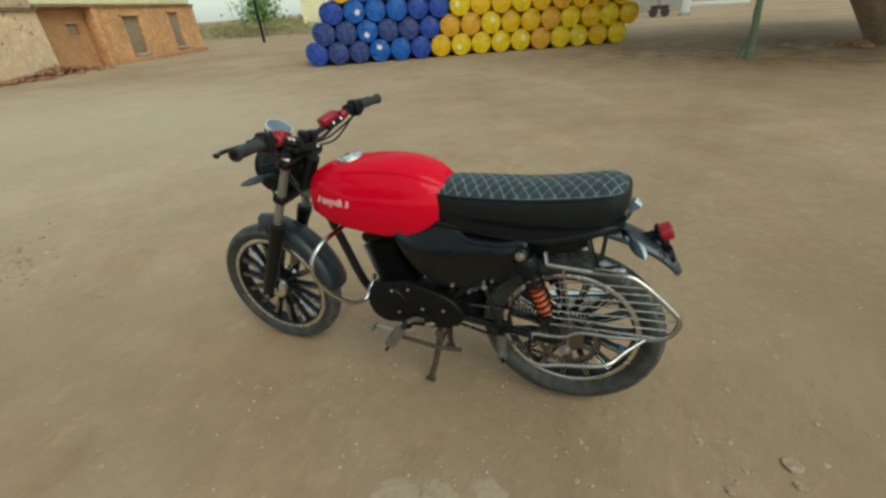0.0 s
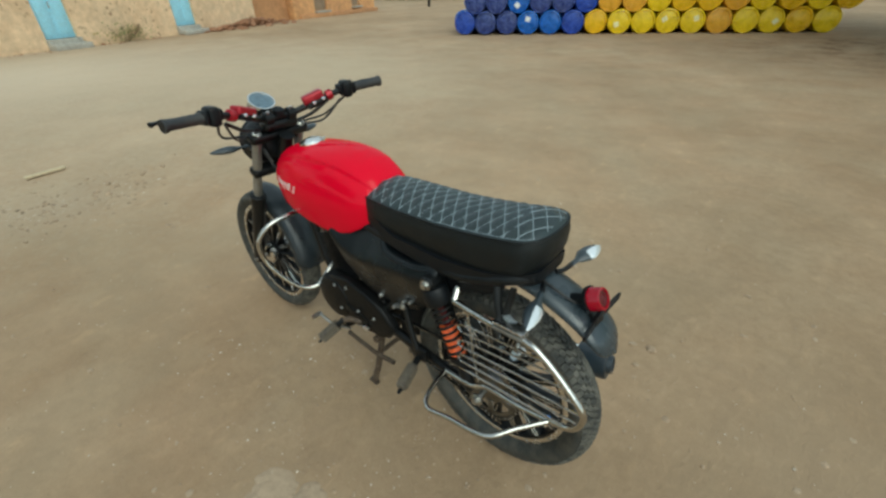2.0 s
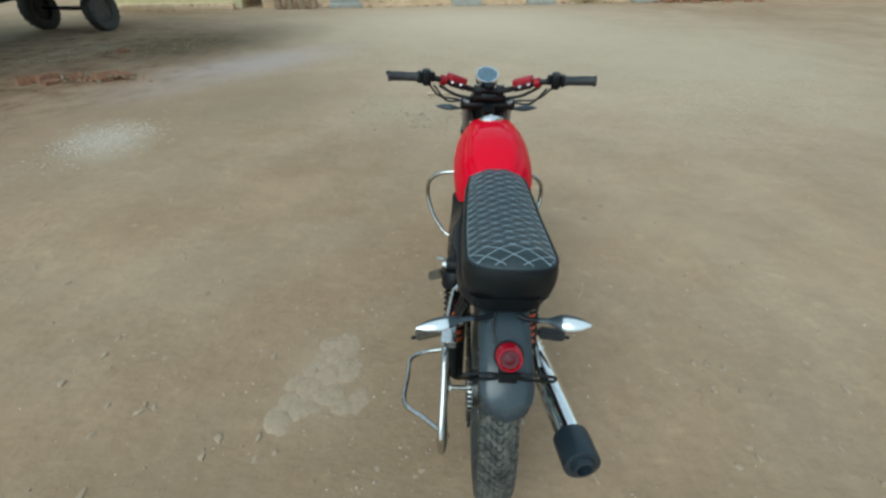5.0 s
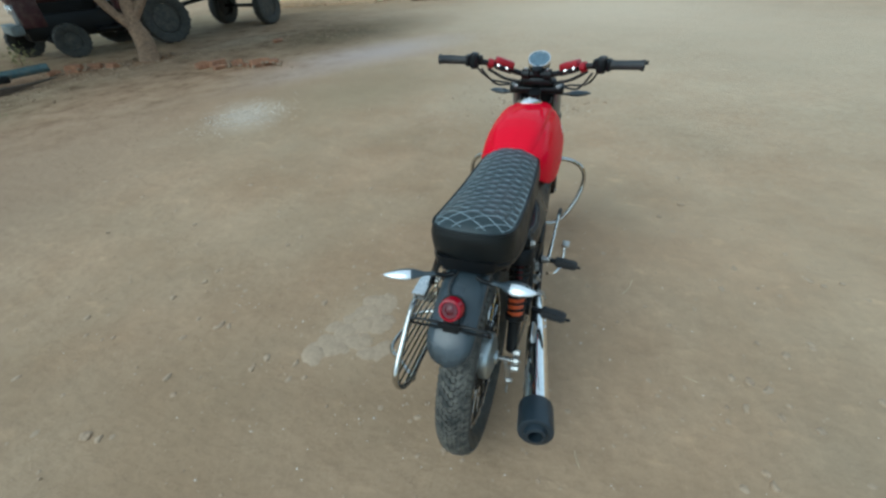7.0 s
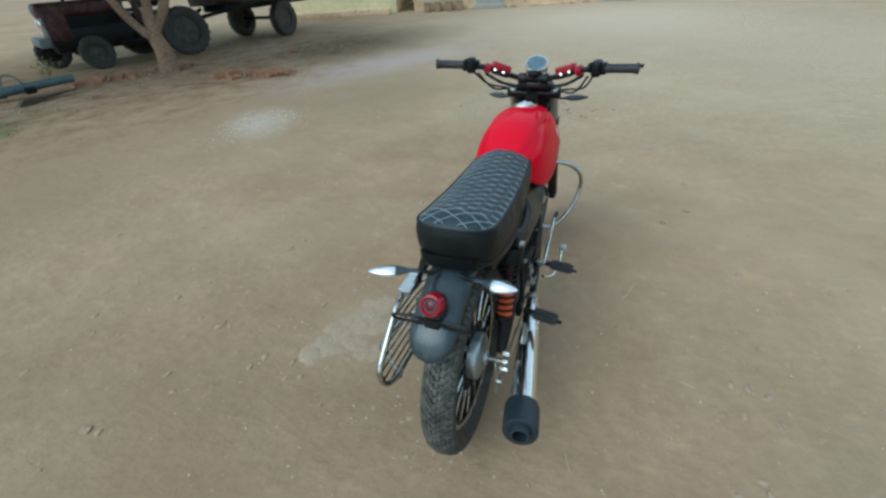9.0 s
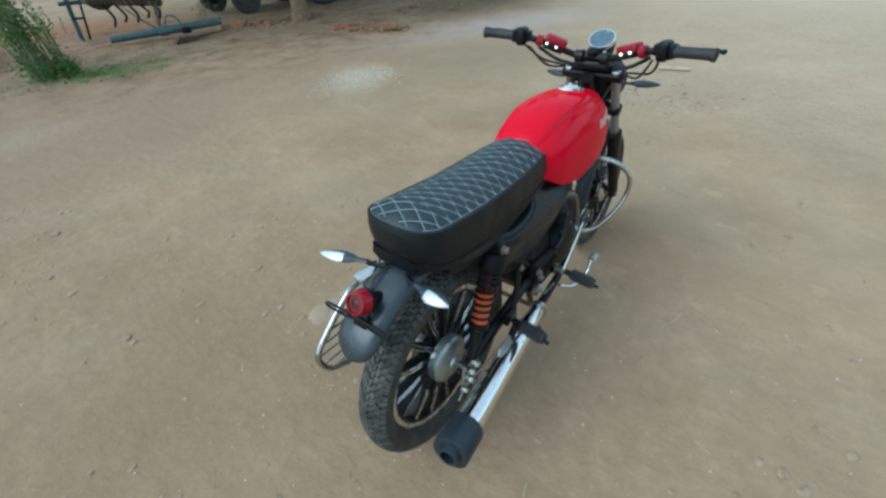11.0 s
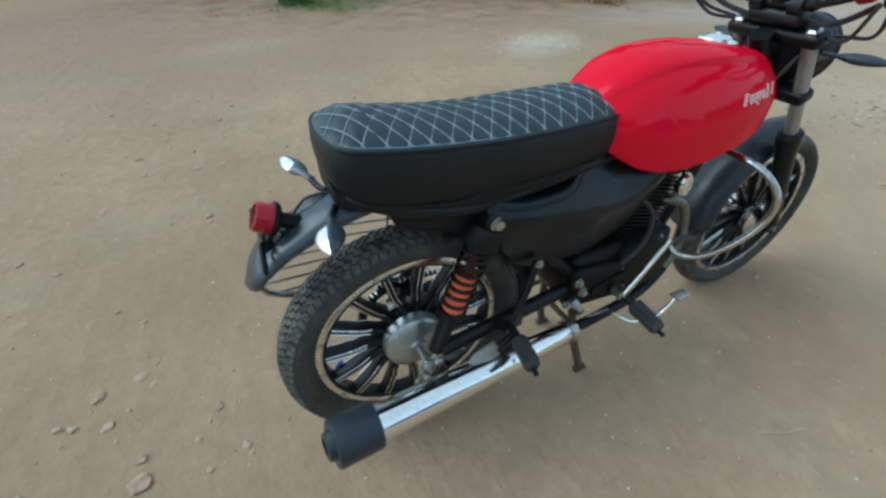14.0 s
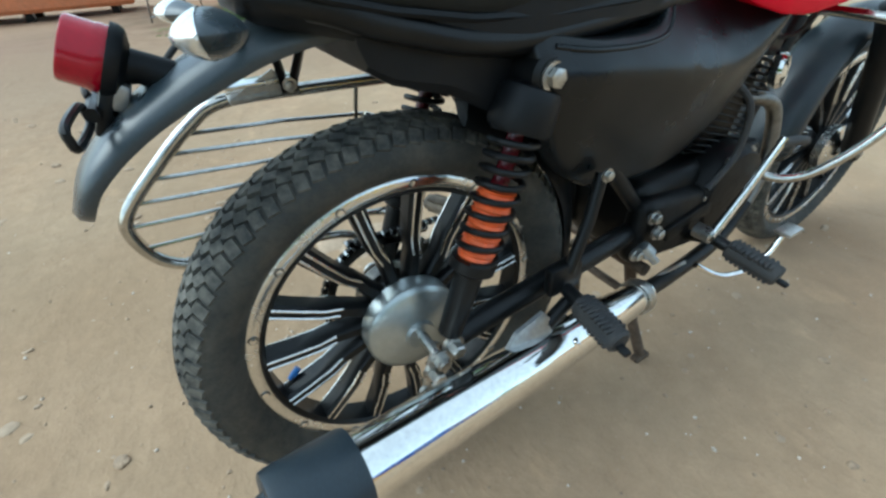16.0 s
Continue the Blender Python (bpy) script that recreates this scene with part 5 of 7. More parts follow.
part("lamp_glass", turned([(0.034, 0.08), (0.046, 0.06), (0.052, 0.03), (0.053, 0.004)], V(1.09, 0, 0.85), hd, 40), CLEAR_LENS, head, "clear headlamp glass")
for s in (1, -1):
    part("lamp_ear", tube([V(1.02, s * 0.09, 0.85), V(1.09, s * 0.083, 0.85)], 0.008, 10), BLACK_METAL, head)
sn = V(-0.5, 0, 0.86).normalized()
sp_at = V(1.048, 0.005, 0.997)
gauge = part("speedometer", turned([(-0.06, 0.02), (-0.055, 0.038), (-0.02, 0.046), (0.0, 0.047)], sp_at, sn, 36), BLACK_PLASTIC, bike, "round speedometer with a chrome bezel")
part("bezel", turned([(-0.004, 0.047), (0.006, 0.049), (0.011, 0.047), (0.011, 0.042), (0.006, 0.041)], sp_at, sn, 40), CHROME, gauge, "chrome bezel")
part("dial", turned([(0.004, 0.042), (0.007, 0.0415), (0.0085, 0.03), (0.009, 0.002)], sp_at, sn, 40), DIAL, gauge, "blue-grey dial glass")
part("gauge_stem", tube([sp_at - sn * 0.05, V(1.02, 0, 0.93)], 0.016, 12), BLACK_METAL, gauge)
bar = spline([V(0.852, -0.398, 1.028), V(0.87, -0.3, 1.024), V(0.893, -0.2, 1.012), V(0.925, -0.12, 0.985), V(0.95, -0.06, 0.965), V(0.955, 0.0, 0.962), V(0.952, 0.06, 0.965), V(0.93, 0.12, 0.987), V(0.903, 0.2, 1.015), V(0.884, 0.3, 1.028), V(0.87, 0.398, 1.032)], 6)
handlebar = part("handlebar", tube(bar, 0.011, 12), BLACK_METAL, bike, "black handlebar with rubber grips and red clamps")
for s in (1, -1):
    def hb(y):
        q = sorted(bar, key=lambda p: abs(p.y - s * y))
        return q[0].copy()
    a, b = hb(0.4), hb(0.288)
    b += (b - a) * 0.001
    d = (a - b).normalized()
    g = part("grip", tube([b, b + d * 0.01, b + d * 0.1, b + d * 0.109, b + d * 0.115], [0.0195, 0.0165, 0.0165, 0.0205, 0.019], 18), GRIP_RUBBER, handlebar, "black rubber grip")
    sw = block(b - d * 0.034 + V(0, 0, 0.0), (0.036, 0.054, 0.06), 0.012, along(d), segs=3)
    block(b - d * 0.008, (0.02, 0.04, 0.044), 0.008, along(d), sw, 3)
    block(b - d * 0.058 + V(0.004, 0, 0.002), (0.018, 0.036, 0.036), 0.008, along(d), sw, 3)
    part("switch_housing", sw, BLACK_PLASTIC, handlebar)
    part("switch_knob", block(b - d * 0.03 + V(-0.02, 0, 0.026), (0.016, 0.014, 0.012), 0.003, along(d)), GRIP_RUBBER, handlebar)
    part("brake_reservoir" if s < 0 else "lever_perch", block(b - d * 0.025 + V(0.03, 0, -0.004), (0.05, 0.045, 0.03), 0.01, along(d), segs=3), BLACK_METAL, handlebar)
    piv = b - d * 0.012 + V(0.042, 0, -0.002)
    lever = spline([piv, piv + d * 0.05 + V(0.022, 0, -0.002), piv + d * 0.1 + V(0.024, 0, 0.0), piv + d * 0.142 + V(0.012, 0, 0.0)], 6)
    part("lever", tube(lever, [0.0065] * (len(lever) - 3) + [0.0065, 0.009, 0.008], 10, flat=0.75), BLACK_METAL, handlebar, "black hand lever")
    rc = hb(0.135) + V(0.004, 0, 0.014)
    rd = (hb(0.18) - hb(0.09)).normalized()
    red = part("red_clamp", block(rc + V(0.002, 0, 0.003), (0.08, 0.046, 0.032), 0.009, along(rd), segs=3), RED_ANODISED, handlebar, "red anodised bar clamp")
    part("clamp_ring", turned([(-0.012, 0.016), (-0.01, 0.019), (0.01, 0.019), (0.012, 0.016)], hb(0.19), rd, 20), RED_ANODISED, red)
    part("clamp_plate", block(rc + V(-0.02, 0, -0.014), (0.072, 0.03, 0.02), 0.005, along(rd)), BLACK_METAL, red)
    for k in (-1, 1):
        part("clamp_bolt", turned([(0, 0.0068), (0.004, 0.0068), (0.007, 0.004)], rc + rd * (0.018 * k) + V(-0.034, 0, -0.006), (-0.8, 0, 0.6), 12), CHROME, red)
for s in (1, -1):
    part("riser_clamp", turned([(-0.016, 0.018), (-0.014, 0.022), (0.014, 0.022), (0.016, 0.018)], V(0.953, s * 0.045, 0.963), (0, 1, 0), 20), BLACK_METAL, handlebar)
    part("clamp_screw", turned([(0, 0.006), (0.006, 0.006), (0.008, 0.003)], V(0.945, s * 0.045, 0.982), (-0.3, 0, 1), 10), STEEL, handlebar)
    part("wire_loom", tube(spline([V(0.93, s * 0.2, 0.985), V(0.955, s * 0.14, 0.945), V(0.97, s * 0.09, 0.93), V(1.0, s * 0.03, 0.91), V(1.03, 0, 0.87)], 6), 0.0065, 8), GRIP_RUBBER, bike, "taped black wiring loom")
    part("connector", block((0.985, s * 0.06, 0.925), (0.035, 0.022, 0.018), 0.004, Matrix.Rotation(0.5 * s, 3, "Z")), BLACK_PLASTIC, bike)
part("bar_riser", block((0.965, 0, 0.935), (0.045, 0.13, 0.034), 0.012, segs=3), BLACK_METAL, handlebar)
part("ignition_switch", turned([(0, 0.02), (0.018, 0.02), (0.022, 0.014)], V(0.955, 0.0, 0.97), (-0.3, 0, 1), 24), BLACK_PLASTIC, bike)
for pts in (((0.89, 0.22, 0.995), (0.95, 0.17, 0.92), (1.0, 0.09, 0.9), (0.98, 0.05, 0.8)), ((0.89, 0.24, 1.0), (0.98, 0.2, 0.93), (1.03, 0.08, 0.88), (0.96, 0.03, 0.72)),
            ((0.88, -0.22, 0.99), (0.94, -0.17, 0.915), (1.0, -0.09, 0.895), (0.98, -0.05, 0.8)), ((0.88, -0.24, 0.995), (0.97, -0.2, 0.925), (1.04, -0.08, 0.87), (1.12, -0.09, 0.6), (1.2, -0.08, 0.4)),
            ((1.03, 0.02, 0.93), (1.1, 0.05, 0.8), (1.1, 0.07, 0.6), (1.2, 0.07, 0.36))):
    part("cable", tube(spline([V(*p) for p in pts], 8), 0.0042, 8), GRIP_RUBBER, bike, "black control cable")


# ---------------------------------------------------------------- drums
def build_drum(kind, label, sticker):
    d = empty("drum", label, "drum", group="stacked drums")
    r = 0.3
    prof = [(-0.014, 0.01), (-0.012, 0.12), (-0.002, 0.2), (0.012, 0.232), (0.014, 0.244), (-0.012, 0.252), (-0.02, 0.262), (-0.018, r - 0.026), (0.0, r - 0.008), (0.014, r), (0.034, r), (0.05, r - 0.012), (0.28, r - 0.004), (0.3, r), (0.32, r), (0.34, r - 0.006), (0.58, r - 0.006), (0.6, r), (0.62, r), (0.64, r - 0.006), (0.85, r - 0.012), (0.87, r), (0.895, r), (0.9, r - 0.02)]
    part("body", turned(prof, (0, 0, 0), (0, 1, 0), 28), kind, d)
    for x in (-0.17, 0.17):
        part("bung", turned([(0.012, 0.042), (-0.014, 0.04), (-0.016, 0.03), (-0.01, 0.026)], (x, -0.01, 0.05), (0, 1, 0), 14), kind, d)
    # Pale block on the end: a paper label that also paints a highlight.
    if sticker:
        part("sticker", block((0.02, -0.0155, -0.09), (0.13, 0.006, 0.12), 0.001, Matrix.Rotation(0.2, 3, "Y"), segs=1), sticker, d, "pale paper sticker doubling as a painted glint")
    return d


PALE_STICKER_GLINT = surface("pale_sticker_glint", (0.85, 0.76, 0.42), 0.6, vary=0.15, grain=20, bump=0)
blue_kinds = [build_drum(m, "blue plastic drum lying on its side in a stack", None) for m in BLUE_DRUM] + [build_drum(BLUE_DRUM[1], "blue plastic drum with a white sticker doubling as a glint on its end", WHITE_PAINT)]
yellow_kinds = [build_drum(m, "yellow plastic drum lying on its side in a stack", None) for m in YELLOW_DRUM] + [build_drum(YELLOW_DRUM[1], "yellow plastic drum with a pale yellow sticker doubling as a glint on its end", PALE_STICKER_GLINT)]
D0, D1 = Vector((8.34, -10.17)), Vector((-0.07, -14.37))
ddir = (D1 - D0).normalized()
back = Vector((ddir.y, -ddir.x)) if Vector((ddir.y, -ddir.x)).y < 0 else Vector((-ddir.y, ddir.x))
step = (D1 - D0).length / 15.6
rng = random.Random(4)
yaw = math.degrees(math.atan2(back.y, back.x)) - 90
used = set()
for layer in (0, 1):
    for row in range(5):
        for i in range(16 - row + (row + 1) // 2):
            u = (i + 0.5 * row + 0.4 - 0.35 * layer) * step
            p = D0 + ddir * u + back * (0.95 * layer)
            yellow = (i >= 6 and not (layer and i > 14)) or (row == 3 and i == 0)
            kind = (yellow_kinds if yellow else blue_kinds)[rng.choice((0, 0, 1, 2, 2, 3, 3))]
            m = pose(p.x, p.y, 0.298 + row * 0.519, 0, 0, yaw) @ pose(0, rng.uniform(-0.05, 0.05), 0, 0, rng.uniform(0, 360), 0)
            if kind in used:
                copy_thing(kind, m)
            else:
                used.add(kind)
                kind.matrix_basis = m


# ---------------------------------------------------------------- buildings
def wall_mesh(origin, d, thick_dir, thick, length, z0, z1, holes):
    """A wall as one mesh with real openings: holes of (from, to, bottom, top) along it."""
    bm = bmesh.new()
    us = sorted({0.0, length, *[h[0] for h in holes], *[h[1] for h in holes]})
    zs = sorted({z0, z1, *[h[2] for h in holes], *[h[3] for h in holes]})
    made = {}

    def vert(u, z, side):
        key = (round(u, 4), round(z, 4), side)
        if key not in made:
            p = Vector(origin) + Vector(d) * u + Vector(thick_dir) * (thick * side)
            made[key] = bm.verts.new((p.x, p.y, z))
        return made[key]

    def solid(i, j):
        if not (0 <= i < len(us) - 1 and 0 <= j < len(zs) - 1):
            return False
        u, z = (us[i] + us[i + 1]) / 2, (zs[j] + zs[j + 1]) / 2
        return not any(h[0] < u < h[1] and h[2] < z < h[3] for h in holes)
    for i in range(len(us) - 1):
        for j in range(len(zs) - 1):
            if not solid(i, j):
                continue
            a, b, lo, hi = us[i], us[i + 1], zs[j], zs[j + 1]
            for side in (0, 1):
                bm.faces.new([vert(*q, side) for q in ((a, lo), (b, lo), (b, hi), (a, hi))])
            for di, dj, e in ((-1, 0, ((a, lo), (a, hi))), (1, 0, ((b, lo), (b, hi))), (0, -1, ((a, lo), (b, lo))), (0, 1, ((a, hi), (b, hi)))):
                if not solid(i + di, j + dj):
                    bm.faces.new((vert(*e[0], 0), vert(*e[1], 0), vert(*e[1], 1), vert(*e[0], 1)))
    return bm


W0, W1 = Vector((14.1, 6.3)), Vector((19.3, -11.2))
wdir = (W1 - W0).normalized()
inward = Vector((-wdir.y, wdir.x))
wt = Matrix.Rotation(math.atan2(wdir.y, wdir.x), 3, "Z")


def wall_pt(u, off, z):
    p = W0 + wdir * u + inward * off
    return Vector((p.x, p.y, z))


MOSSY = surface("mossy_ledge", (0.3, 0.2, 0.11), 0.95, vary=0.4, grain=6, stain=1.5, bump=0.6, dust=0.5, dust_colour=(0.12, 0.11, 0.05))
LONG, TOP = 16.7, 2.02
house = empty("house", "long earthen-plastered house with light blue doors", "house")
doors = (2.5, 6.5, 9.2, 13.35)
part("wall", wall_mesh(wall_pt(0, 0, 0).xy, wdir, inward, 0.35, LONG, -0.1, TOP, [(u - 0.42, u + 0.42, 0.26, 1.9) for u in doors]), BRICK_PLASTER, house, sharp=20)
for u in doors:
    dr = part("door", block(wall_pt(u, 0.1, 1.08), (0.84, 0.05, 1.64), 0.008, wt), DOOR_BLUE, house, "light blue painted door")
    for k in (-1, 1):
        part("door_panel", block(wall_pt(u + k * 0.2, 0.068, 1.08), (0.3, 0.02, 1.4), 0.008, wt), DOOR_BLUE, dr)
    part("handle", block(wall_pt(u + 0.03, 0.05, 1.1), (0.03, 0.03, 0.14), 0.006, wt), STEEL, dr)
    part("step", block(wall_pt(u, -0.32, 0.06), (1.0, 0.32, 0.16), 0.03, wt), CONCRETE, house)
    part("sill", block(wall_pt(u, 0.0, 0.125), (0.9, 0.3, 0.27), 0.02, wt), CONCRETE, house)
part("eave", block(wall_pt(LONG / 2, 0.1, TOP + 0.04), (LONG, 0.42, 0.08), 0.02, wt), MOSSY, house, "dark stained eave ledge")
part("parapet", block(wall_pt(LONG / 2, 0.2, TOP + 0.6), (LONG, 0.3, 1.0), 0.04, wt), BRICK_PLASTER, house)
part("roof", block(wall_pt(LONG / 2, 3.0, TOP + 0.1), (LONG, 5.2, 0.16), 0.03, wt), CONCRETE, house)
part("end_wall", block(wall_pt(0.16, 2.95, TOP / 2), (0.3, 5.1, TOP + 0.2), 0.02, wt), BRICK_PLASTER, house)
# recess and orange block
orange = empty("outbuilding", "orange plastered outbuilding with shuttered openings", "house")
R0, R1, R2 = LONG + 0.02, 19.4, 26.2
part("recess_wall", wall_mesh(wall_pt(R0, 0.4, 0).xy, wdir, inward, 0.3, R1 - R0, -0.1, TOP + 0.1, [(1.45, 1.95, 1.2, 1.6)]), BROWN_PLASTER, orange, sharp=20)
part("small_window", block(wall_pt(R0 + 1.7, 0.5, 1.4), (0.5, 0.06, 0.4), 0.01, wt), SHUTTER, orange)
part("window_frame", block(wall_pt(R0 + 1.7, 0.38, 1.63), (0.6, 0.08, 0.07), 0.01, wt), ORANGE_PLASTER, orange)
part("wall", wall_mesh(wall_pt(R1, 0, 0).xy, wdir, inward, 0.3, R2 - R1, -0.1, TOP + 0.1, [(1.3, 2.3, 0.3, 1.75), (4.5, 5.25, 0.35, 1.85)]), ORANGE_PLASTER, orange, sharp=20)
part("pilaster", block(wall_pt(R1 - 0.12, 0.16, TOP / 2), (0.3, 0.44, TOP + 0.25), 0.03, wt), ORANGE_PLASTER, orange)
part("side_wall", block(wall_pt(R2 - 0.15, 2.0, TOP / 2), (0.3, 3.4, TOP + 0.25), 0.03, wt), ORANGE_PLASTER, orange)
for u, w2, z0, z1 in ((R1 + 1.8, 1.0, 0.3, 1.75), (R1 + 4.875, 0.75, 0.35, 1.85)):
    sh = part("shutter", block(wall_pt(u, 0.14, (z0 + z1) / 2), (w2, 0.05, z1 - z0), 0.01, wt), SHUTTER, orange, "weathered wooden shutter")
    for k in range(5):
        part("slat", block(wall_pt(u - w2 / 2 + w2 * (k + 0.5) / 5, 0.105, (z0 + z1) / 2), (w2 / 5 - 0.03, 0.02, z1 - z0 - 0.1), 0.004, wt), SHUTTER, sh)
    part("lintel", block(wall_pt(u, -0.02, z1 + 0.06), (w2 + 0.2, 0.1, 0.08), 0.01, wt), ORANGE_PLASTER, orange)
    part("sill", block(wall_pt(u, -0.08, z0 - 0.06), (w2 + 0.1, 0.24, 0.08), 0.01, wt), CONCRETE, orange)
part("plinth", block(wall_pt((R1 + R2) / 2, -0.1, 0.08), (R2 - R1, 0.24, 0.2), 0.03, wt), BROWN_PLASTER, orange)
part("cornice", block(wall_pt((R0 + R2) / 2, 0.1, TOP + 0.14), (R2 - R0, 0.42, 0.08), 0.02, wt), MOSSY, orange, "dark stained ledge")
part("parapet", block(wall_pt((R0 + R2) / 2, 0.25, TOP + 0.6), (R2 - R0, 0.3, 0.8), 0.04, wt), CREAM_PLASTER, orange)
part("roof", block(wall_pt((R0 + R2) / 2, 2.2, TOP + 0.16), (R2 - R0, 3.4, 0.16), 0.03, wt), CONCRETE, orange)
# cream house beyond the near end
cream = empty("cream_house", "cream washed house with a low earthen plinth", "house")
part("wall", block(wall_pt(-2.4, 0.2, 1.3), (3.6, 0.3, 2.8), 0.02, wt), CREAM_PLASTER, cream)
part("plinth", block(wall_pt(-2.5, -0.12, 0.07), (3.4, 0.4, 0.2), 0.04, wt), BRICK_PLASTER, cream)
part("side_wall", block(wall_pt(-4.1, 2.5, 1.3), (0.3, 4.3, 2.8), 0.02, wt), CREAM_PLASTER, cream)
part("near_wall", block(wall_pt(-0.75, 2.5, 1.3), (0.3, 4.3, 2.8), 0.02, wt), CREAM_PLASTER, cream)
part("roof", block(wall_pt(-2.4, 2.3, 2.76), (3.8, 4.9, 0.14), 0.03, wt), CONCRETE, cream)
bench = empty("plank_bench", "pale planks laid on rough stones by the wall", "bench")
for k in range(2):
    part("plank", block(wall_pt(1.0, -0.25 - 0.2 * k, 0.3), (1.3, 0.17, 0.05), 0.008, wt), PALE_WOOD, bench)
for k in range(4):
    part("stone_leg", block(wall_pt(0.48 + 0.35 * k, -0.35, 0.13), (0.2, 0.3, 0.3), 0.05, wt, segs=2), STONE, bench)


# ---------------------------------------------------------------- trees and plants
def leaves(bm, centre, spread, count, size, seed):
    r = random.Random(seed)
    for _ in range(count):
        v = Vector((r.gauss(0, 1), r.gauss(0, 1), r.gauss(0, 1)))
        c = Vector(centre) + Vector((v.x * spread[0], v.y * spread[1], v.z * spread[2])) * 0.5
        a = Vector((r.uniform(-1, 1), r.uniform(-1, 1), r.uniform(-0.6, 0.6))).normalized()
        b = a.orthogonal().normalized()
        b = Matrix.Rotation(r.uniform(0, 6.28), 3, a) @ b
        s = size * r.uniform(0.6, 1.4)
        p = [c - a * s, c + b * s * 0.35, c + a * s, c - b * s * 0.35]
        bm.faces.new([bm.verts.new(q) for q in p])


def tree(name, label, base, trunk, limbs, crown, bark, leafm, seed, leaf=0.09, r0=0.2):
    t = empty(name, label, "tree", base)
    bm = tube(spline(trunk, 5), [r0 * (1.25 - 0.75 * i / (5 * (len(trunk) - 1))) for i in range(5 * (len(trunk) - 1) + 1)], 14)
    for l in limbs:
        pts = spline(l, 4)
        tube(pts, [r0 * 0.6 * (1 - 0.75 * i / len(pts)) for i in range(len(pts))], 10, bm=bm)
    for v in bm.verts:
        k = noise.noise(v.co * 5 + Vector((seed, 0, 0)))
        v.co += Vector((v.co.x, v.co.y, 0)).normalized() * k * r0 * 0.15 if v.co.z < 1.2 else Vector((0, 0, 0))
    part("trunk", bm, bark, t, sharp=80)
    bm = bmesh.new()
    for i, (c, s, n) in enumerate(crown):
        leaves(bm, c, s, n, leaf, seed + i)
    part("crown", bm, leafm, t, smooth=False)
    return t


# Unseen crowns of forked, yard and old trees are spread to cast shade.
tree("forked_tree", "brown tree forking low beside the tractor", (5.2, 7.4, 0), [(0, 0, -0.1), (0.02, 0, 0.25), (0, 0.03, 0.6), (0.05, 0.05, 1.0)],
     [[(0.0, 0.02, 0.5), (-0.22, 0.2, 0.85), (-0.5, 0.4, 1.6), (-0.9, 0.7, 2.6)], [(0.03, 0.04, 0.8), (0.15, 0.1, 1.5), (0.2, 0.2, 2.8)], [(0.03, 0.03, 0.65), (0.3, -0.15, 1.1), (0.6, -0.3, 1.9), (1.0, -0.5, 2.8)]],
     [((-0.6, 1.2, 3.3), (3.0, 3.0, 0.9), 3494), ((1.2, 2.0, 3.5), (3.2, 3.2, 1.0), 3763), ((1.9, 1.0, 3.4), (2.6, 2.6, 0.9), 1100), ((0.4, 3.8, 3.3), (3.2, 3.0, 0.9), 3494), ((1.8, 3.2, 3.5), (2.6, 2.8, 0.9), 1100)], BARK, LEAF, 11, 0.2, 0.155)
tree("yard_tree", "slender grey-green tree with an exposed root", (-2.58, -10.0, 0), [(0, 0, -0.1), (0.0, 0.0, 0.3), (0.05, 0.02, 1.0), (0.16, 0, 2.2)],
     [[(0.02, 0, 0.42), (0.1, -0.02, 0.3), (0.16, -0.05, 0.12), (0.17, -0.05, -0.05)], [(0.15, 0, 2.0), (0.5, 0.3, 2.8), (0.9, 0.5, 3.4)], [(0.15, 0, 2.0), (-0.4, -0.2, 2.9), (-0.8, -0.3, 3.5)]],
     [((0.3, -0.4, 4.0), (2.0, 2.0, 1.0), 800), ((-0.9, -0.4, 4.1), (2.0, 2.0, 1.0), 800)], GREEN_BARK, LEAF, 21, 0.14, 0.08)
tree("old_tree", "thick grey old tree trunk with stones round its foot", (-5.95, -12.4, 0), [(0, 0, -0.1), (0.3, 0, 0.42), (0.75, 0, 0.9), (1.6, 0, 2.0)],
     [[(0.7, 0, 0.9), (1.4, 0.2, 1.6), (2.2, 0.4, 2.4)], [(0.7, 0, 1.0), (0.2, 0.2, 1.9), (-0.5, 0.3, 2.8)]],
     [((0.6, 0.8, 3.6), (4.2, 4.2, 1.0), 2100), ((2.0, -3.0, 3.9), (4.2, 4.2, 1.1), 2100), ((-2.0, -3.5, 4.0), (4.4, 4.4, 1.1), 2016), ((-2.6, 1.0, 3.8), (4.2, 4.2, 1.0), 2016)], BARK, LEAF, 31, 0.28, 0.45)
tree("far_tree", "young green tree far beyond the yard", (27.6, -31.2, 0), [(0, 0, -0.1), (0, 0, 1.0), (0.1, 0, 2.2)], [[(0, 0, 1.2), (0.4, 0.2, 2.0)], [(0, 0, 1.4), (-0.4, 0.2, 2.1)]],
     [((0, 0, 2.6), (1.5, 1.5, 1.5), 900), ((0.3, 0.2, 1.7), (1.6, 1.6, 0.8), 600)], BARK, LEAF, 41, 0.16, 0.1)
bush = empty("bush", "leafy green bush at the yard's edge", "bush", (0.96, 7.26, 0))
rb = random.Random(8)
stems = bmesh.new()
bm = bmesh.new()
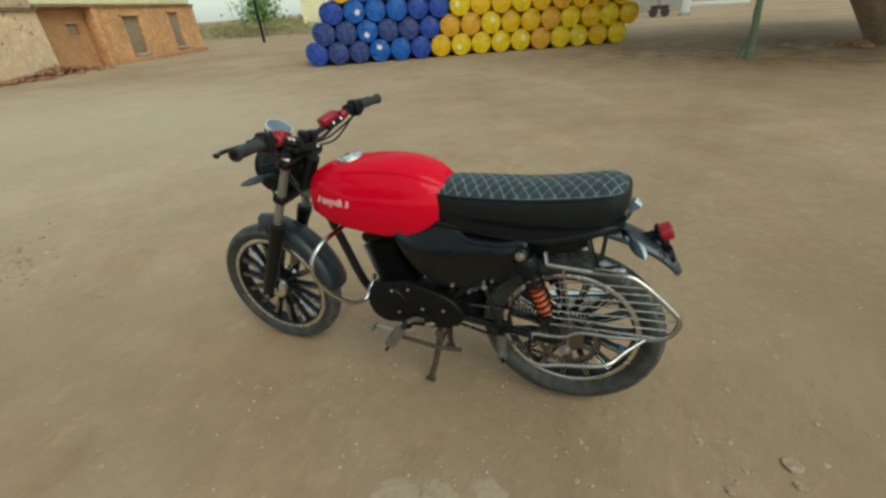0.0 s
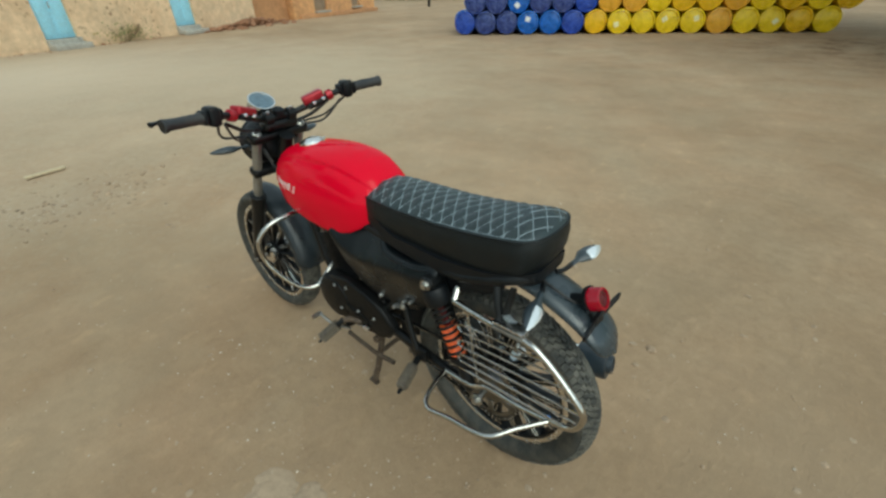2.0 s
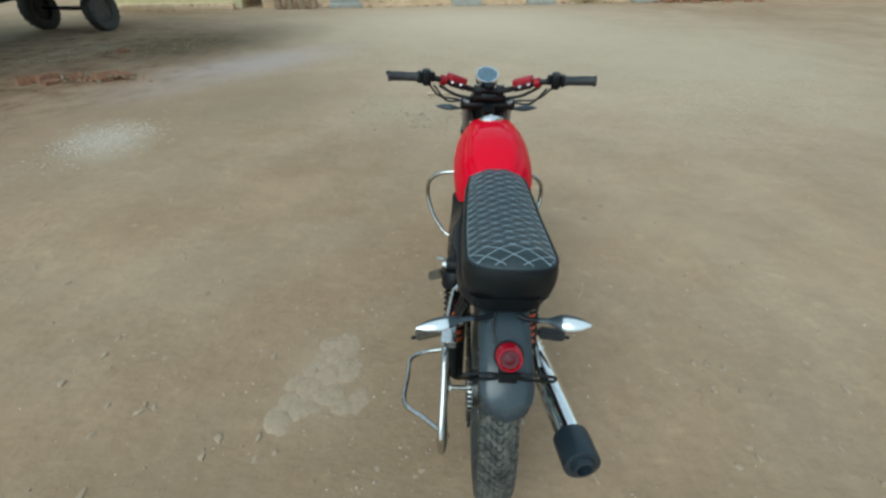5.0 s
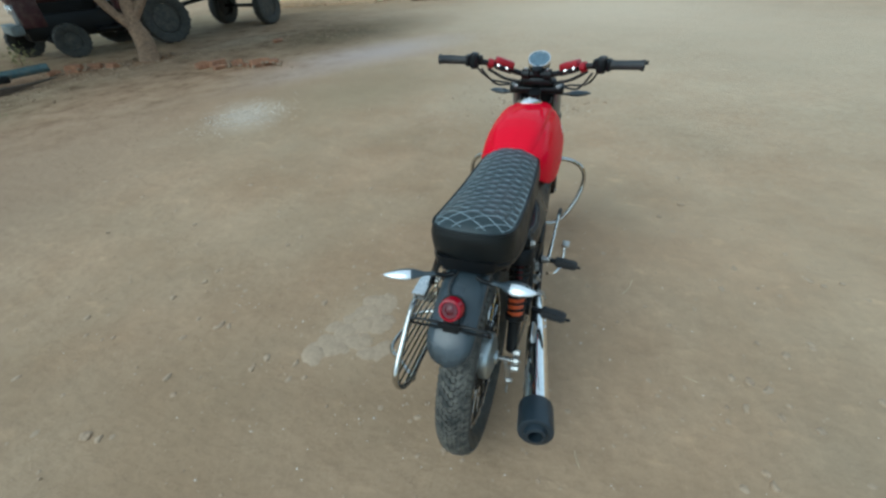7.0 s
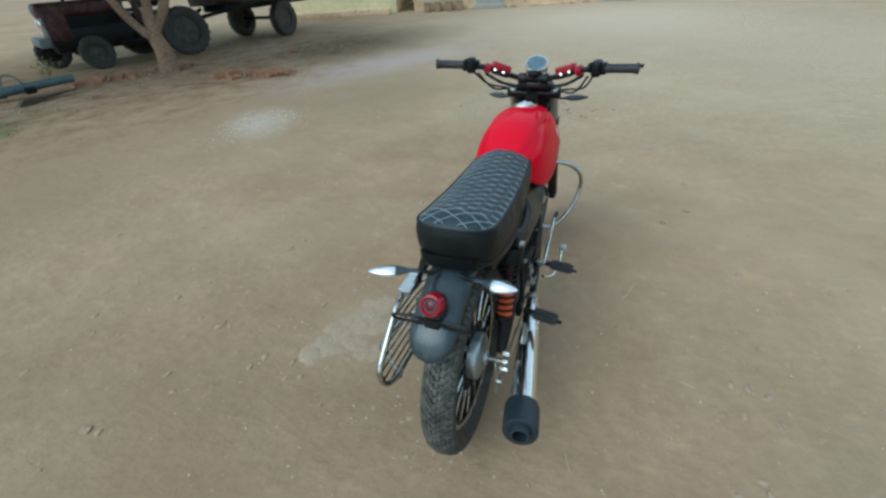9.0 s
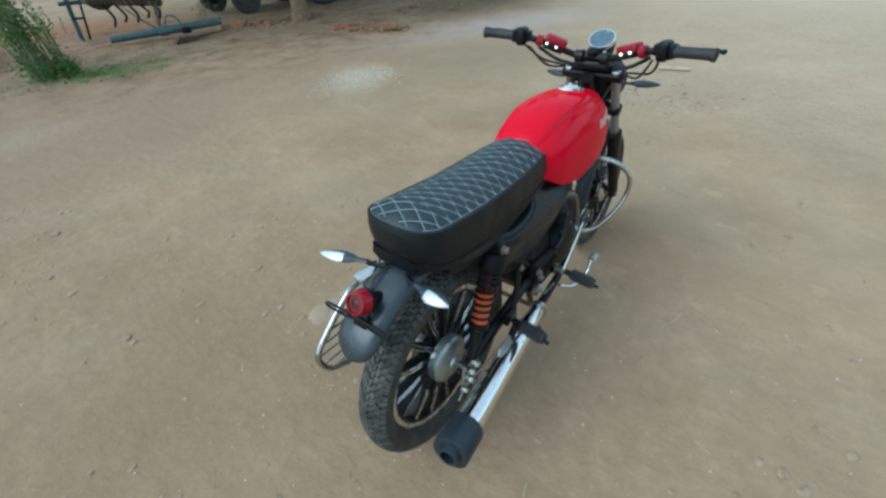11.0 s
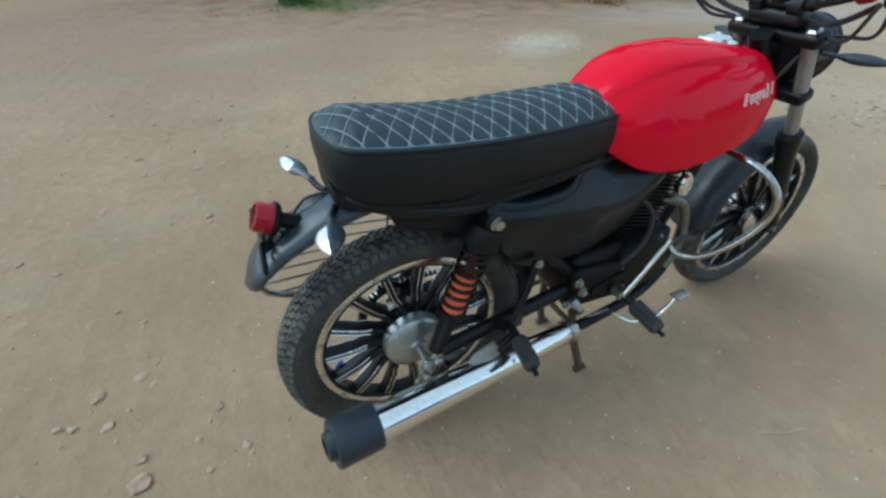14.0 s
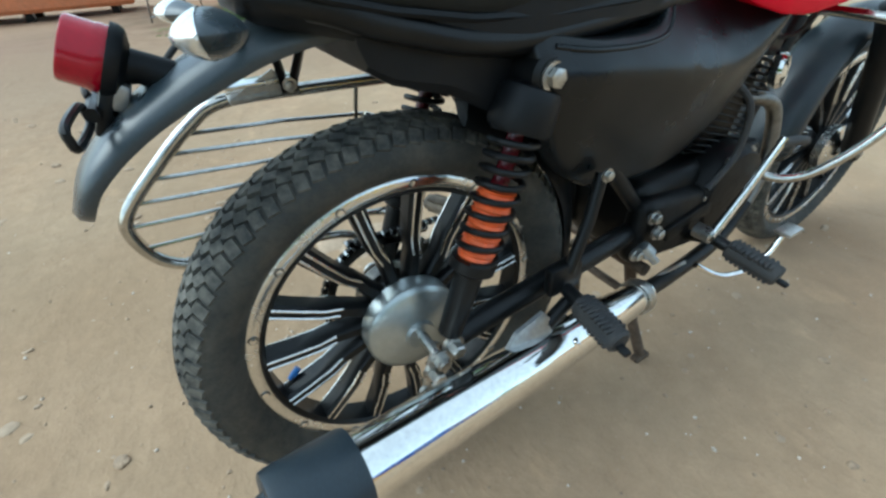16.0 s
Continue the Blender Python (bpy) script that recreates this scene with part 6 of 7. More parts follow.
for k in range(34):
    a, tall = rb.uniform(0, 6.28), rb.uniform(0.5, 1.5)
    foot = V(rb.uniform(-0.2, 0.2), rb.uniform(-0.16, 0.16), -0.03)
    q = [foot, foot + V(math.cos(a) * 0.05 - 0.04, math.sin(a) * 0.05, tall * 0.35), foot + V(math.cos(a) * 0.13 - 0.16 * tall, math.sin(a) * 0.12, tall)]
    way = spline(q, 5)
    tube(way, [0.011 * (1 - 0.06 * n) for n in range(len(way))], 5, bm=stems)
    for n in range(2, len(way)):
        leaves(bm, way[n], (0.09, 0.09, 0.14), 17 if way[n].z > 0.45 else 5, 0.026, 700 + k * 20 + n)
part("stem", stems, GREEN_BARK, bush)
for k in range(34):
    leaves(bm, (rb.uniform(-0.28, 0.28), rb.uniform(-0.2, 0.12), 0.03 + 0.14 * rb.random()), (0.13, 0.13, 0.1), 46, 0.024, 60 + k)
for v in bm.verts:
    v.co.z = max(v.co.z, 0.01 + 0.02 * rb.random())
part("foliage", bm, BUSH_LEAF, bush, smooth=False)
bm = bmesh.new()
for k in range(120):
    a, d = rb.uniform(0, 6.28), rb.random() ** 0.7
    leaves(bm, (1.42 + math.cos(a) * d * 0.72, 6.75 + math.sin(a) * d * 0.62 - math.cos(a) * d * 0.25, 0.018), (0.1, 0.1, 0.02), 12, 0.016, 100 + k)
for k in range(30):
    leaves(bm, (0.4 + rb.uniform(-0.7, 0.5), 7.2 + rb.uniform(-0.7, 0.5), 0.015), (0.1, 0.1, 0.02), 8, 0.014, 1400 + k)
for v in bm.verts:
    v.co.z = max(v.co.z, 0.006)
tagged(part("weeds", bm, LEAF, smooth=False), "low green weeds and fallen leaves", "weeds", kind="stuff")
shrub = empty("dry_shrub", "half-dry green shrub growing at the house wall", "shrub", (17.15, -4.25, 0))
bm = bmesh.new()
for k in range(14):
    a = rb.uniform(0, 6.28)
    tube([V(0, 0, -0.03), V(math.cos(a) * 0.15, math.sin(a) * 0.3, 0.2), V(math.cos(a) * 0.25, math.sin(a) * 0.5, rb.uniform(0.3, 0.5))], 0.01, 5, bm=bm)
part("stem", bm, BARK, shrub)
bm = bmesh.new()
leaves(bm, (0, 0, 0.22), (0.35, 0.75, 0.28), 420, 0.05, 300)
for v in bm.verts:
    v.co.z = max(v.co.z, 0.01)
part("foliage", bm, DRY_LEAF, shrub, smooth=False)
bm = bmesh.new()
for k in range(90):
    f = rb.random()
    leaves(bm, (16 + f * 26 + rb.uniform(-2, 2), -30 - rb.random() * 26, 0.15 + rb.random() * 0.3), (1.6, 1.6, 0.45), 260, 0.09, 500 + k)
for k in range(80):
    a = radians(rb.uniform(-80, -20))
    leaves(bm, (math.cos(a) * 72, math.sin(a) * 72, 0.2 + 0.9 * rb.random() ** 3), (rb.uniform(2, 6), rb.uniform(2, 6), rb.uniform(0.4, 1.1)), 420, 0.16, 900 + k)
tagged(part("far_scrub", bm, DRY_LEAF, smooth=False), "dry scrub and small trees in the distance", "scrub", kind="stuff")


# ---------------------------------------------------------------- tractor and trailer
BUMPER_GREY = surface("bumper_grey", (0.17, 0.2, 0.2), 0.55, metal=0.2, vary=0.2, grain=30, stain=6, bump=0.2, dust=0.3)
RIM_GREY = surface("rim_grey", (0.05, 0.053, 0.05), 0.6, metal=0.2, vary=0.3, grain=30, stain=6, bump=0.2, dust=0.3)


def farm_wheel(parent, c, ax, r, w, rim_r, lugs, tyre_label):
    """A farm tyre with bars of tread on a dished steel rim."""
    h = w / 2
    t = part("wheel", turned([(-h * 0.7, rim_r), (-h, rim_r + (r - rim_r) * 0.4), (-h * 0.95, r * 0.95), (-h * 0.7, r * 0.985), (0, r * 0.99), (h * 0.7, r * 0.985), (h * 0.95, r * 0.95), (h, rim_r + (r - rim_r) * 0.4), (h * 0.7, rim_r)], c, ax, 40, closed=True), RUBBER, parent, tyre_label)
    bars = bmesh.new()
    axv = Vector(ax).normalized()
    u = axv.orthogonal().normalized()
    v = axv.cross(u)
    for k in range(lugs):
        for s in (-1, 1):
            a = 2 * math.pi * (k + 0.25 * s) / lugs
            d = u * math.cos(a) + v * math.sin(a)
            tang = -u * math.sin(a) + v * math.cos(a)
            m = Matrix((axv, tang, d)).transposed() @ Matrix.Rotation(0.6 * s, 3, "Z")
            block(Vector(c) + d * (r * 0.985) + axv * (s * h * 0.48), (h * 1.05, r * 0.06, r * 0.05), 0, m, bars)
    part("tread_bar", bars, RUBBER, t, smooth=False)
    part("rim", turned([(-h * 0.5, rim_r * 0.98), (-h * 0.55, rim_r * 0.9), (-h * 0.1, rim_r * 0.8), (-h * 0.1, rim_r * 0.35), (-h * 0.5, rim_r * 0.3), (-h * 0.55, 0.01)], c, ax, 32), RIM_GREY, t, "dusty grey steel rim")
    part("rim_back", turned([(h * 0.2, rim_r * 0.98), (h * 0.1, 0.01)], c, ax, 24), BLACK_METAL, t)
    return t


TF, TR = Vector((5.23, 9.86)), Vector((6.79, 9.2))
back2 = (TR - TF).normalized()
side2 = Vector((-back2.y, back2.x))
if side2.y > 0:
    side2 = -side2
tt = Matrix.Rotation(math.atan2(back2.y, back2.x), 3, "Z")


def tp(f, s, z):
    """A point of the tractor: f behind the front axle, s towards the yard, z up."""
    p = TF + back2 * (f * 0.87) + side2 * s
    return Vector((p.x, p.y, z * 0.8))


tractor = empty("tractor", "dark red tractor with dusty tyres under a tree", "tractor")
sx = (side2.x, side2.y, 0)
for s, fx, fy, rx, ry in ((1, 5.27, 9.25, 6.78, 8.47), (-1, 5.19, 10.45, 6.8, 9.94)):
    farm_wheel(tractor, V(fx, fy, 0.29), tuple(-s * q for q in sx), 0.29, 0.19, 0.15, 18, "narrow ribbed front tyre")
    farm_wheel(tractor, V(rx, ry, 0.46), tuple(-s * q for q in sx), 0.46, 0.28, 0.27, 20, "large barred rear tyre")
part("front_axle", tube([tp(0, -0.5, 0.4), tp(0, 0.5, 0.4)], 0.05, 10), BLACK_METAL, tractor)
part("bumper", block(tp(-0.46, -0.1, 0.66), (0.2, 0.95, 0.15), 0.025, tt), BUMPER_GREY, tractor, "blue-grey steel front bumper")
part("bumper_stay", block(tp(-0.3, -0.05, 0.62), (0.3, 0.3, 0.1), 0.02, tt), BUMPER_GREY, tractor)
part("bonnet", block(tp(0.45, 0, 1.3), (1.45, 0.56, 0.26), 0.08, tt, segs=3), TRACTOR_RED, tractor, "dark red bonnet")
for s in (1, -1):
    part("nose_panel", block(tp(-0.12, s * 0.26, 1.0), (0.36, 0.05, 0.52), 0.02, tt), TRACTOR_RED, tractor, "dark red nose panel")
grid_ob = part("grille", block(tp(-0.3, 0, 1.0), (0.05, 0.5, 0.54), 0.02, tt), BLACK_METAL, tractor)
for k in range(9):
    part("grille_bar", block(tp(-0.335, -0.22 + 0.055 * k, 1.0), (0.02, 0.02, 0.5), 0.005, tt), DULL_ALLOY, grid_ob, "pale grille bar")
for s in (1, -1):
    part("headlamp", turned([(0, 0.07), (0.04, 0.08), (0.05, 0.06), (0.055, 0.01)], tp(-0.33, s * 0.16, 1.05), (-back2.x, -back2.y, 0), 20), CLEAR_LENS, tractor)
    part("mudguard", block(tp(1.95, s * 0.66, 1.36), (1.1, 0.36, 0.06), 0.025, tt), TRACTOR_RED, tractor)
    part("mudguard_front", block(tp(1.38, s * 0.66, 1.15), (0.06, 0.36, 0.42), 0.025, tt), TRACTOR_RED, tractor)
    part("foot_plate", block(tp(1.2, s * 0.42, 0.5), (0.5, 0.3, 0.04), 0.01, tt), BLACK_METAL, tractor)
part("chassis", block(tp(0.95, 0, 0.66), (2.2, 0.5, 0.44), 0.05, tt), BLACK_METAL, tractor)
part("engine_block", block(tp(0.5, 0, 1.0), (1.1, 0.44, 0.5), 0.05, tt), ENGINE_BLACK, tractor)
part("gearbox", block(tp(1.75, 0, 0.78), (0.7, 0.8, 0.5), 0.06, tt), BLACK_METAL, tractor)
part("seat", block(tp(1.8, 0, 1.25), (0.42, 0.44, 0.12), 0.05, tt, segs=3), BLACK_PLASTIC, tractor)
part("seat_back", block(tp(2.02, 0, 1.42), (0.1, 0.44, 0.3), 0.04, tt, segs=3), BLACK_PLASTIC, tractor)
part("steering_column", tube([tp(1.05, 0, 1.15), tp(1.3, 0, 1.42)], 0.025, 8), BLACK_METAL, tractor)
part("steering_wheel", tube([tp(1.3, 0, 1.42) + Vector((0.2 * math.cos(a), 0.2 * math.sin(a), 0.08 * math.cos(a))) for a in (2 * math.pi * k / 24 for k in range(24))], 0.014, 8, closed=True), BLACK_PLASTIC, tractor)
part("exhaust_stack", tube([tp(0.2, 0.2, 1.2), tp(0.2, 0.2, 1.9)], 0.03, 10), BLACK_METAL, tractor)

trailer = empty("trailer", "dark two-wheeled farm trailer behind the tractor", "trailer")
C = Vector((9.32, 8.55))
tb = Vector((0.999, -0.04))
ts = Vector((-0.04, -0.999))
ttm = Matrix.Rotation(math.atan2(tb.y, tb.x), 3, "Z")


def rp(f, s, z):
    p = C + tb * f + ts * s
    return Vector((p.x, p.y, z))


for s in (1, -1):
    farm_wheel(trailer, rp(0, s * 0.7, 0.4), (-s * ts.x, -s * ts.y, 0), 0.4, 0.22, 0.22, 20, "dusty trailer tyre")
part("axle", tube([rp(0, -0.6, 0.42), rp(0, 0.6, 0.42)], 0.04, 10), BLACK_METAL, trailer)
part("bed", block(rp(0.1, 0, 0.86), (3.0, 1.6, 0.08), 0.01, ttm), BLACK_METAL, trailer)
for s in (1, -1):
    part("side_board", block(rp(0.1, s * 0.8, 1.12), (3.0, 0.04, 0.46), 0.01, ttm), TRACTOR_RED, trailer)
    part("bed_beam", block(rp(0.1, s * 0.35, 0.76), (3.0, 0.1, 0.14), 0.01, ttm), BLACK_METAL, trailer)
    part("drawbar", tube([rp(-1.4, s * 0.5, 0.76), rp(-2.3, 0, 0.6)], 0.04, 8), BLACK_METAL, trailer)
for f in (-1.4, 1.6):
    part("end_board", block(rp(f, 0, 1.12), (0.04, 1.56, 0.46), 0.01, ttm), TRACTOR_RED, trailer)

# ---------------------------------------------------------------- blue implement frame, chair frame, orange bin
plough = empty("implement_frame", "faded blue steel implement frame with rods and a drawbar pipe", "farm implement")
part("main_pipe", tube([V(2.24, 8.64, 0.1), V(3.1, 8.32, 0.12)], [0.055, 0.062], 14), BLUE_STEEL, plough, "dented blue-grey pipe")
part("joined_pipe", tube([V(2.9, 8.3, 0.13), V(3.9, 8.02, 0.15)], [0.07, 0.062], 14), BLUE_STEEL, plough, "faded blue pipe end")
part("pipe_collar", turned([(-0.05, 0.082), (0.05, 0.082)], V(2.98, 8.3, 0.125), (0.94, -0.3, 0.02), 16), BLUE_STEEL, plough)
part("clamp", block((3.3, 8.15, 0.1), (0.14, 0.2, 0.1), 0.02, Matrix.Rotation(-0.3, 3, "Z")), BLACK_METAL, plough)
part("clamp_rod", tube(spline([V(3.0, 8.25, 0.18), V(3.12, 8.3, 0.34), V(3.22, 8.2, 0.3), V(3.26, 8.15, 0.16)], 4), 0.014, 6), BLUE_STEEL, plough)
part("share", plate([(2.8, 0.0), (3.1, 0.0), (3.75, 0.05), (3.2, 0.06), (2.9, 0.08)], 7.62, 7.72, 0.01, 0.9), RUST, plough, "rusty share lying under the pipe")
part("upright", tube([V(2.2, 9.9, -0.02), V(2.24, 9.92, 0.4), V(2.32, 9.95, 1.1)], 0.055, 6, flat=0.6), BLUE_STEEL, plough, "faded blue steel upright")
part("upright_rod", tube([V(2.33, 9.9, 0.0), V(2.46, 9.92, 0.62), V(2.55, 9.95, 1.1)], 0.02, 8), BLACK_METAL, plough)
part("rung", tube([V(2.2, 9.88, 0.36), V(2.41, 9.9, 0.34)], 0.018, 8), BLACK_METAL, plough)
part("rung", tube([V(2.12, 9.9, 0.6), V(2.6, 9.9, 0.58)], 0.035, 8), BLUE_STEEL, plough)
part("foot_rod", tube([V(2.02, 9.86, 0.16), V(2.18, 9.85, 0.0)], 0.016, 8), PALE_SLAB, plough, "pale bent rod")
part("foot_rod", tube([V(2.04, 9.9, 0.42), V(2.0, 9.86, 0.16)], 0.011, 8), SHUTTER, plough)
part("tool_beam", block((3.0, 9.5, 0.58), (1.25, 0.3, 0.22), 0.05, Matrix.Rotation(0.16, 3, "Y"), segs=3), RUST, plough, "dark rusty tool beam")
for k in range(5):
    x = 2.62 + 0.2 * k
    part("tine", tube(spline([V(x, 9.45, 0.55 - 0.03 * k), V(x + 0.05, 9.3, 0.34), V(x - 0.02, 9.25, 0.2 + 0.05 * (k % 2))], 4), 0.022, 6), BLACK_METAL, plough)
part("rear_post", tube([V(3.4, 9.4, 0.0), V(3.52, 9.45, 0.7)], 0.03, 8), BLACK_METAL, plough)
part("hub", turned([(-0.09, 0.13), (-0.11, 0.2), (-0.07, 0.26), (0.07, 0.26), (0.11, 0.2), (0.09, 0.13)], V(2.78, 9.95, 0.68), (0.3, 1, 0.1), 28, closed=True), RUBBER, plough, "small black tyre")
twigs = empty("brushwood", "dry twigs leaning on the implement", "brushwood", (3.25, 9.2, 0))
for k in range(9):
    a = rb.uniform(-0.4, 0.4)
    part("twig", tube(spline([V(rb.uniform(-0.1, 0.15), rb.uniform(-0.1, 0.1), 0.0), V(a * 0.5, 0.1, 0.25), V(a + rb.uniform(-0.1, 0.1), 0.15, rb.uniform(0.45, 0.7))], 3), 0.008, 5), SHUTTER, twigs)
plant = empty("seedling", "small dry-leaved seedling beside the pipe", "plant", (4.45, 9.6, 0))
part("stem", tube([V(0, 0, -0.02), V(0.03, 0, 0.2)], 0.01, 6), BARK, plant)
bm = bmesh.new()
leaves(bm, (0, 0, 0.18), (0.26, 0.2, 0.16), 160, 0.03, 47)
part("foliage", bm, DRY_LEAF, plant, smooth=False)
frame_ob = empty("low_bench", "long low steel-legged bench with a pale slab seat", "bench")
aim = Matrix.Rotation(-0.178, 3, "Z") @ Matrix.Rotation(0.035, 3, "Y")
part("seat", block((0.19, 9.66, 0.462), (0.58, 2.36, 0.035), 0.01, aim), PALE_SLAB, frame_ob, "pale grey slab seat")
part("apron", block((0.19, 9.66, 0.428), (0.54, 2.3, 0.034), 0.008, aim), RUST, frame_ob, "dark steel under-frame")
for a, b in (((-0.33, 8.56), (-0.26, 8.66)), ((0.22, 8.62), (0.25, 8.52)), ((0.02, 10.7), (0.12, 10.76)), ((0.62, 10.6), (0.62, 10.68))):
    part("leg", tube([V(a[0], a[1], 0), V(b[0], b[1], 0.43)], 0.013, 8), RUST, frame_ob)
part("brace", tube([V(0.22, 8.55, 0.43), V(0.16, 8.75, 0.2)], 0.013, 8), DULL_ALLOY, frame_ob, "bright steel brace")
part("rail", tube([V(-0.32, 8.57, 0.08), V(0.22, 8.62, 0.09)], 0.012, 8), DULL_ALLOY, frame_ob)
bin_ob = empty("orange_bin", "orange painted steel bin on short feet", "bin")
rows = []
for z, g in ((0.14, 0.0), (0.2, 0.05), (0.75, 0.12), (0.8, 0.15), (0.8, 0.1), (0.3, 0.02)):
    rows.append([V(-2.3 + (1.75 + g) * a, 11.9 + (0.75 + g) * b - 0.06 * a, z) for a, b in ((-1, -1), (1, -1), (1, 1), (-1, 1))])
part("body", skin(bmesh.new(), rows), ORANGE_PAINT, bin_ob, sharp=20)
for a in (-3.6, -2.3, -0.9):
    part("foot", block((a, 11.4, 0.075), (0.14, 0.2, 0.16), 0.01), BLACK_METAL, bin_ob)
    part("foot", block((a, 12.4, 0.075), (0.14, 0.2, 0.16), 0.01), BLACK_METAL, bin_ob)

# ---------------------------------------------------------------- far side of the yard
pole = part("utility_pole", tube([V(20.7, -22.7, -0.3), V(20.9, -22.8, 6.5)], [0.09, 0.06], 10), BLACK_METAL)
tagged(pole, "thin dark utility pole at the yard's far corner", "pole")
far_wall = empty("far_house", "pale house beyond the stacked drums", "house")
part("wall", block((29.0, -46, 1.6), (9, 0.4, 3.6), 0.02, Matrix.Rotation(0.5, 3, "Z")), CREAM_PLASTER, far_wall)
part("dark_doorway", block((27.2, -46.75, 1.1), (1.6, 0.12, 2.0), 0.02, Matrix.Rotation(0.5, 3, "Z")), SHUTTER, far_wall)
part("roof", block((29.0, -46, 3.5), (9.6, 1.2, 0.16), 0.02, Matrix.Rotation(0.5, 3, "Z")), CONCRETE, far_wall)
gate = empty("gate_pillar", "white painted gate pillar across the yard", "pillar")
part("shaft", block((-3.3, -29.6, 1.1), (0.42, 0.42, 2.4), 0.03), WHITE_PAINT, gate)
part("base", block((-3.3, -29.6, 0.08), (0.55, 0.55, 0.2), 0.03), CONCRETE, gate)
shed = empty("far_shed", "grey shed wall across the yard", "shed")
part("wall", block((4.0, -37, 1.5), (16, 0.3, 3.2), 0.02), CONCRETE, shed)
part("roof", block((4.0, -37.5, 3.2), (16.5, 1.6, 0.14), 0.02), DULL_ALLOY, shed)
slab = part("white_kerb", block((-7.2, -46, 0.12), (5.0, 0.6, 0.32), 0.03), WHITE_PAINT)
tagged(slab, "long low white painted kerb in the distance", "kerb")
cart = empty("red_cart", "small red cart on black wheels far off", "cart")
part("body", block((-1.95, -29.4, 0.5), (0.95, 0.5, 0.2), 0.04), TRACTOR_RED, cart)
part("handle", tube([V(-1.9, -29.4, 0.6), V(-1.85, -29.4, 1.3)], 0.03, 8), TRACTOR_RED, cart)
for x in (-2.25, -1.65):
    for y in (-29.65, -29.15):
        part("wheel", turned([(-0.05, 0.12), (-0.05, 0.23), (0.05, 0.23), (0.05, 0.12)], V(x, y, 0.23), (0, 1, 0), 20), RUBBER, cart)


# ---------------------------------------------------------------- stones, clods, sticks
def lump(bm, c, r, seed, flat=0.6, detail=1):
    """A weathered stone, half sunk."""
    k = bmesh.new()
    bmesh.ops.create_icosphere(k, subdivisions=detail, radius=1)
    rr = random.Random(seed)
    off = Vector((rr.uniform(-50, 50), rr.uniform(-50, 50), rr.uniform(-50, 50)))
    turn = Matrix.Rotation(rr.uniform(0, 6.28), 3, "Z")
    sx_, sy_ = rr.uniform(0.75, 1.3), rr.uniform(0.7, 1.1)
    vs = []
    for v in k.verts:
        q = v.co * (1 + 0.35 * noise.noise(v.co * 1.3 + off) + (0.16 * noise.noise(v.co * 3.1 + off) if detail > 1 else 0))
        q = turn @ Vector((q.x * sx_, q.y * sy_, q.z * flat))
        vs.append(bm.verts.new(Vector(c) + q * r))
    for f in k.faces:
        bm.faces.new([vs[v.index] for v in f.verts])
    k.free()
    return bm


def chipped(r, seed):
    """A broken brick: a block with its corners knocked off, lying askew."""
    rr = random.Random(seed)
    bm = bmesh.new()
    bmesh.ops.create_cube(bm, size=2)
    bmesh.ops.subdivide_edges(bm, edges=bm.edges, cuts=2, use_grid_fill=True)
    off = Vector((rr.uniform(-9, 9), rr.uniform(-9, 9), rr.uniform(-9, 9)))
    turn = Matrix.Rotation(rr.uniform(0, 6.28), 3, "Z") @ Matrix.Rotation(rr.uniform(-0.4, 0.4), 3, "X")
    size = Vector((rr.uniform(0.8, 1.2), rr.uniform(0.5, 0.75), rr.uniform(0.4, 0.6)))
    for v in bm.verts:
        corner = sum(1 for c in v.co if abs(c) > 0.9)
        q = v.co * (1 - (0.0, 0.0, 0.05, 0.2)[corner] * rr.uniform(0.4, 1.6)) * (1 + 0.12 * noise.noise(v.co * 1.7 + off))
        v.co = turn @ Vector((q.x * size.x, q.y * size.y, q.z * size.z)) * r
    return bm


STONES = [(-0.53, 1.36, 0.028), (-0.58, 2.17, 0.022), (0.745, 1.37, 0.02), (0.08, 1.28, 0.018), (-0.29, -0.76, 0.03), (-0.748, 0.1, 0.034), (-0.75, 0.17, 0.026), (0.26, -1.03, 0.019), (1.38, 1.92, 0.02), (1.6, -0.72, 0.026), (1.78, -0.86, 0.022),
          (0.4, -0.96, 0.024), (0.62, -1.03, 0.02), (-0.55, 0.25, 0.022), (-0.88, 2.21, 0.03), (-0.82, 2.76, 0.022), (2.6, 0.08, 0.028), (1.17, 0.45, 0.012), (-1.27, 1.33, 0.024), (-0.41, 2.65, 0.03), (2.54, 0.07, 0.02), (-0.88, 0.44, 0.026)]
for i, (x, y, r) in enumerate(STONES):
    ob = part("stone", lump(bmesh.new(), (0, 0, 0), r * 0.76, i, 0.38, 3), STONE, sharp=28)
    ob.location = (x, y, ground_height(x, y) + r * 0.12)
    tagged(ob, "small brown stone half sunk in the earth", "stone", "stones in the yard")
for i, (x, y, r) in enumerate([(4.3, 8.05, 0.13), (4.5, 7.85, 0.1), (4.62, 7.6, 0.09), (4.05, 8.2, 0.08), (4.75, 5.75, 0.1), (4.85, 5.55, 0.12), (4.7, 5.4, 0.07), (5.0, 5.3, 0.08), (5.0, 4.85, 0.14), (5.15, 4.7, 0.09), (4.9, 5.05, 0.06), (6.9, 5.9, 0.08)]):
    ob = part("broken_brick", chipped(r * 1.05, 60 + i), BRICK_RED, sharp=25)
    ob.location = (x, y, ground_height(x, y) + r * 0.25)
    tagged(ob, "broken reddish brick rubble on the ground", "brick", "rubble under the tree")
rs = random.Random(77)
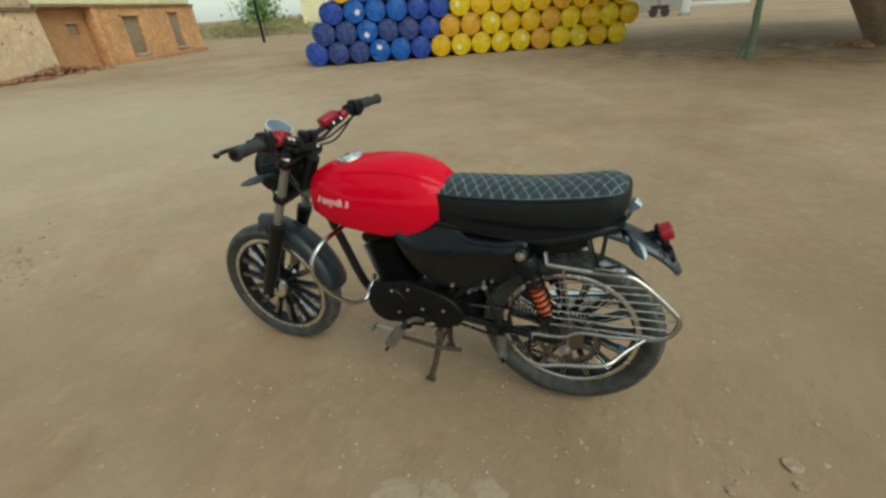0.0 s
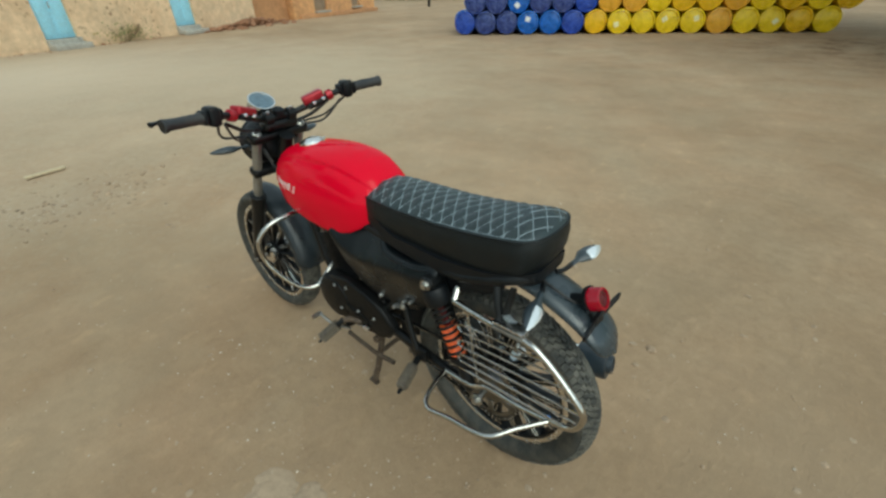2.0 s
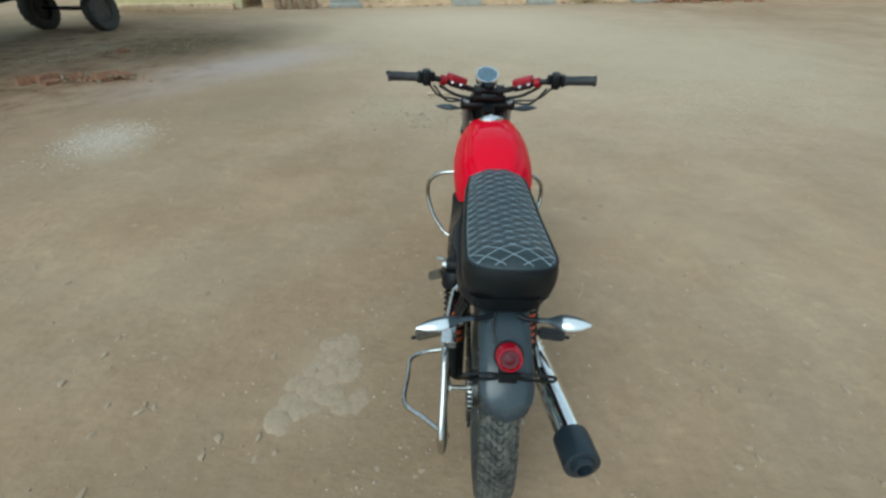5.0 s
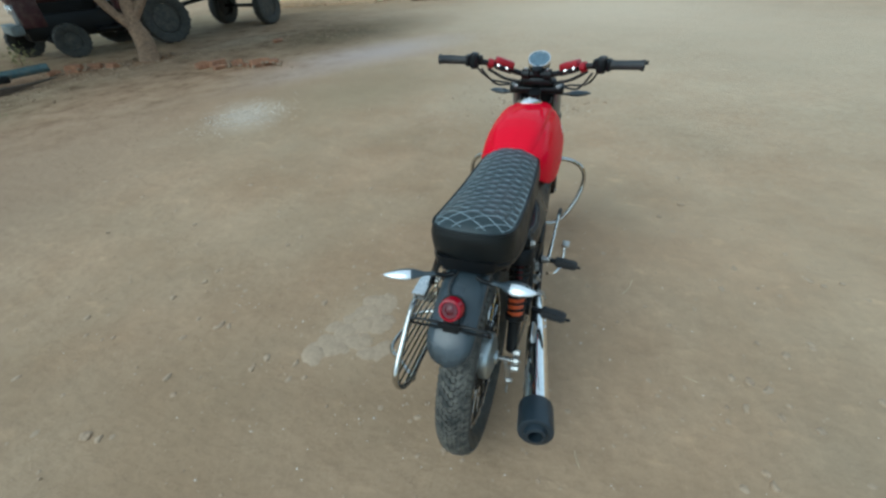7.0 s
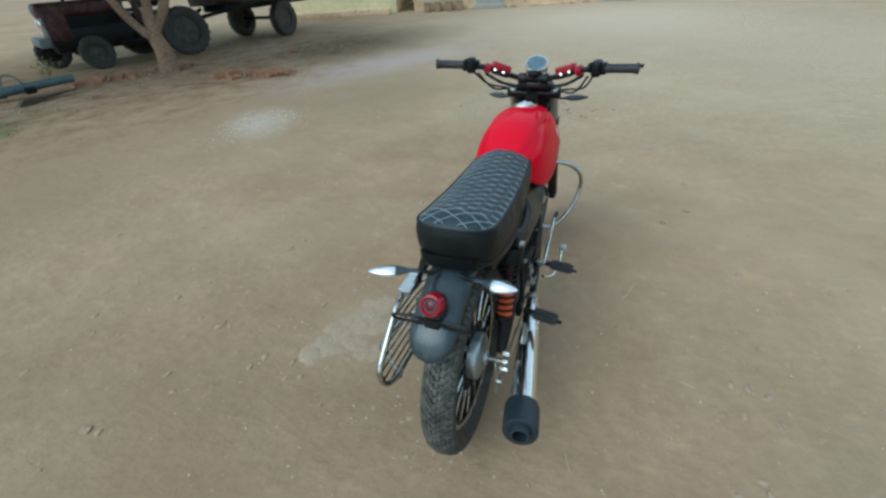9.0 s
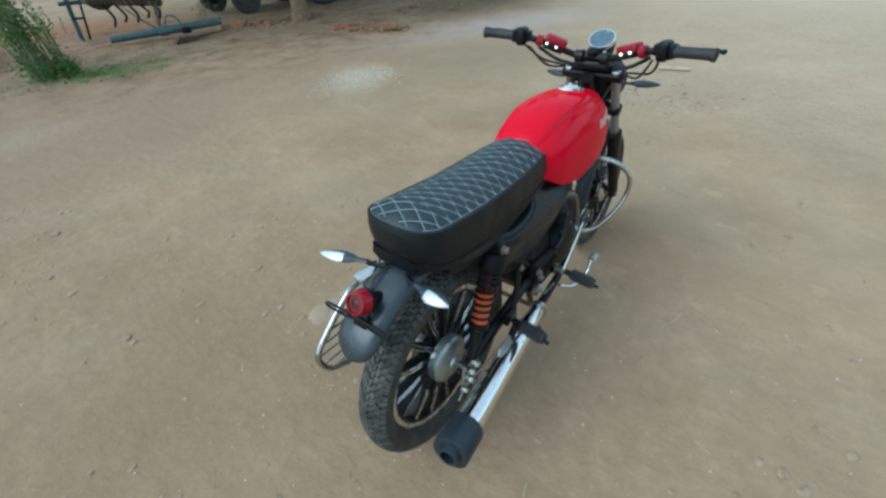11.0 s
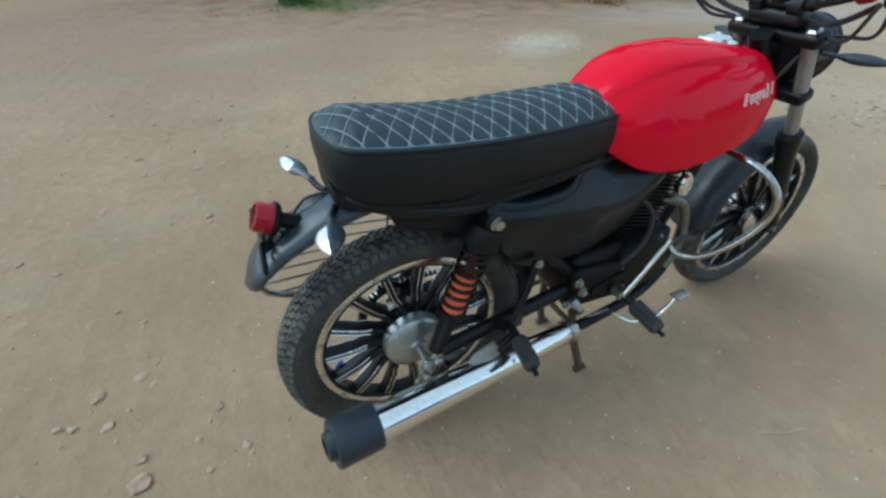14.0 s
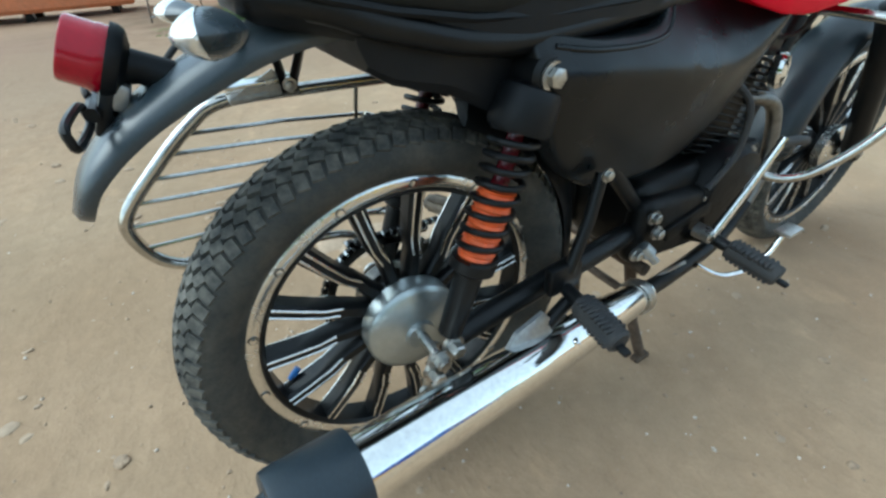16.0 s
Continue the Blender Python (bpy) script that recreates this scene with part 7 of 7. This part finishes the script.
for i in range(9):
    x, y, r = -4.0 - rs.random() * 1.6 + 0.3, -11.4 - rs.random() * 0.7, rs.uniform(0.1, 0.22)
    ob = part("boulder", lump(bmesh.new(), (0, 0, 0), r, 90 + i, 0.6, 2), BRICK_RED if i % 2 else STONE, sharp=50)
    ob.location = (x, y, r * 0.15)
    tagged(ob, "rough stone at the foot of a tree", "stone", "stones round the old tree")
for i in range(10):
    p = wall_pt(14.6 + rs.random() * 3.6, -0.5 - rs.random() * 0.7, 0)
    r = rs.uniform(0.07, 0.15)
    ob = part("rubble_stone", lump(bmesh.new(), (0, 0, 0), r, 120 + i, 0.6, 2), BRICK_RED, sharp=50)
    ob.location = (p.x, p.y, r * 0.15)
    tagged(ob, "reddish rubble at the foot of the house wall", "rubble", "rubble by the house")
bank = bmesh.new()
for i in range(420):
    u = rs.uniform(13.6, 18.2)
    r = 0.03 + 0.1 * rs.random() ** 2
    p = wall_pt(u, -0.05 - abs(rs.gauss(0, 0.28)), 0)
    lump(bank, (p.x, p.y, rs.uniform(0.0, 0.36) * math.exp(-0.8 * abs(u - 16.2))), r, i + 40000, 0.6, 1)
for i in range(160):
    p = wall_pt(rs.uniform(-4, 26), -0.1 - abs(rs.gauss(0, 0.25)), 0)
    lump(bank, (p.x, p.y, 0.0), 0.02 + 0.05 * rs.random() ** 2, i + 41000, 0.6, 1)
tagged(part("rubble_bank", bank, BRICK_RED, sharp=60), "reddish earth and broken brick along the house wall", "rubble", kind="stuff")
band = bmesh.new()
for i in range(2600):
    u = rs.random()
    x, y = 0.8 + u * 7.6 + rs.gauss(0, 0.25), 7.6 - u * u * 2.6 + rs.gauss(0, 0.55) + 0.6 * math.sin(u * 3.1)
    r = 0.007 + 0.03 * rs.random() ** 5
    lump(band, (x, y, ground_height(x, y) + r * 0.1), r, i + 30000, 0.5, 1)
for cx, cy, sx_, sy_, count in ((4.4, 8.0, 0.3, 0.16, 110), (4.9, 5.65, 0.16, 0.3, 90), (5.02, 4.85, 0.16, 0.26, 90), (5.25, 7.4, 0.4, 0.3, 60)):
    for i in range(count):
        x, y = cx + rs.gauss(0, sx_), cy + rs.gauss(0, sy_)
        r = 0.01 + 0.035 * rs.random() ** 3
        lump(band, (x, y, ground_height(x, y) + 0.07 * math.exp(-((x - cx) / sx_) ** 2 - ((y - cy) / sy_) ** 2)), r, i + 80000 + int(cy * 100), 0.7, 1)
for i in range(260):
    x, y = 3.6 + rs.gauss(0, 0.28), 0.45 + rs.gauss(0, 0.4)
    r = 0.005 + 0.015 * rs.random() ** 3
    lump(band, (x, y, ground_height(x, y) - r * 0.1), r, i + 16000, 0.45, 1)
tagged(part("rubble_band", band, RUBBLE_GREY, sharp=60), "grey-brown rubble and grit along the yard's edge", "rubble", kind="stuff")
pebbles = bmesh.new()
for i in range(2600):
    a, d = rs.uniform(0, 6.283), abs(rs.gauss(0, 2.2)) + 0.15
    x, y = 0.4 + math.cos(a) * d, 0.3 + math.sin(a) * d
    r = 0.002 + 0.0032 * rs.random() ** 2 + (0.004 if rs.random() < 0.04 else 0)
    lump(pebbles, (x, y, ground_height(x, y) + r * 0.1), r, i, 0.6, 1)
for i in range(60):
    a, d = rs.uniform(0, 6.283), 0.5 + abs(rs.gauss(0, 1.3))
    x, y = 0.3 + math.cos(a) * d, 0.1 + math.sin(a) * d
    r = 0.007 + 0.009 * rs.random() ** 2
    lump(pebbles, (x, y, ground_height(x, y) - r * 0.05), r, i + 70000, 0.42, 2)
for i in range(70):
    x, y = 3.6 + rs.gauss(0, 0.3), 0.45 + rs.gauss(0, 0.42)
    r = 0.006 + 0.02 * rs.random() ** 3
    lump(pebbles, (x, y, ground_height(x, y) + r * 0.1), r, i + 50000, 0.5, 1)
tagged(part("pebbles", pebbles, STONE, sharp=60), "scattered small brown pebbles", "pebbles", kind="stuff")
pale = bmesh.new()
for i in range(520):
    a, d = rs.uniform(0, 6.283), abs(rs.gauss(0, 1.6)) + 0.2
    x, y = 0.4 + math.cos(a) * d, 0.2 + math.sin(a) * d
    r = 0.002 + 0.003 * rs.random() ** 2
    lump(pale, (x, y, ground_height(x, y) + r * 0.3), r, i + 9000, 0.7, 1)
for i in range(150):
    x, y = 3.6 + rs.gauss(0, 0.28), 0.45 + rs.gauss(0, 0.4)
    r = 0.003 + 0.006 * rs.random() ** 2
    lump(pale, (x, y, ground_height(x, y) - r * 0.1), r, i + 15000, 0.45, 1)
for i in range(1500):
    x, y = 2.84 + rs.gauss(0, 0.24), 3.38 + rs.gauss(0, 0.2)
    r = 0.003 + 0.006 * rs.random() ** 2
    lump(pale, (x, y, ground_height(x, y) + r * 0.3), r, i + 12000, 0.7, 1)
tagged(part("pale_gravel", pale, PALE_STONE, sharp=60), "pale gravel chips scattered and spilled on the earth", "gravel", kind="stuff")
clods = bmesh.new()
for cx, cy, rx, ry, n in ((0.42, 0.58, 0.08, 0.08, 8), (0.32, 0.62, 0.09, 0.1, 18), (0.18, 0.66, 0.09, 0.12, 18), (0.12, 0.72, 0.08, 0.08, 10)):
    for i in range(n):
        x, y = cx + rs.gauss(0, rx * 0.6), cy + rs.gauss(0, ry * 0.6)
        r, f = rs.uniform(0.018, 0.06), rs.uniform(0.1, 0.16)
        lump(clods, (x, y, ground_height(x, y) - r * f * 0.4), r, i + int(cx * 1000) * 50, f, 3)
for cx, cy, sp, n in ((-0.16, 4.8, 0.3, 26), (-0.4, 2.6, 0.16, 12), (-0.25, 2.5, 0.1, 6), (-0.8, 2.9, 0.12, 5), (-0.56, 2.3, 0.12, 7), (1.2, 3.3, 0.2, 5), (1.42, 2.2, 0.2, 5), (-1.03, 0.4, 0.12, 5), (-0.87, 0.43, 0.08, 5), (1.18, -1.37, 0.1, 6), (0.35, -0.96, 0.06, 5), (1.6, -0.76, 0.08, 5), (0.08, 1.28, 0.05, 4)):
    for i in range(n):
        x, y = cx + rs.gauss(0, sp), cy + rs.gauss(0, sp)
        r = 0.006 + 0.016 * rs.random() ** 2
        lump(clods, (x, y, ground_height(x, y)), r, i + int(cx * 977) + 60000, 0.32, 1)
for i in range(220):
    a, d = rs.uniform(0, 6.283), 0.3 + abs(rs.gauss(0, 1.7))
    x, y = 0.2 + math.cos(a) * d, 0.1 + math.sin(a) * d
    r = 0.005 + 0.012 * rs.random() ** 2
    lump(clods, (x, y, ground_height(x, y)), r, i + 20000, 0.26, 1)
for cx, cy, sp, n in ((-0.3, 1.3, 0.45, 26), (0.3, 2.0, 0.7, 22), (-0.6, 2.6, 0.5, 22), (-0.9, 0.3, 0.35, 10), (0.8, -1.1, 0.5, 20), (1.8, 1.2, 0.7, 18), (1.9, -0.7, 0.6, 14), (0.2, -0.9, 0.4, 10)):
    for i in range(n):
        x, y = cx + rs.gauss(0, sp), cy + rs.gauss(0, sp)
        if math.hypot(x - 0.5, y * 1.6) < 0.8:
            continue
        r, k, turn = rs.uniform(0.008, 0.026), rs.randint(5, 7), rs.uniform(0, 6.28)
        rim = [(turn + 6.283 * q / k + rs.uniform(-0.3, 0.3), r * rs.uniform(0.5, 1.15)) for q in range(k)]
        z, h, lean, way = ground_height(x, y), r * rs.uniform(0.12, 0.3), rs.uniform(0.1, 0.4), rs.uniform(0, 6.28)
        rings = []
        for f, up in ((1.08, -r * 0.3), (1.0, h * 0.5), (0.8, h)):
            rings.append([(x + math.cos(a) * q * f, y + math.sin(a) * q * f * 0.7, z + up + lean * q * f * max(0, math.cos(a - way))) for a, q in rim])
        skin(clods, rings)
tagged(part("clods", clods, DRY_MUD, sharp=60), "flat crusts and clods of dry trodden mud", "clods", kind="stuff")
stick = part("stick", block((0, 0, 0), (0.3, 0.04, 0.02), 0.006, Matrix.Rotation(radians(-82), 3, "Z")), STRAW)
stick.location = (4.52, 0.37, 0.02)
tagged(stick, "pale broken stick lying on the earth", "stick")
for x, y, ln, a in ((0.86, -0.53, 0.13, 160), (-0.1, -0.36, 0.06, 20), (0.35, -0.75, 0.05, 70)):
    st = part("straw", tube(spline([V(-ln / 2, 0, 0), V(0, ln * 0.06, 0.002), V(ln / 2, 0, 0)], 4), 0.0016, 6), STRAW)
    st.location, st.rotation_euler = (x, y, 0.004), (0, 0, radians(a))
    tagged(st, "thin dry straw on the ground", "straw", "loose straws")
